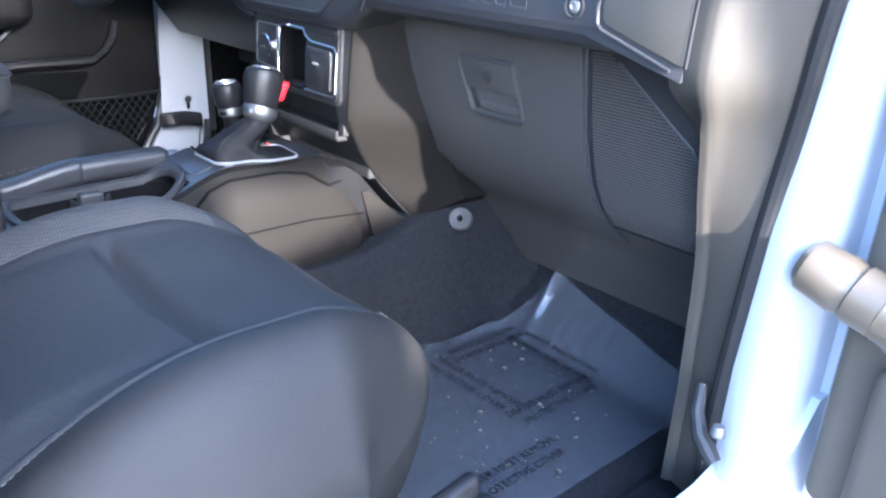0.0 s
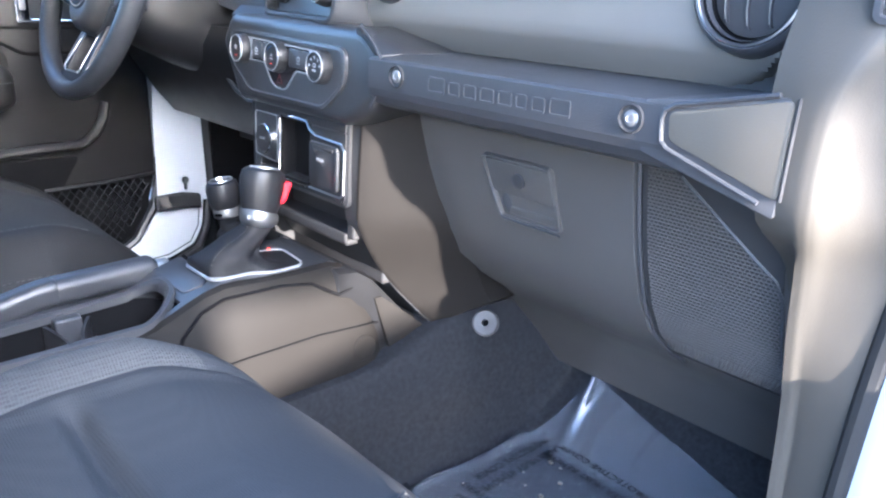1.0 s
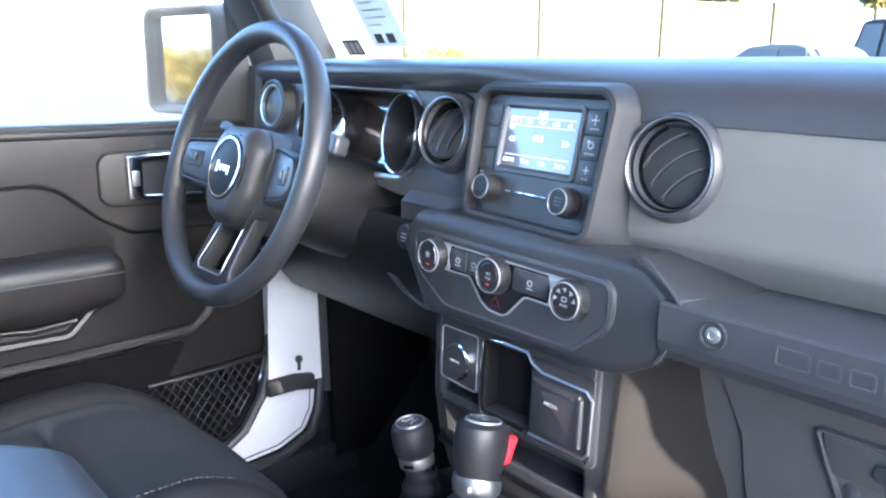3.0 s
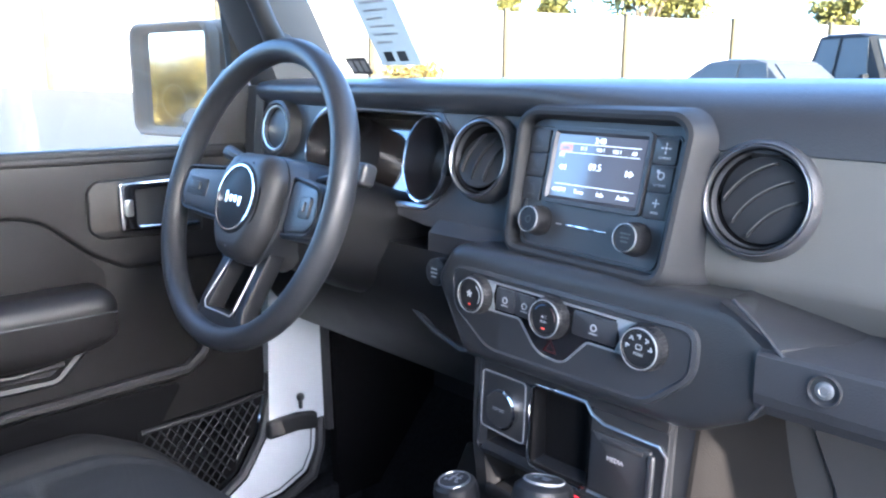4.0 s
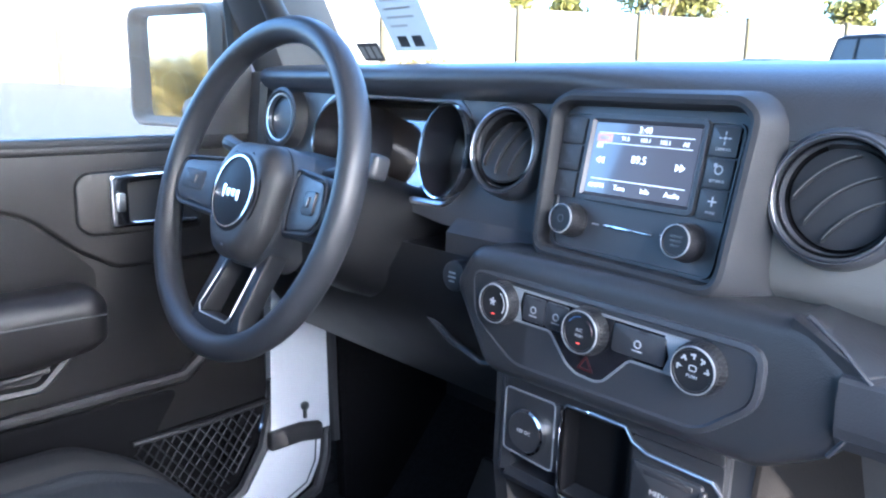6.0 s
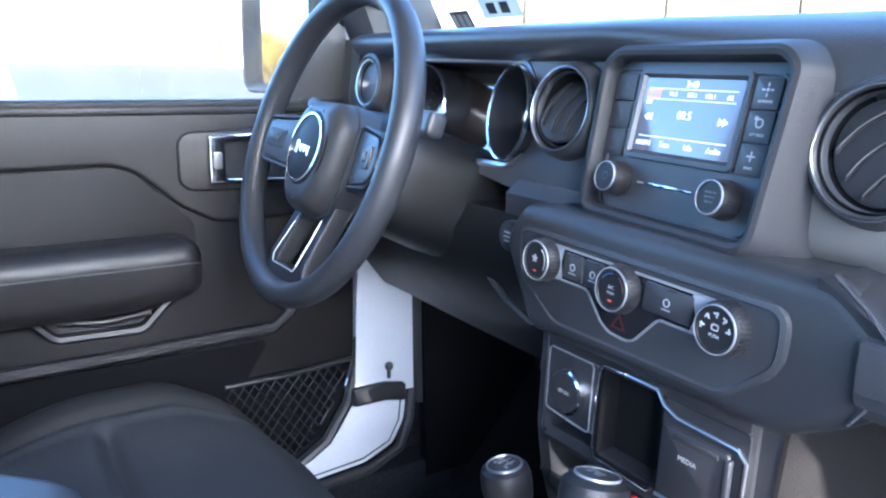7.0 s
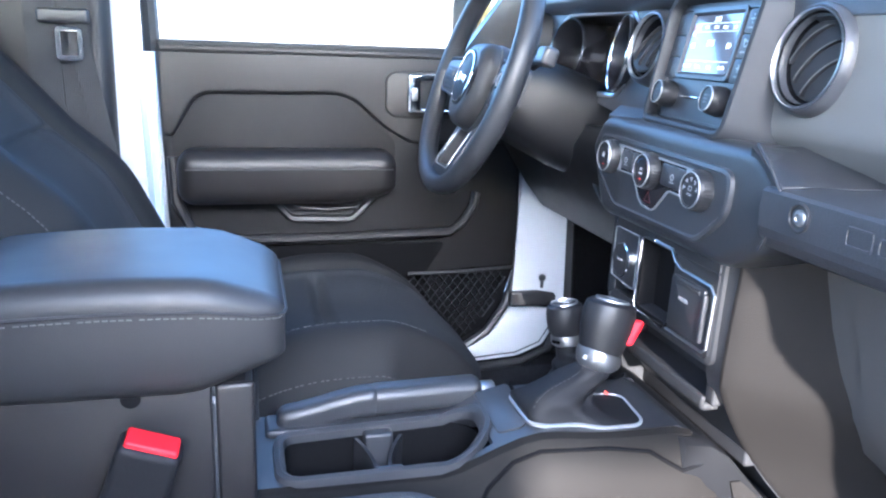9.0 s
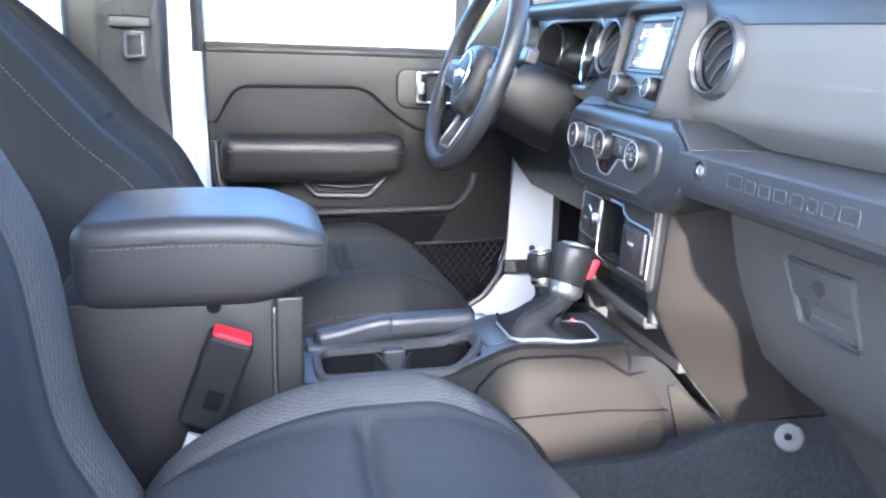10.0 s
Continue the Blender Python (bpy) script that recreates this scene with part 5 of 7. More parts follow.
# deck round the cup wells
def deck(x0, x1, y0, y1, nx=4, ny=10, left=None):
    return slab(lambda u, v: ((left(y0 + v * (y1 - y0)) if left else x0) * (1 - u) + u * (x1(y0 + v * (y1 - y0)) if callable(x1) else x1), y0 + v * (y1 - y0), console_top(y0 + v * (y1 - y0)) - 0.10 * smooth_step(0.035, 0.13, y0 + v * (y1 - y0))), nx, ny, 0.006)


# Ledge coloured near-black to carry the shade beside the deck.
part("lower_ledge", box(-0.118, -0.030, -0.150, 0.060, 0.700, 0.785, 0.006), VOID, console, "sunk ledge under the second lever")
CUP = (-0.034, 0.056, -0.374, -0.158)
lip = lambda y: right_edge(y) - 0.012
part("deck", joined(deck(0, CUP[0], -0.42, 0.11, 4, 40, lambda y: driver_edge(y) + 0.012), deck(CUP[1], lip, -0.42, CUP[3], 1), deck(CUP[0], CUP[1], -0.42, CUP[2], 3, 3), deck(CUP[0], lip, CUP[3], 0.11, 4, 14)), BLACK, console)
well = rounded_outline([(CUP[0], CUP[2]), (CUP[1], CUP[2]), (CUP[1], CUP[3] - 0.03), (CUP[1] - 0.03, CUP[3]), (CUP[0] + 0.02, CUP[3]), (CUP[0], CUP[3] - 0.02)], 0.02, 5)
part("cup_rim", warped(frame_sweep(well, [(0.010, -0.004), (0.008, 0.006), (0.003, 0.008), (-0.002, 0.005), (-0.003, -0.004)]), lambda x, y, z: (x, y, z + console_top(y))), SOFT, console, "raised rim of the cup holders")
# Well walls near-black, so the shade inside is part of the colour.
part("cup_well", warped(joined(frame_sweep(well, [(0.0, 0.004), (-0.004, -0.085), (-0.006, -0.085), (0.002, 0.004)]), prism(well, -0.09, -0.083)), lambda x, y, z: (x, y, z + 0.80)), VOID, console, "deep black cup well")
for y, d in ((-0.322, 1), (-0.212, -1)):
    part("cup_fin", slab(lambda u, v: (0.011 + 0.045 * math.sin(radians(-52 + 104 * u)), y + d * 0.045 * math.cos(radians(-52 + 104 * u)), 0.718 + (0.082 - 0.016 * math.sin(math.pi * u)) * v), 12, 3, 0.004, (0, d, 0)), KNOB, console, "curved wall of a cup holder")
for x0, x1, h in ((CUP[0] + 0.001, -0.016, 0.806), (0.042, CUP[1] - 0.001, 0.803)):
    part("cup_divider", box(x0, x1, -0.283, -0.251, 0.72, h, 0.004, 3), BLACK, console, "square tab between the cups")
for y in (-0.305, -0.235):
    part("cup_finger", moved(lathe([(0.0, 0.012), (0.008, 0.010), (0.012, 0.0), (0.008, -0.010), (0, -0.012)], 14), Matrix.Translation((0.040, y, 0.748))), SOFT, console)
part("front_pad", warped(prism(rounded_outline([(-0.052, -0.150), (0.046, -0.150), (0.058, -0.128), (0.050, -0.118), (-0.040, -0.112)], 0.006), 0.0, 0.0018, 0.0008), lambda x, y, z: (x, y, z + console_top(y))), BLACK, console, "smooth pad in front of the cups")
part("pad_slot", tube([(x, y, console_top(y) + 0.001) for x, y in ((-0.040, -0.1095), (0.0, -0.1125), (0.045, -0.1155), (0.052, -0.120))], 0.0022, n=6), VOID, console, "dark slot at the pad's edge")
# raised panel on the side wall
def side_x(y, z):
    """Outer face of the side wall at a place."""
    x, zt = right_edge(y), console_top(y) - 0.014 - 0.10 * smooth_step(0.035, 0.13, y)
    return x + (XC1 + 0.004 - x) * max(0.0, min(1.0, (zt - z) / max(0.01, zt - 0.755)))


line = [(-0.200, 0.755), (-0.172, 0.790), (-0.145, 0.815), (-0.118, 0.828), (-0.05, 0.833), (-0.004, 0.826), (0.018, 0.812), (0.035, 0.802), (0.060, 0.806)]
part("side_groove", tube([(side_x(y, z) + 0.0012, y, z) for y, z in line], 0.0024, n=6), VOID, console, "dark joint of the side panel")
part("side_groove", tube([(side_x(y, z) + 0.0016, y, z) for y, z in ((-0.20, 0.752), (-0.10, 0.7555), (0.0, 0.756), (0.095, 0.748))], 0.0012, n=6), VOID, console)
# Near-black here puts the valley's shade into the ramp's colour.
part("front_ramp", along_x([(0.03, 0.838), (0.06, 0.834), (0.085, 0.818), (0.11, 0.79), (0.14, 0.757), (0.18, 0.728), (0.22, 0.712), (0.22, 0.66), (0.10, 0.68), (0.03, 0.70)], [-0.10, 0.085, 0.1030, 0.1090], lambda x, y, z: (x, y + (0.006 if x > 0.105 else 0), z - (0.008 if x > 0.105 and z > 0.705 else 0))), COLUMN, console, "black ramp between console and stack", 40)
part("round_plug", moved(lathe([(0.0195, -0.004), (0.0195, 0.001), (0.018, 0.0022), (0.016, 0.0015), (0, 0.0015)], 32), Matrix.Translation((XC1 + 0.0045, 0.072, 0.715)) @ Matrix.Rotation(radians(90), 4, "Y")), CONSOLE, console, "round blanking plug")
part("carpet_edge", tube([(0.124, 0.00, 0.668), (0.127, 0.06, 0.680), (0.130, 0.12, 0.694), (0.134, 0.16, 0.705)], 0.004, n=6), CARPET, console)

# ---- storage bin with padded armrest ----
bin_ = thing("armrest_bin", (0.01, -0.53, 0.53), "black storage bin with a padded stitched armrest lid", "armrest")
part("bin_body", box(-0.088, 0.092, -0.70, -0.402, 0.53, 0.918, 0.012, 3), BLACK, bin_)
part("side_panel", box(0.090, 0.0955, -0.70, -0.437, 0.60, 0.928, 0.003), DOOR, bin_, "grained side panel")
part("front_panel", box(0.086, 0.0955, -0.434, -0.400, 0.60, 0.928, 0.004), DOOR, bin_)
part("front_trim", tube([(-0.088, -0.398, 0.90), (-0.088, -0.398, 0.80)], 0.002), BLACK, bin_)
part("notch", moved(lathe([(0.0085, -0.002), (0.0085, 0.002), (0, 0.002)], 20), Matrix.Translation((0.095, -0.5045, 0.9205)) @ Matrix.Rotation(radians(90), 4, "Y")), VOID, bin_, "finger notch")


def lid_shape(x, y, z):
    """Slightly crowned pad that narrows downwards and swells towards its front."""
    t = (y + 0.135) / 0.27
    zz = z + 0.006 * smooth_step(-0.02, 0.05, z) * math.sin(math.pi * max(0, min(1, t))) + 0.024 * smooth_step(0.050, 0.140, y) * smooth_step(0, -0.06, z) - 0.016 * smooth_step(0.07, 0.14, y) * smooth_step(0.0, 0.06, z)
    xx = x * (1 - 0.06 * smooth_step(0.0, -0.06, z)) * (1 - 0.10 * smooth_step(0.075, 0.145, y) - 0.05 * smooth_step(-0.09, -0.145, y))
    return (xx + 0.002, y - 0.514, zz + 0.972)


part("lid", warped(rbox(0.225, 0.285, 0.104, 0.023, 5, (10, 14, 6)), lid_shape), LEATHER, bin_, "padded leatherette lid")
def lid_line(z):
    return [lid_shape(0.1133, -0.118 + 0.236 * t, z) for t in [i / 20 for i in range(21)]] + [lid_shape(0.1095, 0.1350, z), lid_shape(0.1035, 0.1408, z), lid_shape(0.090, 0.1432, z), lid_shape(-0.09, 0.1432, z)]


part("lid_seam", tube(lid_line(0.028), 0.0016, n=6), PIT, bin_)
part("stitching", dashes(lid_line(0.0235)), THREAD, bin_)
part("lid_base", box(-0.083, 0.090, -0.645, -0.408, 0.914, 0.926, 0.003), PIT, bin_)

# ---- handbrake ----
brake = thing("handbrake", (-0.06, -0.24, 0.80), "black handbrake lever with silver button", "handbrake")
part("grip", warped(rbox(0.036, 0.140, 0.034, 0.013, 4, (2, 8, 2)), lambda x, y, z: (x - 0.068 - 0.03 * y, y - 0.205, z * (1 - 0.8 * y) + 0.826 + 0.02 * y)), BLACK, brake)
part("lever", warped(rbox(0.032, 0.118, 0.034, 0.012, 4, (2, 8, 2)), lambda x, y, z: (x - 0.063, y - 0.318, z * (1 + 1.2 * y) + 0.809 + 0.017 * smooth_step(-0.06, 0.05, y))), BLACK, brake)
part("button", moved(lathe([(0.0095, 0), (0.0095, 0.016), (0.008, 0.019), (0, 0.0195)], 20), Matrix.Translation((-0.070, -0.138, 0.827)) @ Matrix.Rotation(radians(-90), 4, "X")), SATIN, brake, "silver push button")
part("slot_cover", box(-0.085, -0.040, -0.39, -0.13, 0.790, 0.808, 0.006), BLACK, brake)

# ---- gear selector ----
shifter = thing("gear_shifter", (0.03, -0.04, 0.845), "black gear shifter with leather boot, silver collar and red trigger", "gear shifter")
quad = rounded_outline([(-0.007, -0.121), (0.062, -0.121), (0.071, -0.105), (0.073, -0.072), (0.086, -0.048), (0.0865, -0.010), (0.076, 0.001), (0.020, 0.006), (0.011, -0.004)], 0.008)
part("boot_frame", moved(frame_sweep(quad, [(0.0018, 0.0), (0.0018, 0.0030), (0.0, 0.0042), (-0.0014, 0.0030), (-0.0018, 0.0)]), Matrix.Translation((0, 0, 0.844))), RINGS, shifter, "satin silver boot frame")
rows = []
for i in range(25):
    t = i / 24
    ringp = []
    for k in range(40):
        a = 2 * math.pi * k / 40
        j = k * len(quad) / 40
        q0, q1 = quad[int(j) % len(quad)], quad[(int(j) + 1) % len(quad)]
        qx, qy = q0[0] + (q1[0] - q0[0]) * (j % 1), q0[1] + (q1[1] - q0[1]) * (j % 1)
        ang = math.atan2(qy + 0.060, qx - 0.038)
        ahead = smooth_step(-0.035, 0.045, qy + 0.060)
        keep = (1 - t) ** (1.35 + 2.6 * ahead)
        cx, cy = 0.038 + 0.002 * t, -0.060 + 0.020 * t - 0.030 * math.sin(math.pi * min(1.0, t * 1.15)) * (1 - t)
        sag = math.sin(math.pi * t) * (1 - 0.75 * t)
        w = sag * (0.0040 * math.sin(2 * ang + 7 * t) + 0.0026 * math.sin(5 * ang - 9 * t) * (0.4 + ahead))
        rr = (0.0205 - 0.0020 * t) * (1 - keep) + w
        p = Vector((cx + (qx - 0.038) * keep + rr * math.cos(ang), cy + (qy + 0.060) * keep + rr * math.sin(ang), 0.846 + 0.056 * t ** (0.90 + 0.35 * ahead) + 0.5 * w))
        ringp.append(tuple(p))
    rows.append(ringp)
V = [p for r in rows for p in r]
F = [(i * 40 + k, i * 40 + (k + 1) % 40, (i + 1) * 40 + (k + 1) % 40, (i + 1) * 40 + k) for i in range(24) for k in range(40)]
part("boot", (V, F), BOOT, shifter, "creased leather boot")
part("stitching", dashes([tuple(Vector(rows[i][7]) + Vector((0.0006, -0.0006, 0.0004))) for i in range(6, 24)], 0.0025, 0.0015, 0.0004), THREAD, shifter)
KM = Matrix.Translation((0.040, -0.040, 0.898)) @ Matrix.Rotation(radians(-13), 4, "X") @ Matrix.Rotation(radians(-6), 4, "Y")
part("collar", moved(warped(lathe([(0.0185, -0.004), (0.0235, 0.001), (0.0250, 0.007), (0.0247, 0.014), (0.0235, 0.0165), (0.02, 0.0165)], 36), lambda x, y, z: (x, y, z - 0.12 * y * (z > 0.005))), KM), ALLOY, shifter, "silver collar")
part("collar_mark", moved(joined(rbox(0.004, 0.002, 0.005, 0.0005, 1), moved(rbox(0.004, 0.002, 0.005, 0.0005, 1), Matrix.Translation((0.008, 0.001, 0)))), KM @ Matrix.Rotation(radians(38), 4, "Z") @ Matrix.Translation((-0.004, -0.0242, 0.008))), LETTER, shifter)
part("knob", moved(warped(lathe([(0.0215, 0.013), (0.0245, 0.025), (0.0275, 0.045), (0.028, 0.058), (0.026, 0.067), (0.021, 0.071), (0, 0.0725)], 36), lambda x, y, z: (x * 0.95, y * 1.06, z)), KM), KNOB, shifter, "rounded black knob")
part("badge_ring", moved(lathe([(0.0186, 0.0700), (0.0184, 0.0730), (0.0170, 0.0733), (0.0168, 0.0700)], 32), KM), RINGS, shifter, "thin bright ring")
part("knob_badge", moved(lathe([(0.0175, 0.0700), (0.017, 0.0728), (0.015, 0.0732), (0, 0.0736)], 28), KM), BLACK, shifter)
part("badge_mark", moved(joined(*[moved(rbox(w, h, 0.0006, 0.0002, 1), Matrix.Translation((u, v, 0.0738))) for u, v, w, h in ((-0.006, 0, 0.004, 0.010), (0.002, 0.001, 0.009, 0.004), (0.004, -0.004, 0.006, 0.003))]), KM), SATIN, shifter)
part("trigger", moved(warped(rbox(0.013, 0.014, 0.030, 0.005, 3), lambda x, y, z: (x + 0.004 * (z / 0.016), y, z)), KM @ Matrix.Rotation(radians(66), 4, "Z") @ Matrix.Translation((0.0285, 0.0, 0.043))), RED, shifter, "red release trigger")
part("gate_lamp", box(0.0095, 0.0155, -0.0125, -0.0095, 0.848, 0.851, 0.0008, 1), LED, shifter, "lit orange gear mark")
part("gate_plate", moved(prism(quad, 0, 0.002), Matrix.Translation((0, 0, 0.843))), BLACK, shifter)

lever = thing("transfer_lever", (-0.088, -0.03, 0.80), "short black transfer-case lever with round-topped knob", "gear lever")
TM = Matrix.Translation((-0.065, -0.026, 0.866)) @ Matrix.Rotation(radians(7), 4, "X") @ Matrix.Rotation(radians(-6), 4, "Y")
part("stem", moved(lathe([(0.0, -0.06), (0.0145, -0.06), (0.0150, 0.020), (0, 0.020)], 20), TM), BOOT, lever)
folds = [(0.036 - 0.020 * (k / 30) ** 0.7 + 0.0016 * math.sin(k * 1.15), 0.090 * k / 30) for k in range(31)]
part("boot", warped(lathe(folds, 28), lambda x, y, z: (x * (1.15 - 1.2 * z) - 0.054 - 0.14 * z, y - 0.026 + 0.02 * z + 0.002 * math.sin(14 * x + 90 * z), z + 0.784)), BOOT, lever, "creased leather boot")
part("collar", moved(lathe([(0.0165, 0.014), (0.0195, 0.016), (0.0200, 0.023), (0.0190, 0.0275), (0.017, 0.028)], 32), TM), ALLOY, lever, "chrome collar")
part("collar_slot", moved(rbox(0.012, 0.003, 0.004, 0.001, 1), TM @ Matrix.Rotation(radians(25), 4, "Z") @ Matrix.Translation((0, -0.0196, 0.021))), INK, lever)
part("knob", moved(lathe([(0.0190, 0.0275), (0.0218, 0.033), (0.0230, 0.044), (0.0228, 0.055), (0.0210, 0.062), (0.0170, 0.0650), (0, 0.0655)], 36), TM), KNOB, lever)
part("disc_ring", moved(lathe([(0.0168, 0.0645), (0.0164, 0.0666), (0.0150, 0.0668), (0.0146, 0.0650)], 32), TM), SATIN, lever)
part("shift_disc", moved(lathe([(0.0150, 0.0635), (0.0148, 0.0658), (0, 0.0662)], 28), TM), BLACK, lever, "dark disc with shift pattern")
part("shift_pattern", moved(joined(*[moved(rbox(w, h, 0.0006, 0.0002, 1), Matrix.Translation((u, v, 0.0664))) for u, v, w, h in ((-0.004, 0.003, 0.002, 0.014), (0.003, 0.004, 0.002, 0.010), (0.0, 0.004, 0.012, 0.0016), (0.006, -0.003, 0.004, 0.002), (-0.008, -0.004, 0.003, 0.003))]), TM), SATIN, lever)

# ---- seats ----
def cushion_shape(x, y, z):
    """Rounded pad with raised side bolsters, seams and a rolled front."""
    zz, yy = z, y
    up = smooth_step(-0.02, 0.09, z)
    zz += up * (0.024 * smooth_step(0.12, 0.18, abs(x)) - 0.050 * smooth_step(0.18, 0.262, abs(x)) - 0.010 * (1 - smooth_step(0.0, 0.15, abs(x))))
    zz -= up * 0.006 * math.exp(-((abs(x) - 0.148) / 0.006) ** 2)
    if abs(x) < 0.15:
        zz -= up * smooth_step(0.146, 0.105, abs(x)) * 0.015 * math.exp(-((y - 0.010 - 0.1 * x * x) / 0.011) ** 2)
    zz -= up * 0.045 * smooth_step(0.08, 0.25, y)
    zz -= smooth_step(-0.10, 0.09, z) * 0.115 * (max(0.0, 0.02 - y) / 0.25) ** 2 * (0.5 + 0.5 * smooth_step(0.10, 0.17, abs(x)))
    yy -= 0.12 * (abs(x) / 0.26) ** 3 * smooth_step(0.02, 0.245, y)
    xx = x * (1 - 0.05 * smooth_step(0.1, 0.245, y) + 0.03 * smooth_step(0.0, -0.11, z))
    yy -= 0.03 * smooth_step(0.02, -0.12, z) * smooth_step(0.1, 0.245, y)
    return (xx, yy, zz)


def crest(x, y, half_x, half_y, top, r):
    """Height of a rounded pad over a place before it is shaped."""
    dx, dy = max(0.0, abs(x) - half_x + r), max(0.0, abs(y) - half_y + r)
    return top - r + math.sqrt(max(0.0, r * r - dx * dx - dy * dy))


def back_shape(x, y, z):
    """Seat back, local y forwards: side bolsters, a hollow middle and narrower shoulders."""
    f = smooth_step(-0.02, 0.06, y)
    yy = y + f * (0.034 * smooth_step(0.11, 0.18, abs(x)) - 0.040 * smooth_step(0.19, 0.255, abs(x))) - f * 0.010 * (1 - smooth_step(0, 0.13, abs(x)))
    yy -= f * 0.006 * math.exp(-((abs(x) - 0.145) / 0.006) ** 2)
    yy -= f * 0.009 * math.exp(-((z - 0.02) / 0.006) ** 2) * (abs(x) < 0.145)
    yy -= f * 0.02 * smooth_step(0.15, 0.34, z) * smooth_step(0.08, 0.2, abs(x))
    xx = x * (1 - 0.16 * smooth_step(0.05, 0.34, z) - 0.05 * smooth_step(-0.15, -0.34, z))
    return (xx, yy, z)


def split(geo, fn, classify):
    """Splits a pad by the undeformed middle of its faces."""
    V, F = geo
    W = [fn(*v) for v in V]
    groups = {}
    for f in F:
        c = [sum(V[i][k] for i in f) / len(f) for k in range(3)]
        groups.setdefault(classify(*c), []).append(f)
    out = {}
    for key, faces in groups.items():
        used = sorted({i for f in faces for i in f})
        idx = {v: i for i, v in enumerate(used)}
        out[key] = ([W[i] for i in used], [tuple(idx[i] for i in f) for f in faces])
    return out


def seat(at, label, inner):
    """A front seat; inner: +1 if its console side is towards +x."""
    s = thing("car_seat", at, label, "car seat", "front seats")
    base = Matrix.Translation(at) @ Matrix.Translation((0, -0.005, 0.215))

    def which(x, y, z):
        if z < -0.03 or y < -0.235 or (x * inner < -0.15 and z < 0.028):
            return "side"
        if abs(x) > 0.148:
            return "mesh" if x * inner > 0 and abs(x) < 0.222 and y < 0.165 and inner < 0 else ("outer_a" if x > 0 else "outer_b")
        return "insert" if y < 0.010 else "front"
    pads = split(rbox(0.53, 0.50, 0.21, 0.075, 6, (110, 100, 4)), cushion_shape, which)
    for key, name, mat, lab in (("insert", "seat_insert", CLOTH, "dark woven seat insert"), ("front", "thigh_panel", CLOTH, "dark cloth front panel"), ("mesh", "side_bolster", MESH, "grey mesh cloth bolster"), ("outer_a", "cushion_edge", SIDE if inner < 0 else VINYL, "smooth vinyl outer bolster" if inner < 0 else ""), ("outer_b", "cushion_edge", CLOTH if inner < 0 else VINYL, ""), ("side", "seat_skirt", SIDE, "grey vinyl seat side")):
        if key in pads:
            part(name, moved(pads[key], base), mat, s, lab, 60)
    for off in ((0.2225, 0.2295) if inner < 0 else (0.162, 0.236)):
        stitch = [cushion_shape(inner * off, y, crest(off, y, 0.265, 0.25, 0.105, 0.075)) for y in [-0.22 + 0.385 * i / 24 for i in range(25)]]
        part("stitching", moved(dashes(stitch), base @ Matrix.Translation((0, 0, 0.001))), THREAD, s)
    if inner < 0:
        for off in (0.1460, 0.1560):
            line_ = [cushion_shape(off - 0.030 * smooth_step(0.90, 1.0, t), -0.20 + 0.405 * t, 0.1058) for t in [i / 40 for i in range(41)]]
            part("welt", moved(tube(line_, [0.0030 * (1 - 0.6 * smooth_step(0.93, 1.0, i / 40)) for i in range(41)], n=8), base), CLOTH, s, "stitched welt")
            part("stitching", moved(dashes([(x + 0.0045, y, z + 0.001) for x, y, z in line_]), base), THREAD, s)
    seam = [cushion_shape(-inner * 0.2655, -0.22 + 0.39 * t, 0.024 - 0.03 * (2 * t - 1) ** 2) for t in [i / 24 for i in range(25)]]
    part("side_seam", moved(tube(seam, 0.0013, n=5), base), BLACK, s)
    bm_ = Matrix.Translation(at) @ Matrix.Translation((0, -0.285, 0.250)) @ Matrix.Rotation(radians(26), 4, "X") @ Matrix.Translation((0, 0, 0.31))

    def lean(x, y, z):
        """The driver's back curves away above the lumbar, the passenger's below it."""
        return (x, y - (0.27 * (z + 0.13) * smooth_step(-0.13, 0.02, z) if inner > 0 else 0.065 * smooth_step(-0.02, -0.28, z)), z)

    def which_back(x, y, z):
        if y < 0.02:
            return "side"
        if abs(x) > 0.145:
            return "mesh" if abs(x) < 0.225 and inner < 0 else "side"
        return "insert" if z < 0.02 else "front"
    pads = split(rbox(0.53, 0.15, 0.76, 0.070, 6, (110, 3, 120)), lambda x, y, z: lean(*back_shape(x, y, z - 0.04)), lambda x, y, z: which_back(x, y, z - 0.04))
    for key, name, mat, lab in (("insert", "back_insert", CLOTH, "dark woven back insert"), ("front", "shoulder_panel", CLOTH, ""), ("mesh", "back_bolster", MESH, "grey mesh back bolsters"), ("side", "back_cover", SIDE if inner < 0 else VINYL, "")):
        if key not in pads:
            continue
        part(name, moved(pads[key], bm_), mat, s, lab, 60)
    for sx in (-1, 1):
        stitch = [lean(*back_shape(sx * 0.226, crest(0.226, 0, 0.265, 0.38, 0.075, 0.070), -0.30 + 0.60 * t)) for t in [i / 24 for i in range(25)]]
        part("stitching", moved(dashes(stitch), bm_ @ Matrix.Translation((0, 0.001, 0))), THREAD, s)
    head = part("headrest", moved(warped(rbox(0.27, 0.11, 0.19, 0.05, 4, (6, 3, 4)), lambda x, y, z: (x * (1 + 0.08 * z / 0.1), y, z)), bm_ @ Matrix.Translation((0, -0.01 - (0.14 if inner > 0 else 0), 0.46))), CLOTH, s, "cloth headrest")
    for sx in (-0.06, 0.06):
        part("headrest_post", tube([tuple(bm_ @ Vector((sx, lean(0, -0.01, 0.30)[1], 0.30))), tuple(bm_ @ Vector((sx, lean(0, -0.01, 0.40)[1], 0.40)))], 0.006), CHROME, s)
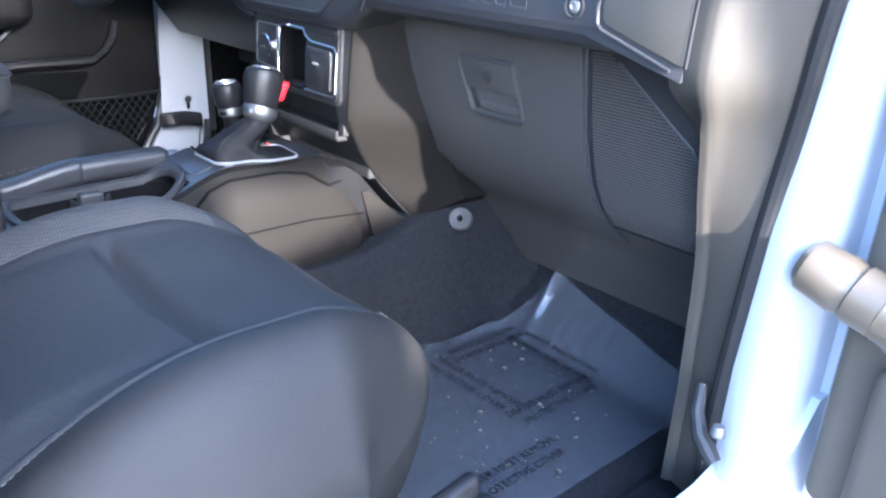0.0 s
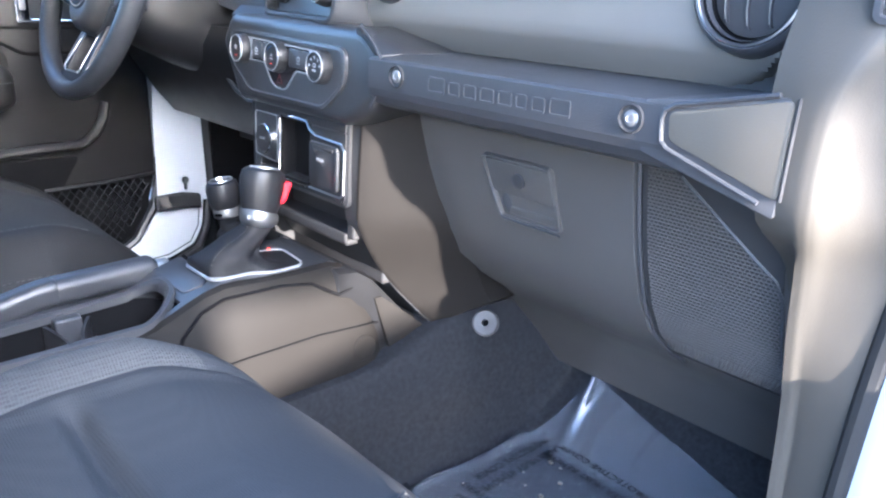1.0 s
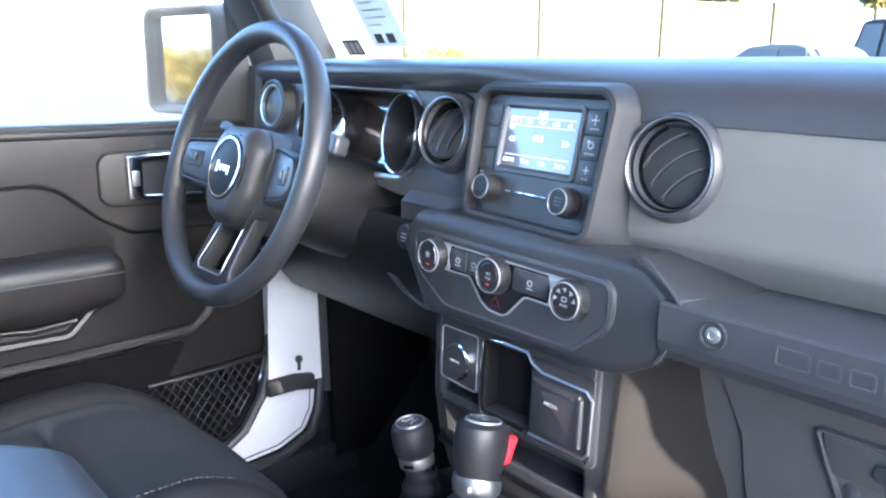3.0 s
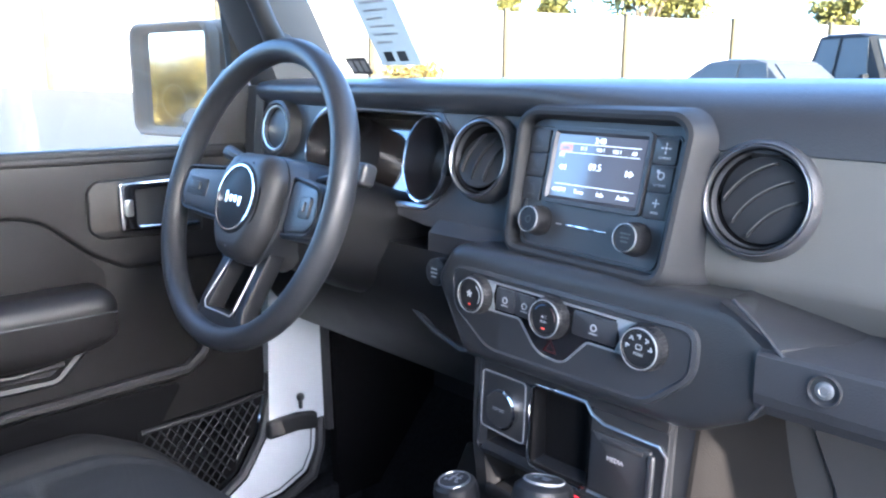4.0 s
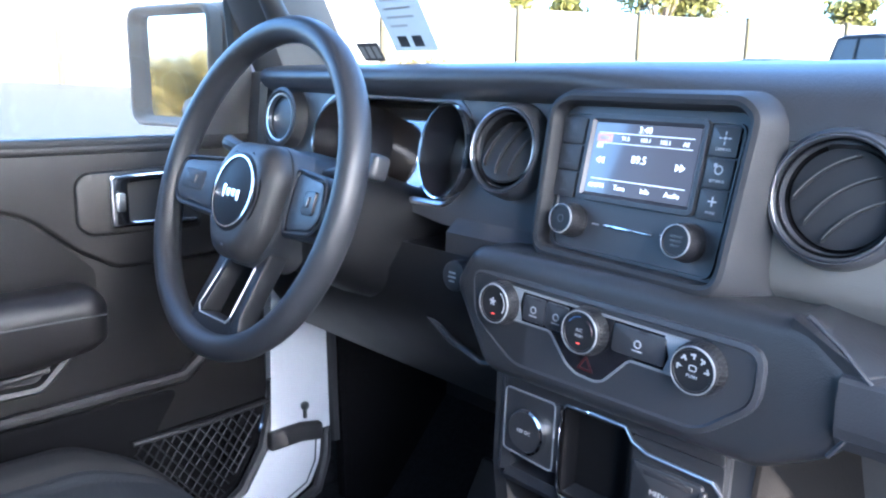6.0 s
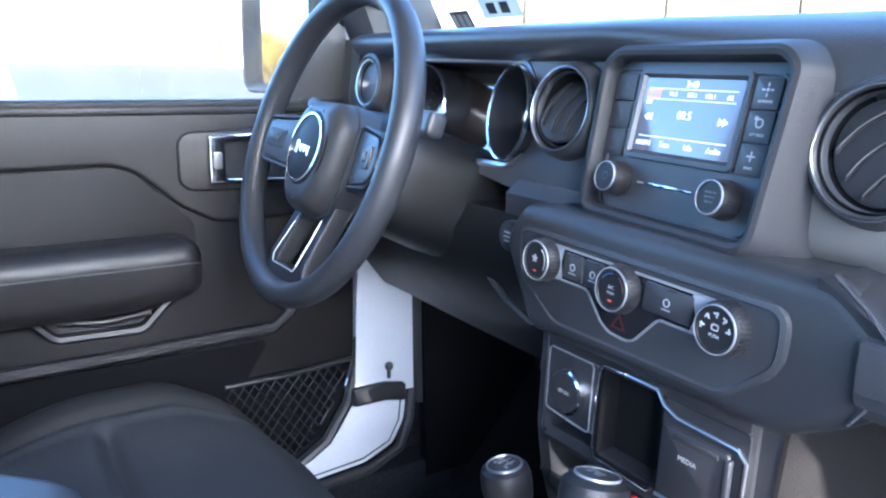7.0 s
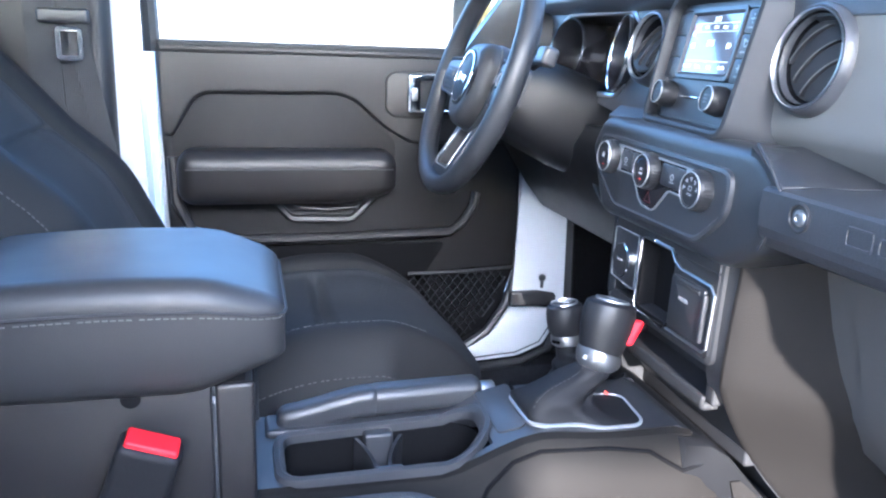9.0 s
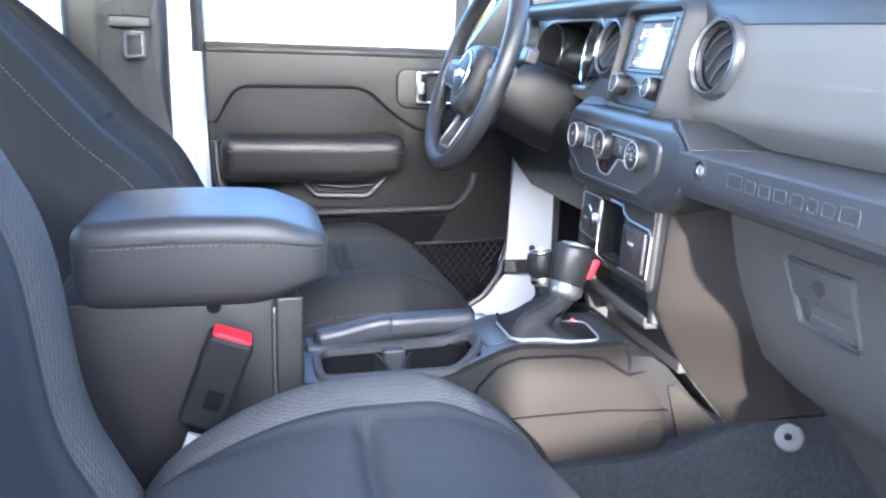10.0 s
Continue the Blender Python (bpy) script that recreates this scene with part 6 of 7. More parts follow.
    part("base_frame", moved(rbox(0.42, 0.36, 0.10, 0.02, 2), Matrix.Translation(at) @ Matrix.Translation((0, -0.03, 0.06))), BLACK, s)
    for sx in (-0.19, 0.19):
        part("seat_rail", moved(rbox(0.035, 0.46, 0.03, 0.005, 1), Matrix.Translation(at) @ Matrix.Translation((sx, -0.02, 0.014))), BLACK, s)
    return s


seat((0.382, -0.355, 0.522), "dark cloth passenger seat with grey mesh bolster and stitching", -1)
seat((-0.392, -0.302, 0.522), "dark cloth driver's seat beside the handbrake", 1)
# seat adjusters at the foot of the passenger cushion
adj = thing("seat_lever", (0.655, -0.30, 0.66), "pale plastic seat adjusting lever at the cushion side", "lever")
part("handle", warped(rbox(0.018, 0.14, 0.026, 0.008, 2), lambda x, y, z: (x + 0.652, y - 0.245, z + 0.690 + 0.15 * y)), DOOR, adj)

# ---- belts and buckle ----
buckle = thing("seat_belt_buckle", (0.135, -0.50, 0.80), "black seat belt buckle with red release button", "seat belt buckle")
BM = Matrix.Translation((0.132, -0.503, 0.845)) @ Matrix.Rotation(radians(-20), 4, "X") @ Matrix.Rotation(radians(8), 4, "Y")
part("body", moved(rbox(0.032, 0.052, 0.122, 0.007, 3), BM @ Matrix.Translation((0, 0, -0.002))), BOOT, buckle)
part("release_button", moved(rbox(0.024, 0.044, 0.014, 0.003, 2), BM @ Matrix.Translation((0, 0, 0.056))), RED, buckle, "red release button")
part("back_mark", moved(rbox(0.002, 0.020, 0.026, 0.0008, 1), BM @ Matrix.Translation((0.0155, 0.004, -0.02))), VOID, buckle)
part("strap", moved(rbox(0.006, 0.026, 0.09, 0.002, 1), BM @ Matrix.Translation((0, 0.004, -0.125))), LETTER, buckle, "pale stiff strap")
belt = thing("seat_belt", (-0.62, -0.66, 0.60), "grey webbing seat belt hanging on the centre pillar", "seat belt")
part("webbing", joined(slab(lambda u, v: (-0.615 + 0.006 * math.sin(v * 6), -0.690 + 0.046 * u + 0.012 * v, 0.60 + 1.05 * v), 3, 24, 0.0015, (1, 0, 0)), slab(lambda u, v: (-0.608 + 0.008 * math.sin(v * 4), -0.702 + 0.046 * u - 0.03 * v, 0.62 + 0.66 * v), 3, 20, 0.0015, (1, 0, 0))), BELT, belt, "grey woven webbing")
part("tongue", moved(frame_sweep(rect(-0.016, 0.016, -0.024, 0.020, 0.005), [(0.004, 0), (0.004, 0.003), (-0.004, 0.003), (-0.004, 0)]), Matrix.Translation((-0.600, -0.665, 1.212)) @ Matrix.Rotation(radians(90), 4, "Y") @ Matrix.Rotation(radians(90), 4, "Z")), CHROME, belt, "chrome belt tongue")
part("webbing", slab(lambda u, v: (-0.604 - 0.012 * v, -0.672 + 0.030 * u + 0.060 * v, 1.245 - 0.36 * v), 3, 12, 0.0015, (1, 0, 0)), BELT, belt)
part("tongue_grip", moved(rbox(0.016, 0.075, 0.022, 0.005, 2), Matrix.Translation((-0.602, -0.672, 1.252))), BLACK, belt)

# ---- driver's door ----
door = thing("driver_door", (-0.70, -0.2, 0.60), "closed driver's door with dark moulded trim, armrest and net pocket", "car door")
DX = -0.690


def door_pt(y, z, out_=0.0):
    return (DX + out_, y, z)


def D(outline, w0, w1, bevel=0.0, seg=2):
    """Prism on the door panel; outline of (y, z), w towards the cabin."""
    g = prism([(y, z) for y, z in outline], w0, w1, bevel, seg)
    return [(DX + v[2], v[0], v[1]) for v in g[0]], g[1]


edge = rounded_outline([(-0.552, 1.216), (-0.540, 0.84), (-0.50, 0.66), (-0.40, 0.612), (0.00, 0.612), (0.085, 0.68), (0.128, 0.80), (0.128, 1.20), (0.10, 1.216)], 0.02, 4)
# Lower trim darker than DOOR: shade low on the door is put into it.
part("panel", D(edge, -0.06, -0.012, 0.006), INSERT, door, "dark grained door trim")
upper = rounded_outline([(-0.548, 1.216), (-0.546, 1.06), (-0.528, 1.055), (-0.490, 1.120), (-0.470, 1.132), (-0.235, 1.134), (-0.205, 1.122), (-0.148, 1.072), (-0.10, 1.045), (0.125, 1.045), (0.125, 1.205), (0.10, 1.216)], 0.010, 4)
part("upper_trim", D(upper, -0.020, 0.0, 0.0075, 4), DOOR, door, "upper door trim")
part("insert_panel", D(rounded_outline([(-0.530, 1.052), (-0.492, 1.117), (-0.471, 1.129), (-0.237, 1.131), (-0.208, 1.120), (-0.150, 1.070), (-0.128, 1.046), (-0.128, 1.0), (-0.530, 1.0)], 0.008), -0.016, -0.0095, 0.001), INSERT, door, "dark soft insert above the armrest")
part("lower_ledge", tube([door_pt(-0.530, 1.02, -0.004), door_pt(-0.526, 0.94, 0), door_pt(-0.502, 0.888, 0.004), door_pt(-0.45, 0.866, 0.006), door_pt(-0.22, 0.868, 0.006), door_pt(-0.02, 0.873, 0.006), door_pt(0.008, 0.893, 0.004), door_pt(0.028, 0.922, 0.0), door_pt(0.035, 0.95, -0.004)], 0.010, n=10), DOOR, door)
# Near-black sheet laid on as painted shade under the ledge.
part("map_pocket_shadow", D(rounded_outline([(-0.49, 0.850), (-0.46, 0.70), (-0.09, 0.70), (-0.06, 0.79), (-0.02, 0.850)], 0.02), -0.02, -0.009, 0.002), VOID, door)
arm = part("armrest", warped(rbox(0.085, 0.384, 0.098, 0.030, 5, (3, 20, 4)), lambda x, y, z: (DX + 0.030 + x * (1 if x < 0 else 1 - 0.2 * smooth_step(0.03, -0.05, z)), y - 0.328, z + 0.990 + 0.014 * smooth_step(0.08, 0.19, y) * smooth_step(0.0, -0.05, z))), DOOR, door, "padded armrest")
part("armrest_seam", tube([(DX + 0.0735, -0.505 + 0.36 * i / 20, 1.007) for i in range(21)], 0.0014, n=6), BLACK, arm)
pull = rounded_outline([(-0.365, 0.946), (-0.325, 0.902), (-0.210, 0.900), (-0.160, 0.950)], 0.010, 4)
p = part("pull_cup", D(pull, -0.012, -0.004), PIT, door, "recessed pull cup")
g = frame_sweep(pull, [(0.004, -0.01), (0.004, 0.004), (0.0, 0.008), (-0.006, 0.006), (-0.010, -0.008)])
part("pull_rim", ([(DX + v[2], v[0], v[1]) for v in g[0]], g[1]), DOOR, p)
part("pull_bar", tube([door_pt(-0.32, 0.928, 0.004), door_pt(-0.265, 0.922, 0.008), door_pt(-0.20, 0.926, 0.004)], 0.005, n=8), DOOR, p)
esc = part("handle_bezel", D(rounded_outline([(-0.150, 1.165), (-0.138, 1.178), (0.02, 1.182), (0.02, 1.090), (-0.135, 1.094), (-0.150, 1.108)], 0.008), -0.004, 0.006, 0.004, 3), DOOR, door)
part("handle_cup", D(rect(-0.104, 0.012, 1.104, 1.172, 0.006), 0.004, 0.0065), PIT, esc)
part("door_handle", D(rounded_outline([(-0.110, 1.104), (-0.110, 1.174), (0.010, 1.177), (0.010, 1.168), (-0.086, 1.163), (-0.086, 1.112), (0.010, 1.109), (0.010, 1.101)], 0.004, 3), 0.004, 0.018, 0.003, 3), CHROME, esc, "chrome inner door handle")
part("lock_slider", D(rect(-0.103, -0.092, 1.126, 1.150, 0.003), 0.017, 0.022, 0.001), SATIN, esc)
part("window_seal", box(DX - 0.030, DX + 0.002, -0.545, 0.10, 1.210, 1.222, 0.004), RUBBER, door)
part("belt_trim", D([(-0.545, 1.20), (0.10, 1.20), (0.10, 1.215), (-0.545, 1.215)], -0.02, 0.003, 0.007, 4), DOOR, door)
frame_pts = [(-0.556, 1.20), (-0.566, 1.70), (-0.50, 1.75), (0.02, 1.75), (0.075, 1.66), (0.115, 1.20)]
part("window_frame", tube([(DX - 0.022, y, z) for y, z in frame_pts], 0.015, n=8), DOOR, door, "black window frame")
part("sail_panel", [( [(DX - 0.03, 0.0, 1.22), (DX - 0.03, 0.13, 1.22), (DX - 0.03, 0.108, 1.33), (DX - 0.03, 0.085, 1.335), (DX - 0.0, 0.0, 1.22), (DX - 0.0, 0.13, 1.22), (DX - 0.0, 0.108, 1.33), (DX - 0.0, 0.085, 1.335)]), [(0, 1, 2, 3), (4, 5, 6, 7), (0, 1, 5, 4), (1, 2, 6, 5), (2, 3, 7, 6), (3, 0, 4, 7)]], DASH, door, "mirror corner panel")
g = part("window_glass", box(DX - 0.024, DX - 0.020, -0.54, 0.09, 1.20, 1.75, 0.001, 1), GLASS, door)
g.visible_shadow = False
part("outer_skin", box(-0.775, -0.745, -0.56, 0.12, 0.55, 1.21, 0.01), WHITE, door, "white outer skin")
# net pocket
netl = []
corner = [(-0.10, 0.788), (0.122, 0.796), (0.100, 0.72), (0.06, 0.665), (0.01, 0.640), (-0.10, 0.640)]
# Backing coloured near-black in place of the shade behind the net.
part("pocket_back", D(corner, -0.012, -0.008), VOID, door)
def inside(y, z):
    return z < 0.79 and z > 0.642 and y > -0.10 and z > 0.640 + max(0.0, (y - 0.01)) * 1.1 + max(0.0, y - 0.08) * 1.5
for k in range(-26, 40):
    for sgn in (-1, 1):
        run = []
        for i in range(40):
            z = 0.64 + 0.152 * i / 39
            y = k * 0.018 + sgn * (z - 0.64) * 0.75
            if inside(y, z):
                run.append((DX + 0.006 + 0.004 * math.sin(y * 60), y, z))
        if len(run) > 2:
            netl.append(tube([run[0], run[len(run) // 2], run[-1]], 0.0016, n=4))
net = part("storage_net", joined(*netl), KNOB, door, "black elastic net")
net["kind"] = "stuff"
part("net_band", tube([(DX + 0.008, -0.10, 0.790), (DX + 0.012, 0.01, 0.792), (DX + 0.006, 0.122, 0.797)], 0.004, n=6), KNOB, door)
part("door_edge", tube([(DX + 0.004, 0.126, 0.83), (DX + 0.006, 0.124, 0.79), (DX + 0.008, 0.105, 0.72), (DX + 0.008, 0.066, 0.660), (DX + 0.008, 0.01, 0.625), (DX + 0.008, -0.2, 0.615)], 0.009, n=8), BLACK, door)
# check strap between pillar and door
strap = thing("door_strap", (-0.67, 0.16, 0.73), "black door check strap with ball stud", "door strap")
part("stud", joined(tube([(-0.668, 0.176, 0.755), (-0.668, 0.176, 0.772)], 0.0035, n=8), moved(lathe([(0.0, 0.008), (0.006, 0.005), (0.0075, 0.0), (0.006, -0.005), (0, -0.008)], 14), Matrix.Translation((-0.668, 0.176, 0.776)))), BLACK, strap)
part("webbing", warped(rbox(0.016, 0.10, 0.032, 0.006, 2, (1, 8, 1)), lambda x, y, z: (x - 0.664, y + 0.155, z + 0.735 - 0.2 * max(0, y - 0.01))), RUBBER, strap)
stk = thing("door_striker", (-0.655, -0.57, 0.90), "small black door latch on the white pillar", "door latch")
part("latch", moved(rbox(0.022, 0.016, 0.045, 0.004, 2), Matrix.Translation((-0.653, -0.562, 0.895))), BLACK, stk)

# ---- wing mirror ----
mirror = thing("wing_mirror", (-0.93, 0.08, 1.22), "dark wing mirror with raindrops on the glass", "wing mirror")
MM = Matrix.Translation((-0.915, 0.140, 1.318)) @ Matrix.Rotation(radians(12), 4, "Z")
part("housing", moved(warped(rbox(0.215, 0.10, 0.205, 0.035, 4, (3, 2, 3)), lambda x, y, z: (x * (1 + 0.06 * z / 0.1) + 0.010, y if y < 0 else y * (1 - 0.3 * (abs(z) / 0.1) ** 2), z)), MM), HOUSING, mirror)
gl = frame_sweep(rect(-0.088, 0.108, -0.088, 0.088, 0.02), [(0.009, 0.0), (0.009, 0.022), (0.005, 0.026), (0.001, 0.024), (-0.007, 0.006), (-0.009, 0.0)])
part("bezel", moved(gl, MM @ Matrix(((1, 0, 0, 0), (0, 0, -1, -0.046), (0, 1, 0, 0), (0, 0, 0, 1)))), HOUSING, mirror)
part("mirror_glass", moved(prism(rect(-0.086, 0.106, -0.086, 0.086, 0.018), 0.0, 0.004), MM @ Matrix(((1, 0, 0, 0), (0, 0, -1, -0.048), (0, 1, 0, 0), (0, 0, 0, 1)))), MIRROR, mirror, "mirror glass")
part("arm", tube([(-0.86, 0.10, 1.25), (-0.78, 0.11, 1.24), (-0.71, 0.10, 1.25)], 0.022, n=10), HOUSING, mirror)

# ---- open passenger door ----
pdoor = thing("passenger_door", (0.80, 0.18, 0.55), "open passenger door, sunlit, with beige-grey hinge arm", "car door")
PM = Matrix.Translation((0.805, 0.185, 0)) @ Matrix.Rotation(radians(-6), 4, "Z")
part("panel", moved(box(0.0, 0.95, 0.0, 0.05, 0.60, 1.21, 0.02, 3), PM), PANEL, pdoor, "sunlit inner door panel")
part("panel_relief", moved(box(0.05, 0.9, -0.025, 0.005, 0.62, 0.80, 0.02, 3), PM), PANEL, pdoor)
part("armrest", moved(box(0.16, 0.62, -0.06, 0.01, 0.93, 1.03, 0.03, 4), PM), LEATHER, pdoor)
part("outer_skin", moved(box(-0.02, 0.97, 0.052, 0.085, 0.55, 1.21, 0.012), PM), WHITE, pdoor, "white outer skin")
part("window_frame", moved(tube([(0.02, 0.03, 1.2), (0.10, 0.03, 1.68), (0.16, 0.03, 1.75), (0.90, 0.03, 1.75), (0.94, 0.03, 1.70), (0.93, 0.03, 1.2)], 0.020, n=8), PM), BLACK, pdoor)
g = part("window_glass", moved(box(0.03, 0.93, 0.028, 0.032, 1.20, 1.75, 0.001, 1), PM), GLASS, pdoor)
g.visible_shadow = False
hinge = part("hinge", joined(moved(lathe([(0.0, 0.042), (0.020, 0.042), (0.027, 0.035), (0.029, 0.0), (0.026, -0.010), (0.029, -0.012), (0.029, -0.04), (0, -0.04)], 28), Matrix.Translation((0.816, 0.125, 0.880)) @ Matrix.Rotation(radians(-75), 4, "Y")), tube([(0.825, 0.125, 0.880), (0.855, 0.135, 0.866), (0.90, 0.16, 0.833)], [0.024, 0.029, 0.034], n=14)), TAN, pdoor, "beige-grey hinge arm")
part("hinge_pin", moved(lathe([(0, 0.03), (0.016, 0.028), (0.019, 0.02), (0.019, -0.03), (0, -0.03)], 20), Matrix.Translation((0.873, 0.13, 0.850)) @ Matrix.Rotation(radians(-75), 4, "Y")), TAN, pdoor)
strap2 = thing("door_strap", (0.72, 0.10, 0.66), "black door check strap with bolt on the white sill", "door strap")
part("bracket", tube([(0.700, 0.128, 0.715), (0.708, 0.112, 0.690), (0.720, 0.104, 0.670), (0.735, 0.100, 0.658), (0.745, 0.098, 0.650)], [0.006, 0.008, 0.009, 0.010, 0.008], n=10), RUBBER, strap2)
part("bolt", moved(lathe([(0, 0.006), (0.006, 0.005), (0.008, 0.0), (0.008, -0.006), (0, -0.006)], 14), Matrix.Translation((0.742, 0.098, 0.690))), STEEL, strap2)

# ---- floor cover and floor details ----
mat_ = thing("floor_mat", (0.40, 0.0, 0.522), "black floor mat in the passenger footwell", "floor mat")
def on_floor(x, y, h):
    return (x, y, max(floor_z(x, y), 0.52) + h)
part("mat", slab(lambda u, v: on_floor(0.215 + 0.42 * u, -0.20 + 0.54 * v, 0.012 + 0.002 * math.sin(u * 90)), 30, 30, 0.01), CARPET, mat_)
film = thing("floor_film", (0.40, 0.0, 0.54), "clear printed plastic cover film, creased, on the floor mat", "plastic film")
def film_pt(u, v):
    x = 0.222 + 0.370 * u
    top = 0.245 + (x - 0.207) * 1.80 if x < 0.285 else 0.387 - (x - 0.285) * 0.16
    y = -0.22 + (top + 0.22) * v
    w = 0.0022 * noise.noise(Vector((x * 14, y * 14, 1.0))) + 0.0014 * noise.noise(Vector((x * 45, y * 30, 4.0)))
    lift = 0.026 * math.exp(-((x - 0.290) / 0.010) ** 2) * smooth_step(0.27, 0.385, y) + 0.014 * math.exp(-((x - 0.232) / 0.008) ** 2) * smooth_step(0.16, 0.28, y) + 0.012 * math.exp(-((x - 0.225) / 0.004) ** 2) * smooth_step(0.05, 0.12, y) * smooth_step(0.20, 0.13, y)
    return on_floor(x, y, 0.0165 + w + lift)


part("sheet", sheet(film_pt, 110, 90), FILM, film, "creased clear film")


def film_text(body, x, y, turn, size):
    z = max(floor_z(x, y), 0.52) + 0.0230
    slope = math.atan(1.12) if y > 0.33 else 0.0
    writing(body, size, Matrix.Translation((x, y, z)) @ Matrix.Rotation(slope, 4, "X") @ Matrix.Rotation(radians(turn), 4, "Z"), INK, film, depth=0.0001)


for x, y, t in ((0.275, 0.235, -90), (0.370, 0.292, 178), (0.455, 0.195, 90), (0.350, 0.125, 2), (0.285, -0.06, -90), (0.530, 0.03, 90)):
    c = Matrix.Rotation(radians(t), 3, "Z") @ Vector((0, 0.0125, 0))
    film_text("DEALER MUST REMOVE", x + c.x, y + c.y, t, 0.0170)
    film_text("PROTECTIVE COVER", x - c.x, y - c.y, t, 0.0170)
random.seed(5)
grit = []
for i in range(90):
    x, y = random.uniform(0.23, 0.58), random.uniform(-0.15, 0.28)
    r = random.choice((0.0006, 0.0009, 0.0012, 0.0016, 0.0032))
    grit.append(moved(rbox(2 * r, 1.4 * r, r, 0.3 * r, 1), Matrix.Translation((x, y, 0.5400)) @ Matrix.Rotation(random.uniform(0, 3), 4, "Z")))
single("leaf_litter", joined(*grit), PANEL, "pale dust and leaf crumbs on the floor film", "litter", kind="stuff")
washer = single("carpet_washer", moved(lathe([(0.0045, 0.0), (0.0055, 0.003), (0.017, 0.004), (0.0195, 0.002), (0.0195, -0.006), (0.0045, -0.006), (0.0045, 0.0)], 32), Matrix.Translation((0.190, 0.236, 0.733)) @ Matrix.Rotation(radians(35), 4, "Z") @ Matrix.Rotation(radians(62), 4, "X")), SKIN, "round grey plastic carpet washer", "washer")

# ---- stickers on the windscreen ----
def on_glass(x, z):
    return (x, 0.285 - (z - 1.320) * 0.60, z)
st1 = thing("windscreen_sticker", on_glass(-0.52, 1.34), "pale printed window sheet on the windscreen", "sticker")
def tag_pt(u, v, off=0.0):
    q = on_glass(-0.546 + 0.092 * u - 0.004 * v, 1.343 + 0.16 * v)
    return (q[0], q[1] - 0.003 - off, q[2])
part("sheet", slab(lambda u, v: tag_pt(u, v), 4, 8, 0.0006, (0, -1, 0)), PAPER, st1)
part("sheet_head", slab(lambda u, v: tag_pt(u, 0.80 + 0.2 * v, 0.001), 4, 2, 0.0004, (0, -1, 0)), LETTER, st1, "grey printed head of the sheet")
for k in range(8):
    part("printed_row", slab(lambda u, v, k=k: tag_pt(0.14 + (0.62 if k % 3 else 0.40) * u, 0.20 + k * 0.07 + 0.018 * v, 0.001), 1, 1, 0.0004, (0, -1, 0)), LETTER, st1)
for k in range(2):
    part("printed_block", slab(lambda u, v, k=k: tag_pt(0.18 + 0.34 * k + 0.22 * u, 0.035 + 0.09 * v, 0.001), 1, 1, 0.0004, (0, -1, 0)), DASH, st1)
st2 = thing("windscreen_sticker", on_glass(-0.60, 1.34), "small dark printed sticker low on the windscreen", "sticker")
part("sheet", slab(lambda u, v: on_glass(-0.634 + 0.052 * u - 0.004 * v, 1.330 + 0.026 * v), 3, 3, 0.001, (0, -1, 0)), DASH, st2)
for k in range(3):
    part("print", slab(lambda u, v, k=k: (lambda q: (q[0], q[1] - 0.002, q[2]))(on_glass(-0.630 + 0.016 * k + 0.011 * u - 0.003 * v, 1.334 + 0.017 * v)), 1, 1, 0.0005, (0, -1, 0)), LETTER, st2)

# ---- outside ----
def ground_z(x, y):
    """Level round the car, then a slow rise towards the fence."""
    return -0.08 + 1.28 * max(0.0, min(1.0, (-x - 1.5) / 14.5))


V, F = [], []
coords = sorted({round(s * v, 3) for s in (-1, 1) for v in (0, 0.5, 1, 1.5, 2, 2.5, 3, 4, 5, 6, 7, 8, 9, 10, 11, 12, 13, 14, 15, 16, 17, 18, 20, 25, 40, 80, 200, 600, 2000)})
for x in coords:
    for y in coords:
        V.append((x, y, ground_z(x, y)))
n = len(coords)
F = [(i * n + j, (i + 1) * n + j, (i + 1) * n + j + 1, i * n + j + 1) for i in range(n - 1) for j in range(n - 1)]
gr = part("ground", (V, F), ASPHALT, None)
tagged(gr, "pale sunlit concrete parking lot", "ground", kind="structure")

# Unseen board added to block the sun; its hatch shapes the lit patches.
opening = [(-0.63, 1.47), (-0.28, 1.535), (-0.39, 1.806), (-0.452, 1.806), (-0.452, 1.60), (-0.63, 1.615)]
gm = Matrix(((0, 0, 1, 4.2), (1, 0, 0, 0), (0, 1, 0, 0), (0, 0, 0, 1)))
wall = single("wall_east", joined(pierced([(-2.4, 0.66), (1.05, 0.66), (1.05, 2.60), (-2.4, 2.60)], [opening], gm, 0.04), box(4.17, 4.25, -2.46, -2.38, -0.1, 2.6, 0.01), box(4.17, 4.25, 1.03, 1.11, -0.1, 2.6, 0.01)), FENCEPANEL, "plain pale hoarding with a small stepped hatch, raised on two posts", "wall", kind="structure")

# fence: line 16.5 m away, running obliquely past the front of the car
AX = Vector((-math.sin(radians(66)), math.cos(radians(66)), 0))
ALONG = Vector((AX.y, -AX.x, 0))
FD, STEP = 16.8, 3.15
eye0 = Vector((0.383, -0.537, 0))
fence = thing("fence", tuple(eye0 + AX * FD + Vector((0, 0, 1.10))), "tall white panel fence with slim olive posts", "fence")
fm = Matrix(((ALONG.x, AX.x, 0, eye0.x + AX.x * FD), (ALONG.y, AX.y, 0, eye0.y + AX.y * FD), (0, 0, 1, 1.10), (0, 0, 0, 1)))
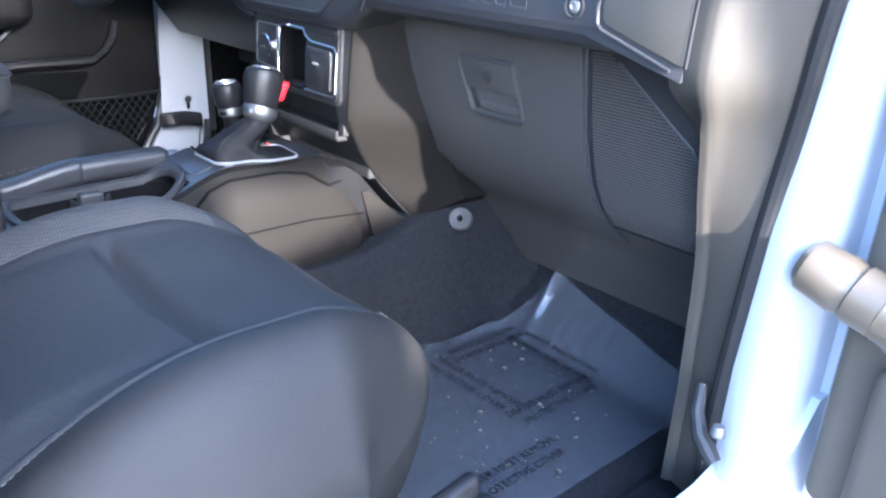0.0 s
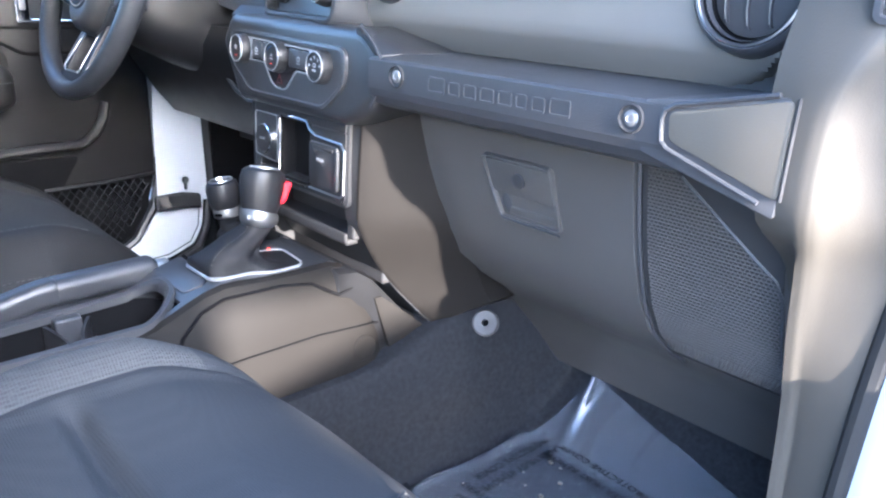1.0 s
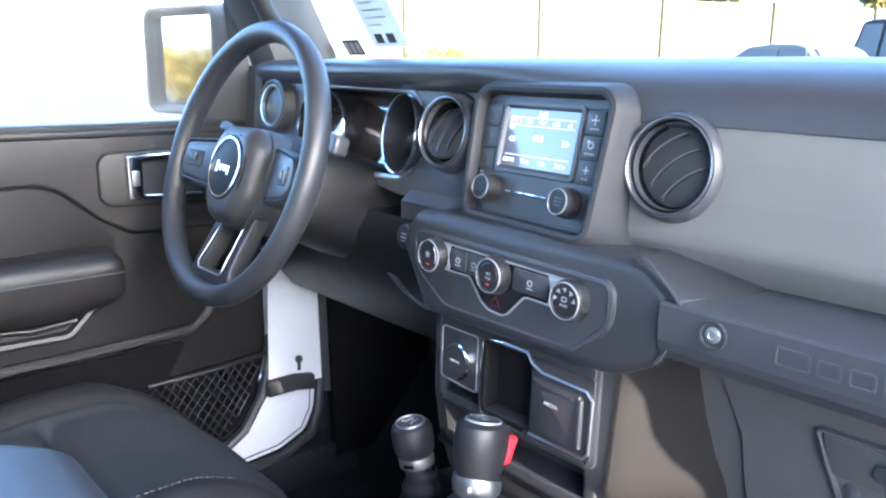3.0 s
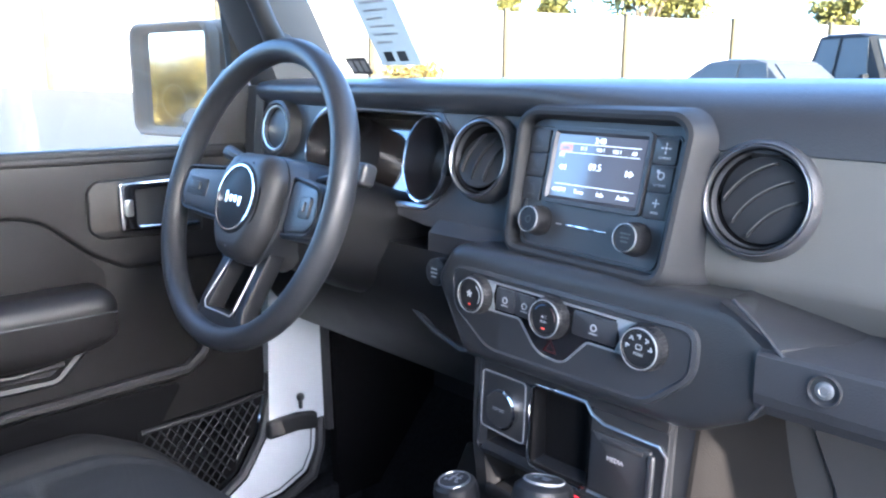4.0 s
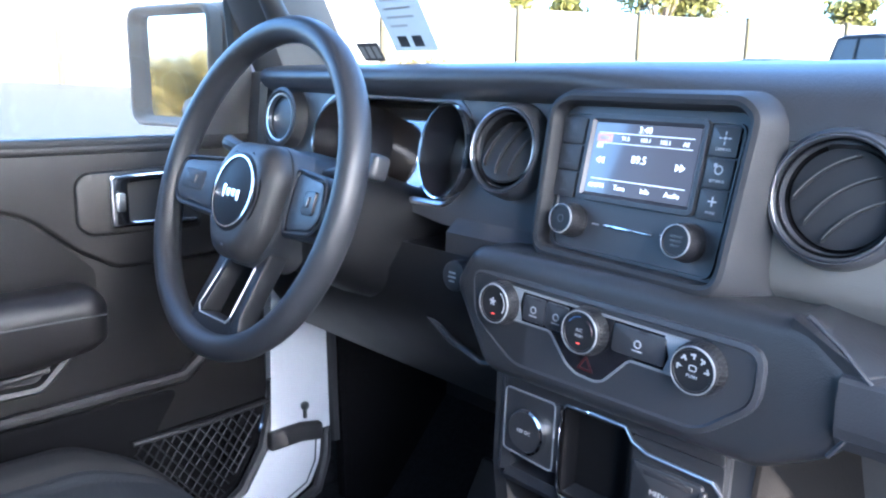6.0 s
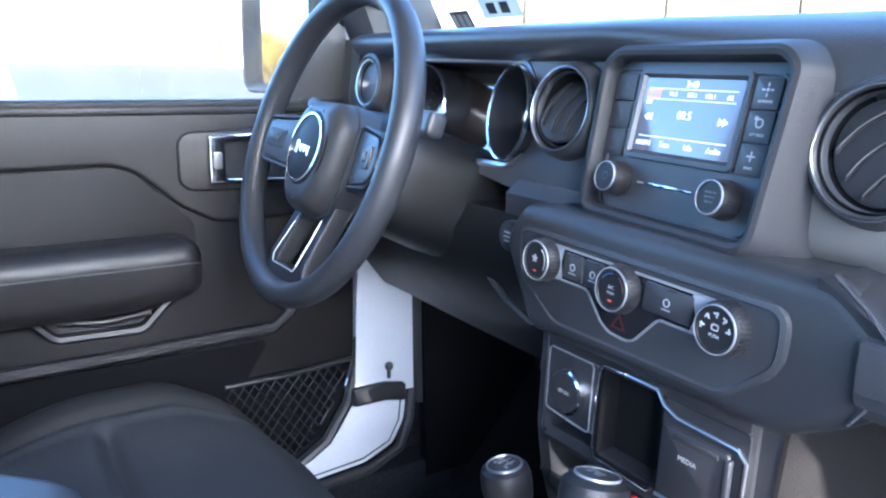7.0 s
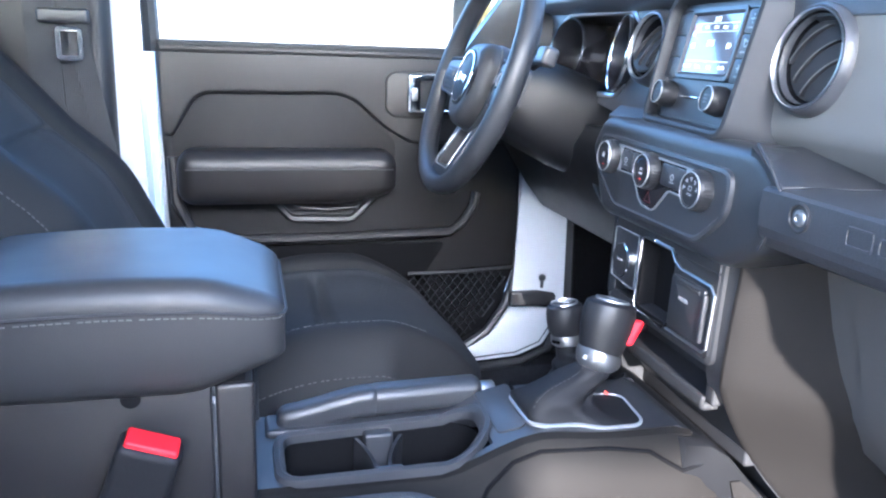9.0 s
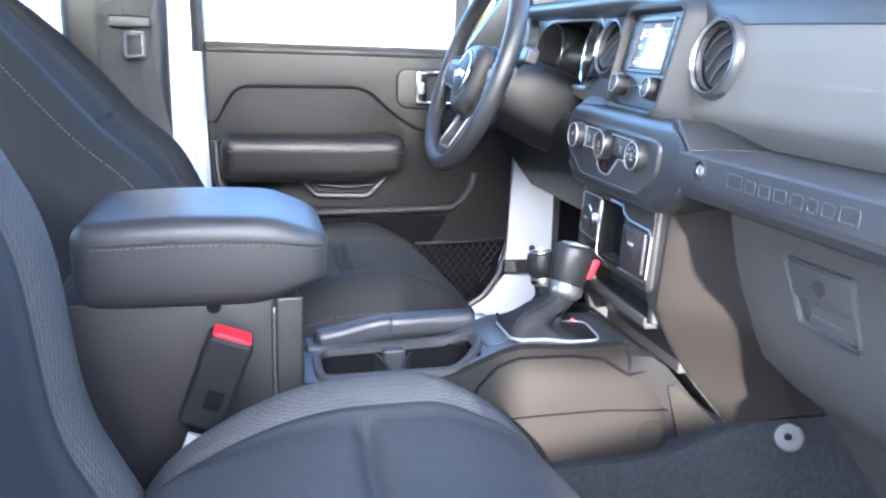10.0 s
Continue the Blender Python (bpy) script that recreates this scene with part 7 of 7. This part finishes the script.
for k in range(-5, 9):
    a = (-0.113 + 0.1875 * k) * FD
    part("fence_post", moved(box(a - 0.06, a + 0.06, -0.09, 0.05, -1.5, 1.93, 0.01, 1), fm), FENCEPOST, fence)
    for j in range(6):
        w = (0.1875 * FD - 0.1) / 6
        part("panel", moved(box(a + 0.05 + j * w, a + 0.05 + (j + 1) * w - 0.008, -0.01, 0.02, -1.5, 1.86, 0.008, 1), fm), FENCEPANEL, fence)


def tree(at, height, spread, seed):
    random.seed(seed)
    t = thing("tree", at, "yellow-green leafy tree behind the fence", "tree", "trees behind the fence")
    limbs = [tube([at, (at[0] + 0.1, at[1], at[2] + height * 0.3), (at[0] - 0.1, at[1] + 0.1, at[2] + height * 0.6)], [0.16, 0.12, 0.07], n=8)]
    tips = []
    for i in range(9):
        a, r = random.uniform(0, 6.28), random.uniform(0.4, 1.0) * spread
        tip = (at[0] + r * math.cos(a), at[1] + r * math.sin(a), at[2] + height * random.uniform(0.62, 1.0))
        limbs.append(tube([(at[0], at[1], at[2] + height * random.uniform(0.3, 0.55)), ((at[0] + tip[0]) / 2, (at[1] + tip[1]) / 2, tip[2] - 0.5), tip], [0.05, 0.035, 0.015], n=6))
        tips.append(tip)
    part("trunk", joined(*limbs), BARK, t)
    V, F = [], []
    for tip in tips:
        for i in range(260):
            c = Vector(tip) + Vector((random.gauss(0, 0.42), random.gauss(0, 0.42), random.gauss(0, 0.34))) * (spread / 1.6)
            a, b = Vector((random.gauss(0, 1), random.gauss(0, 1), random.gauss(0, 1))).normalized() * 0.11, Vector((random.gauss(0, 1), random.gauss(0, 1), random.gauss(0, 1))).normalized() * 0.06
            n = len(V)
            V += [tuple(c + a), tuple(c + b), tuple(c - a), tuple(c - b)]
            F.append((n, n + 1, n + 2, n + 3))
    crown_ = part("crown", (V, F), LEAF, t, "loose crown of yellow-green leaves", 180)
    crown_["kind"] = "stuff"
    return t


def place(az, dist):
    a = radians(az)
    return (eye0.x + math.sin(a) * dist, eye0.y + math.cos(a) * dist)


for az, dist, h, sp, seed in ((-32.3, 24, 3.5, 1.25, 1), (-30.6, 25, 3.6, 1.0, 2), (-38.2, 25, 2.9, 0.45, 3), (-41.8, 24, 2.7, 0.35, 4), (-20.3, 30, 3.0, 0.7, 5)):
    x, y = place(az, dist)
    tree((x, y, 1.15), h, sp, seed)


def shrub(at, height, spread, seed):
    """A low bush, leafy from the ground up."""
    random.seed(seed)
    t = thing("shrub", at, "low yellow-green bush at the edge of the lot", "bush", "bushes round the lot")
    limbs, V, F = [], [], []
    for i in range(12):
        a, r = random.uniform(0, 6.28), random.uniform(0.1, 1.0) * spread
        tip = Vector((at[0] + r * math.cos(a), at[1] + r * math.sin(a), at[2] + height * random.uniform(0.35, 0.9)))
        limbs.append(tube([at, tuple(Vector(at).lerp(tip, 0.5) + Vector((0, 0, 0.1))), tuple(tip)], [0.03, 0.02, 0.008], n=5))
        for j in range(220):
            c = tip + Vector((random.gauss(0, 0.20), random.gauss(0, 0.20), random.gauss(0, 0.14) - 0.25 * random.random() * height))
            p, q = Vector((random.gauss(0, 1), random.gauss(0, 1), random.gauss(0, 1))).normalized() * 0.06, Vector((random.gauss(0, 1), random.gauss(0, 1), random.gauss(0, 1))).normalized() * 0.03
            n = len(V)
            V += [tuple(c + p), tuple(c + q), tuple(c - p), tuple(c - q)]
            F.append((n, n + 1, n + 2, n + 3))
    part("stems", joined(*limbs), BARK, t)
    part("crown", (V, F), AUTUMN, t, "dense small leaves", 180)["kind"] = "stuff"


x, y = place(-48.0, 16.0)
shrub((x, y, ground_z(x, y)), 0.98, 0.50, 21)
for k, (u, d, h) in enumerate(((-1.7, 12.0, 1.75), (-0.5, 11.4, 1.45), (0.6, 12.3, 1.45), (1.7, 12.0, 1.60), (2.9, 12.5, 1.8))):
    x, y = -0.915 - 0.622 * d - 0.784 * u, 0.14 - 0.784 * d + 0.622 * u
    shrub((x, y, ground_z(x, y)), h, 0.75, 30 + k)


def car(at, turn, length, width, roof, hood_z, paint, label, pickup=False):
    """A parked car: lower body, glass house with panes, wheels with tyre and rim, lamps."""
    m = Matrix.Translation(at) @ Matrix.Rotation(radians(turn), 4, "Z")
    c = thing("parked_car", at, label, "car", "parked cars")
    L, W = length / 2, width / 2
    if pickup:
        low = [(-L, 0.45), (-L, 1.12), (0.10 * L, 1.14), (0.48 * L, 1.16), (0.94 * L, 1.10), (L, 1.0), (L, 0.45)]
        cab = [(-0.12 * L, 1.12), (-0.06 * L, roof - 0.04), (0.0, roof), (0.26 * L, roof), (0.34 * L, roof - 0.05), (0.52 * L, 1.14)]
    else:
        low = [(-L, 0.35), (-0.99 * L, 0.85), (-0.72 * L, 0.98), (0.34 * L, 0.95), (0.80 * L, 0.82), (0.98 * L, 0.62), (L, 0.32)]
        cab = [(-0.74 * L, 0.97), (-0.40 * L, roof - 0.05), (-0.18 * L, roof), (0.06 * L, roof - 0.01), (0.16 * L, roof - 0.06), (0.42 * L, 0.94)]
    def extr(prof, w, tuck=0.0):
        k = len(prof)
        zt = max(z for _, z in prof)
        z0 = min(z for _, z in prof)
        rows = []
        for s, f in ((-1, 1.0), (-0.86, 0.0), (0.86, 0.0), (1, 1.0)):
            rows.append([(x - (0.03 * f * (1 if x > 0 else -1)), s * w * (1 - tuck * (z - z0) / (zt - z0)), z - 0.03 * f * (z > z0)) for x, z in prof])
        V = [p for r in rows for p in r]
        F = [(i * k + a, (i + 1) * k + a, (i + 1) * k + (a + 1) % k, i * k + (a + 1) % k) for i in range(3) for a in range(k)] + [tuple(range(k)), tuple(3 * k + a for a in reversed(range(k)))]
        return V, F
    part("body", moved(extr(low, W), m), paint, c, smooth=40)
    part("cabin", moved(extr(cab, W * 0.96, 0.20), m), paint, c, smooth=40)
    xs = [p[0] for p in cab]
    for s in (-1, 1):
        zlo, zhi = cab[0][1] + 0.04, roof - 0.10
        spans = ((cab[1][0] - 0.25 * (cab[1][0] - cab[0][0]), (cab[2][0] + cab[3][0]) / 2 - 0.04), ((cab[2][0] + cab[3][0]) / 2 + 0.04, cab[4][0] + 0.30 * (cab[5][0] - cab[4][0])))
        for a, b in spans:
            q = [(a, zlo), (b, zlo), (b - (0.25 * (b - a) if b == spans[1][1] else 0), zhi), (a + (0.25 * (b - a) if a == spans[0][0] else 0), zhi)]
            zr = roof - cab[0][1]
            g = [(x, s * (W * 0.96 * (1 - 0.20 * (z - cab[0][1]) / zr) + e), z) for e in (-0.02, 0.012) for x, z in q]
            part("side_window", moved((g, [(0, 1, 2, 3), (4, 5, 6, 7), (0, 1, 5, 4), (1, 2, 6, 5), (2, 3, 7, 6), (3, 0, 4, 7)]), m), CARGLASS, c)
        for x in (-0.60 * L, 0.62 * L):
            r = 0.40 if pickup else 0.33
            wm = m @ Matrix.Translation((x, s * (W - 0.10), r)) @ Matrix.Rotation(radians(90 * -s), 4, "X")
            wheel_ = part("wheel", moved(lathe([(0, -0.08), (r * 0.7, -0.1), (r * 0.96, -0.1), (r, -0.05), (r, 0.07), (r * 0.96, 0.11), (r * 0.68, 0.115), (r * 0.66, 0.07), (0, 0.07)], 28), wm), RUBBER, c)
            part("rim", moved(lathe([(r * 0.66, 0.06), (r * 0.64, 0.10), (r * 0.55, 0.085), (r * 0.2, 0.11), (0, 0.11)], 20), wm), SATIN, wheel_)
        part("headlamp", moved(rbox(0.14, 0.34, 0.14, 0.04, 2), m @ Matrix.Translation((L - 0.12, s * (W - 0.26), 0.70 if not pickup else 0.95))), SATIN, c)
        part("door_mirror", moved(rbox(0.10, 0.18, 0.13, 0.03, 2), m @ Matrix.Translation((cab[4][0] + 0.32 * (cab[5][0] - cab[4][0]), s * (W + 0.06), cab[0][1] + 0.12))), paint, c)
    for (xa, za), (xb, zb), nm in ((cab[5], cab[4], "windscreen"), (cab[0], cab[1], "rear_window")):
        sx = 1 if nm == "windscreen" else -1
        q = []
        for e in (0.0, 0.02):
            for t, w in ((0.1, 0.80), (0.1, -0.80), (0.88, -0.66), (0.88, 0.66)):
                q.append((xa + (xb - xa) * t + sx * e, W * w, za + (zb - za) * t + e))
        part(nm, moved((q, [(0, 1, 2, 3), (4, 5, 6, 7), (0, 1, 5, 4), (1, 2, 6, 5), (2, 3, 7, 6), (3, 0, 4, 7)]), m), CARGLASS, c)
    return c


x, y = place(-23.6, 15.5)
car((x, y, ground_z(x, y)), -14, 4.6, 1.8, 1.52, 0.9, CARGREY, "dark grey sedan parked before the fence")
x, y = place(-19.2, 17.5)
car((x, y, ground_z(x, y)), -18, 5.4, 1.95, 2.05, 1.1, CARBLACK, "black crew-cab pickup parked beside the sedan", True)
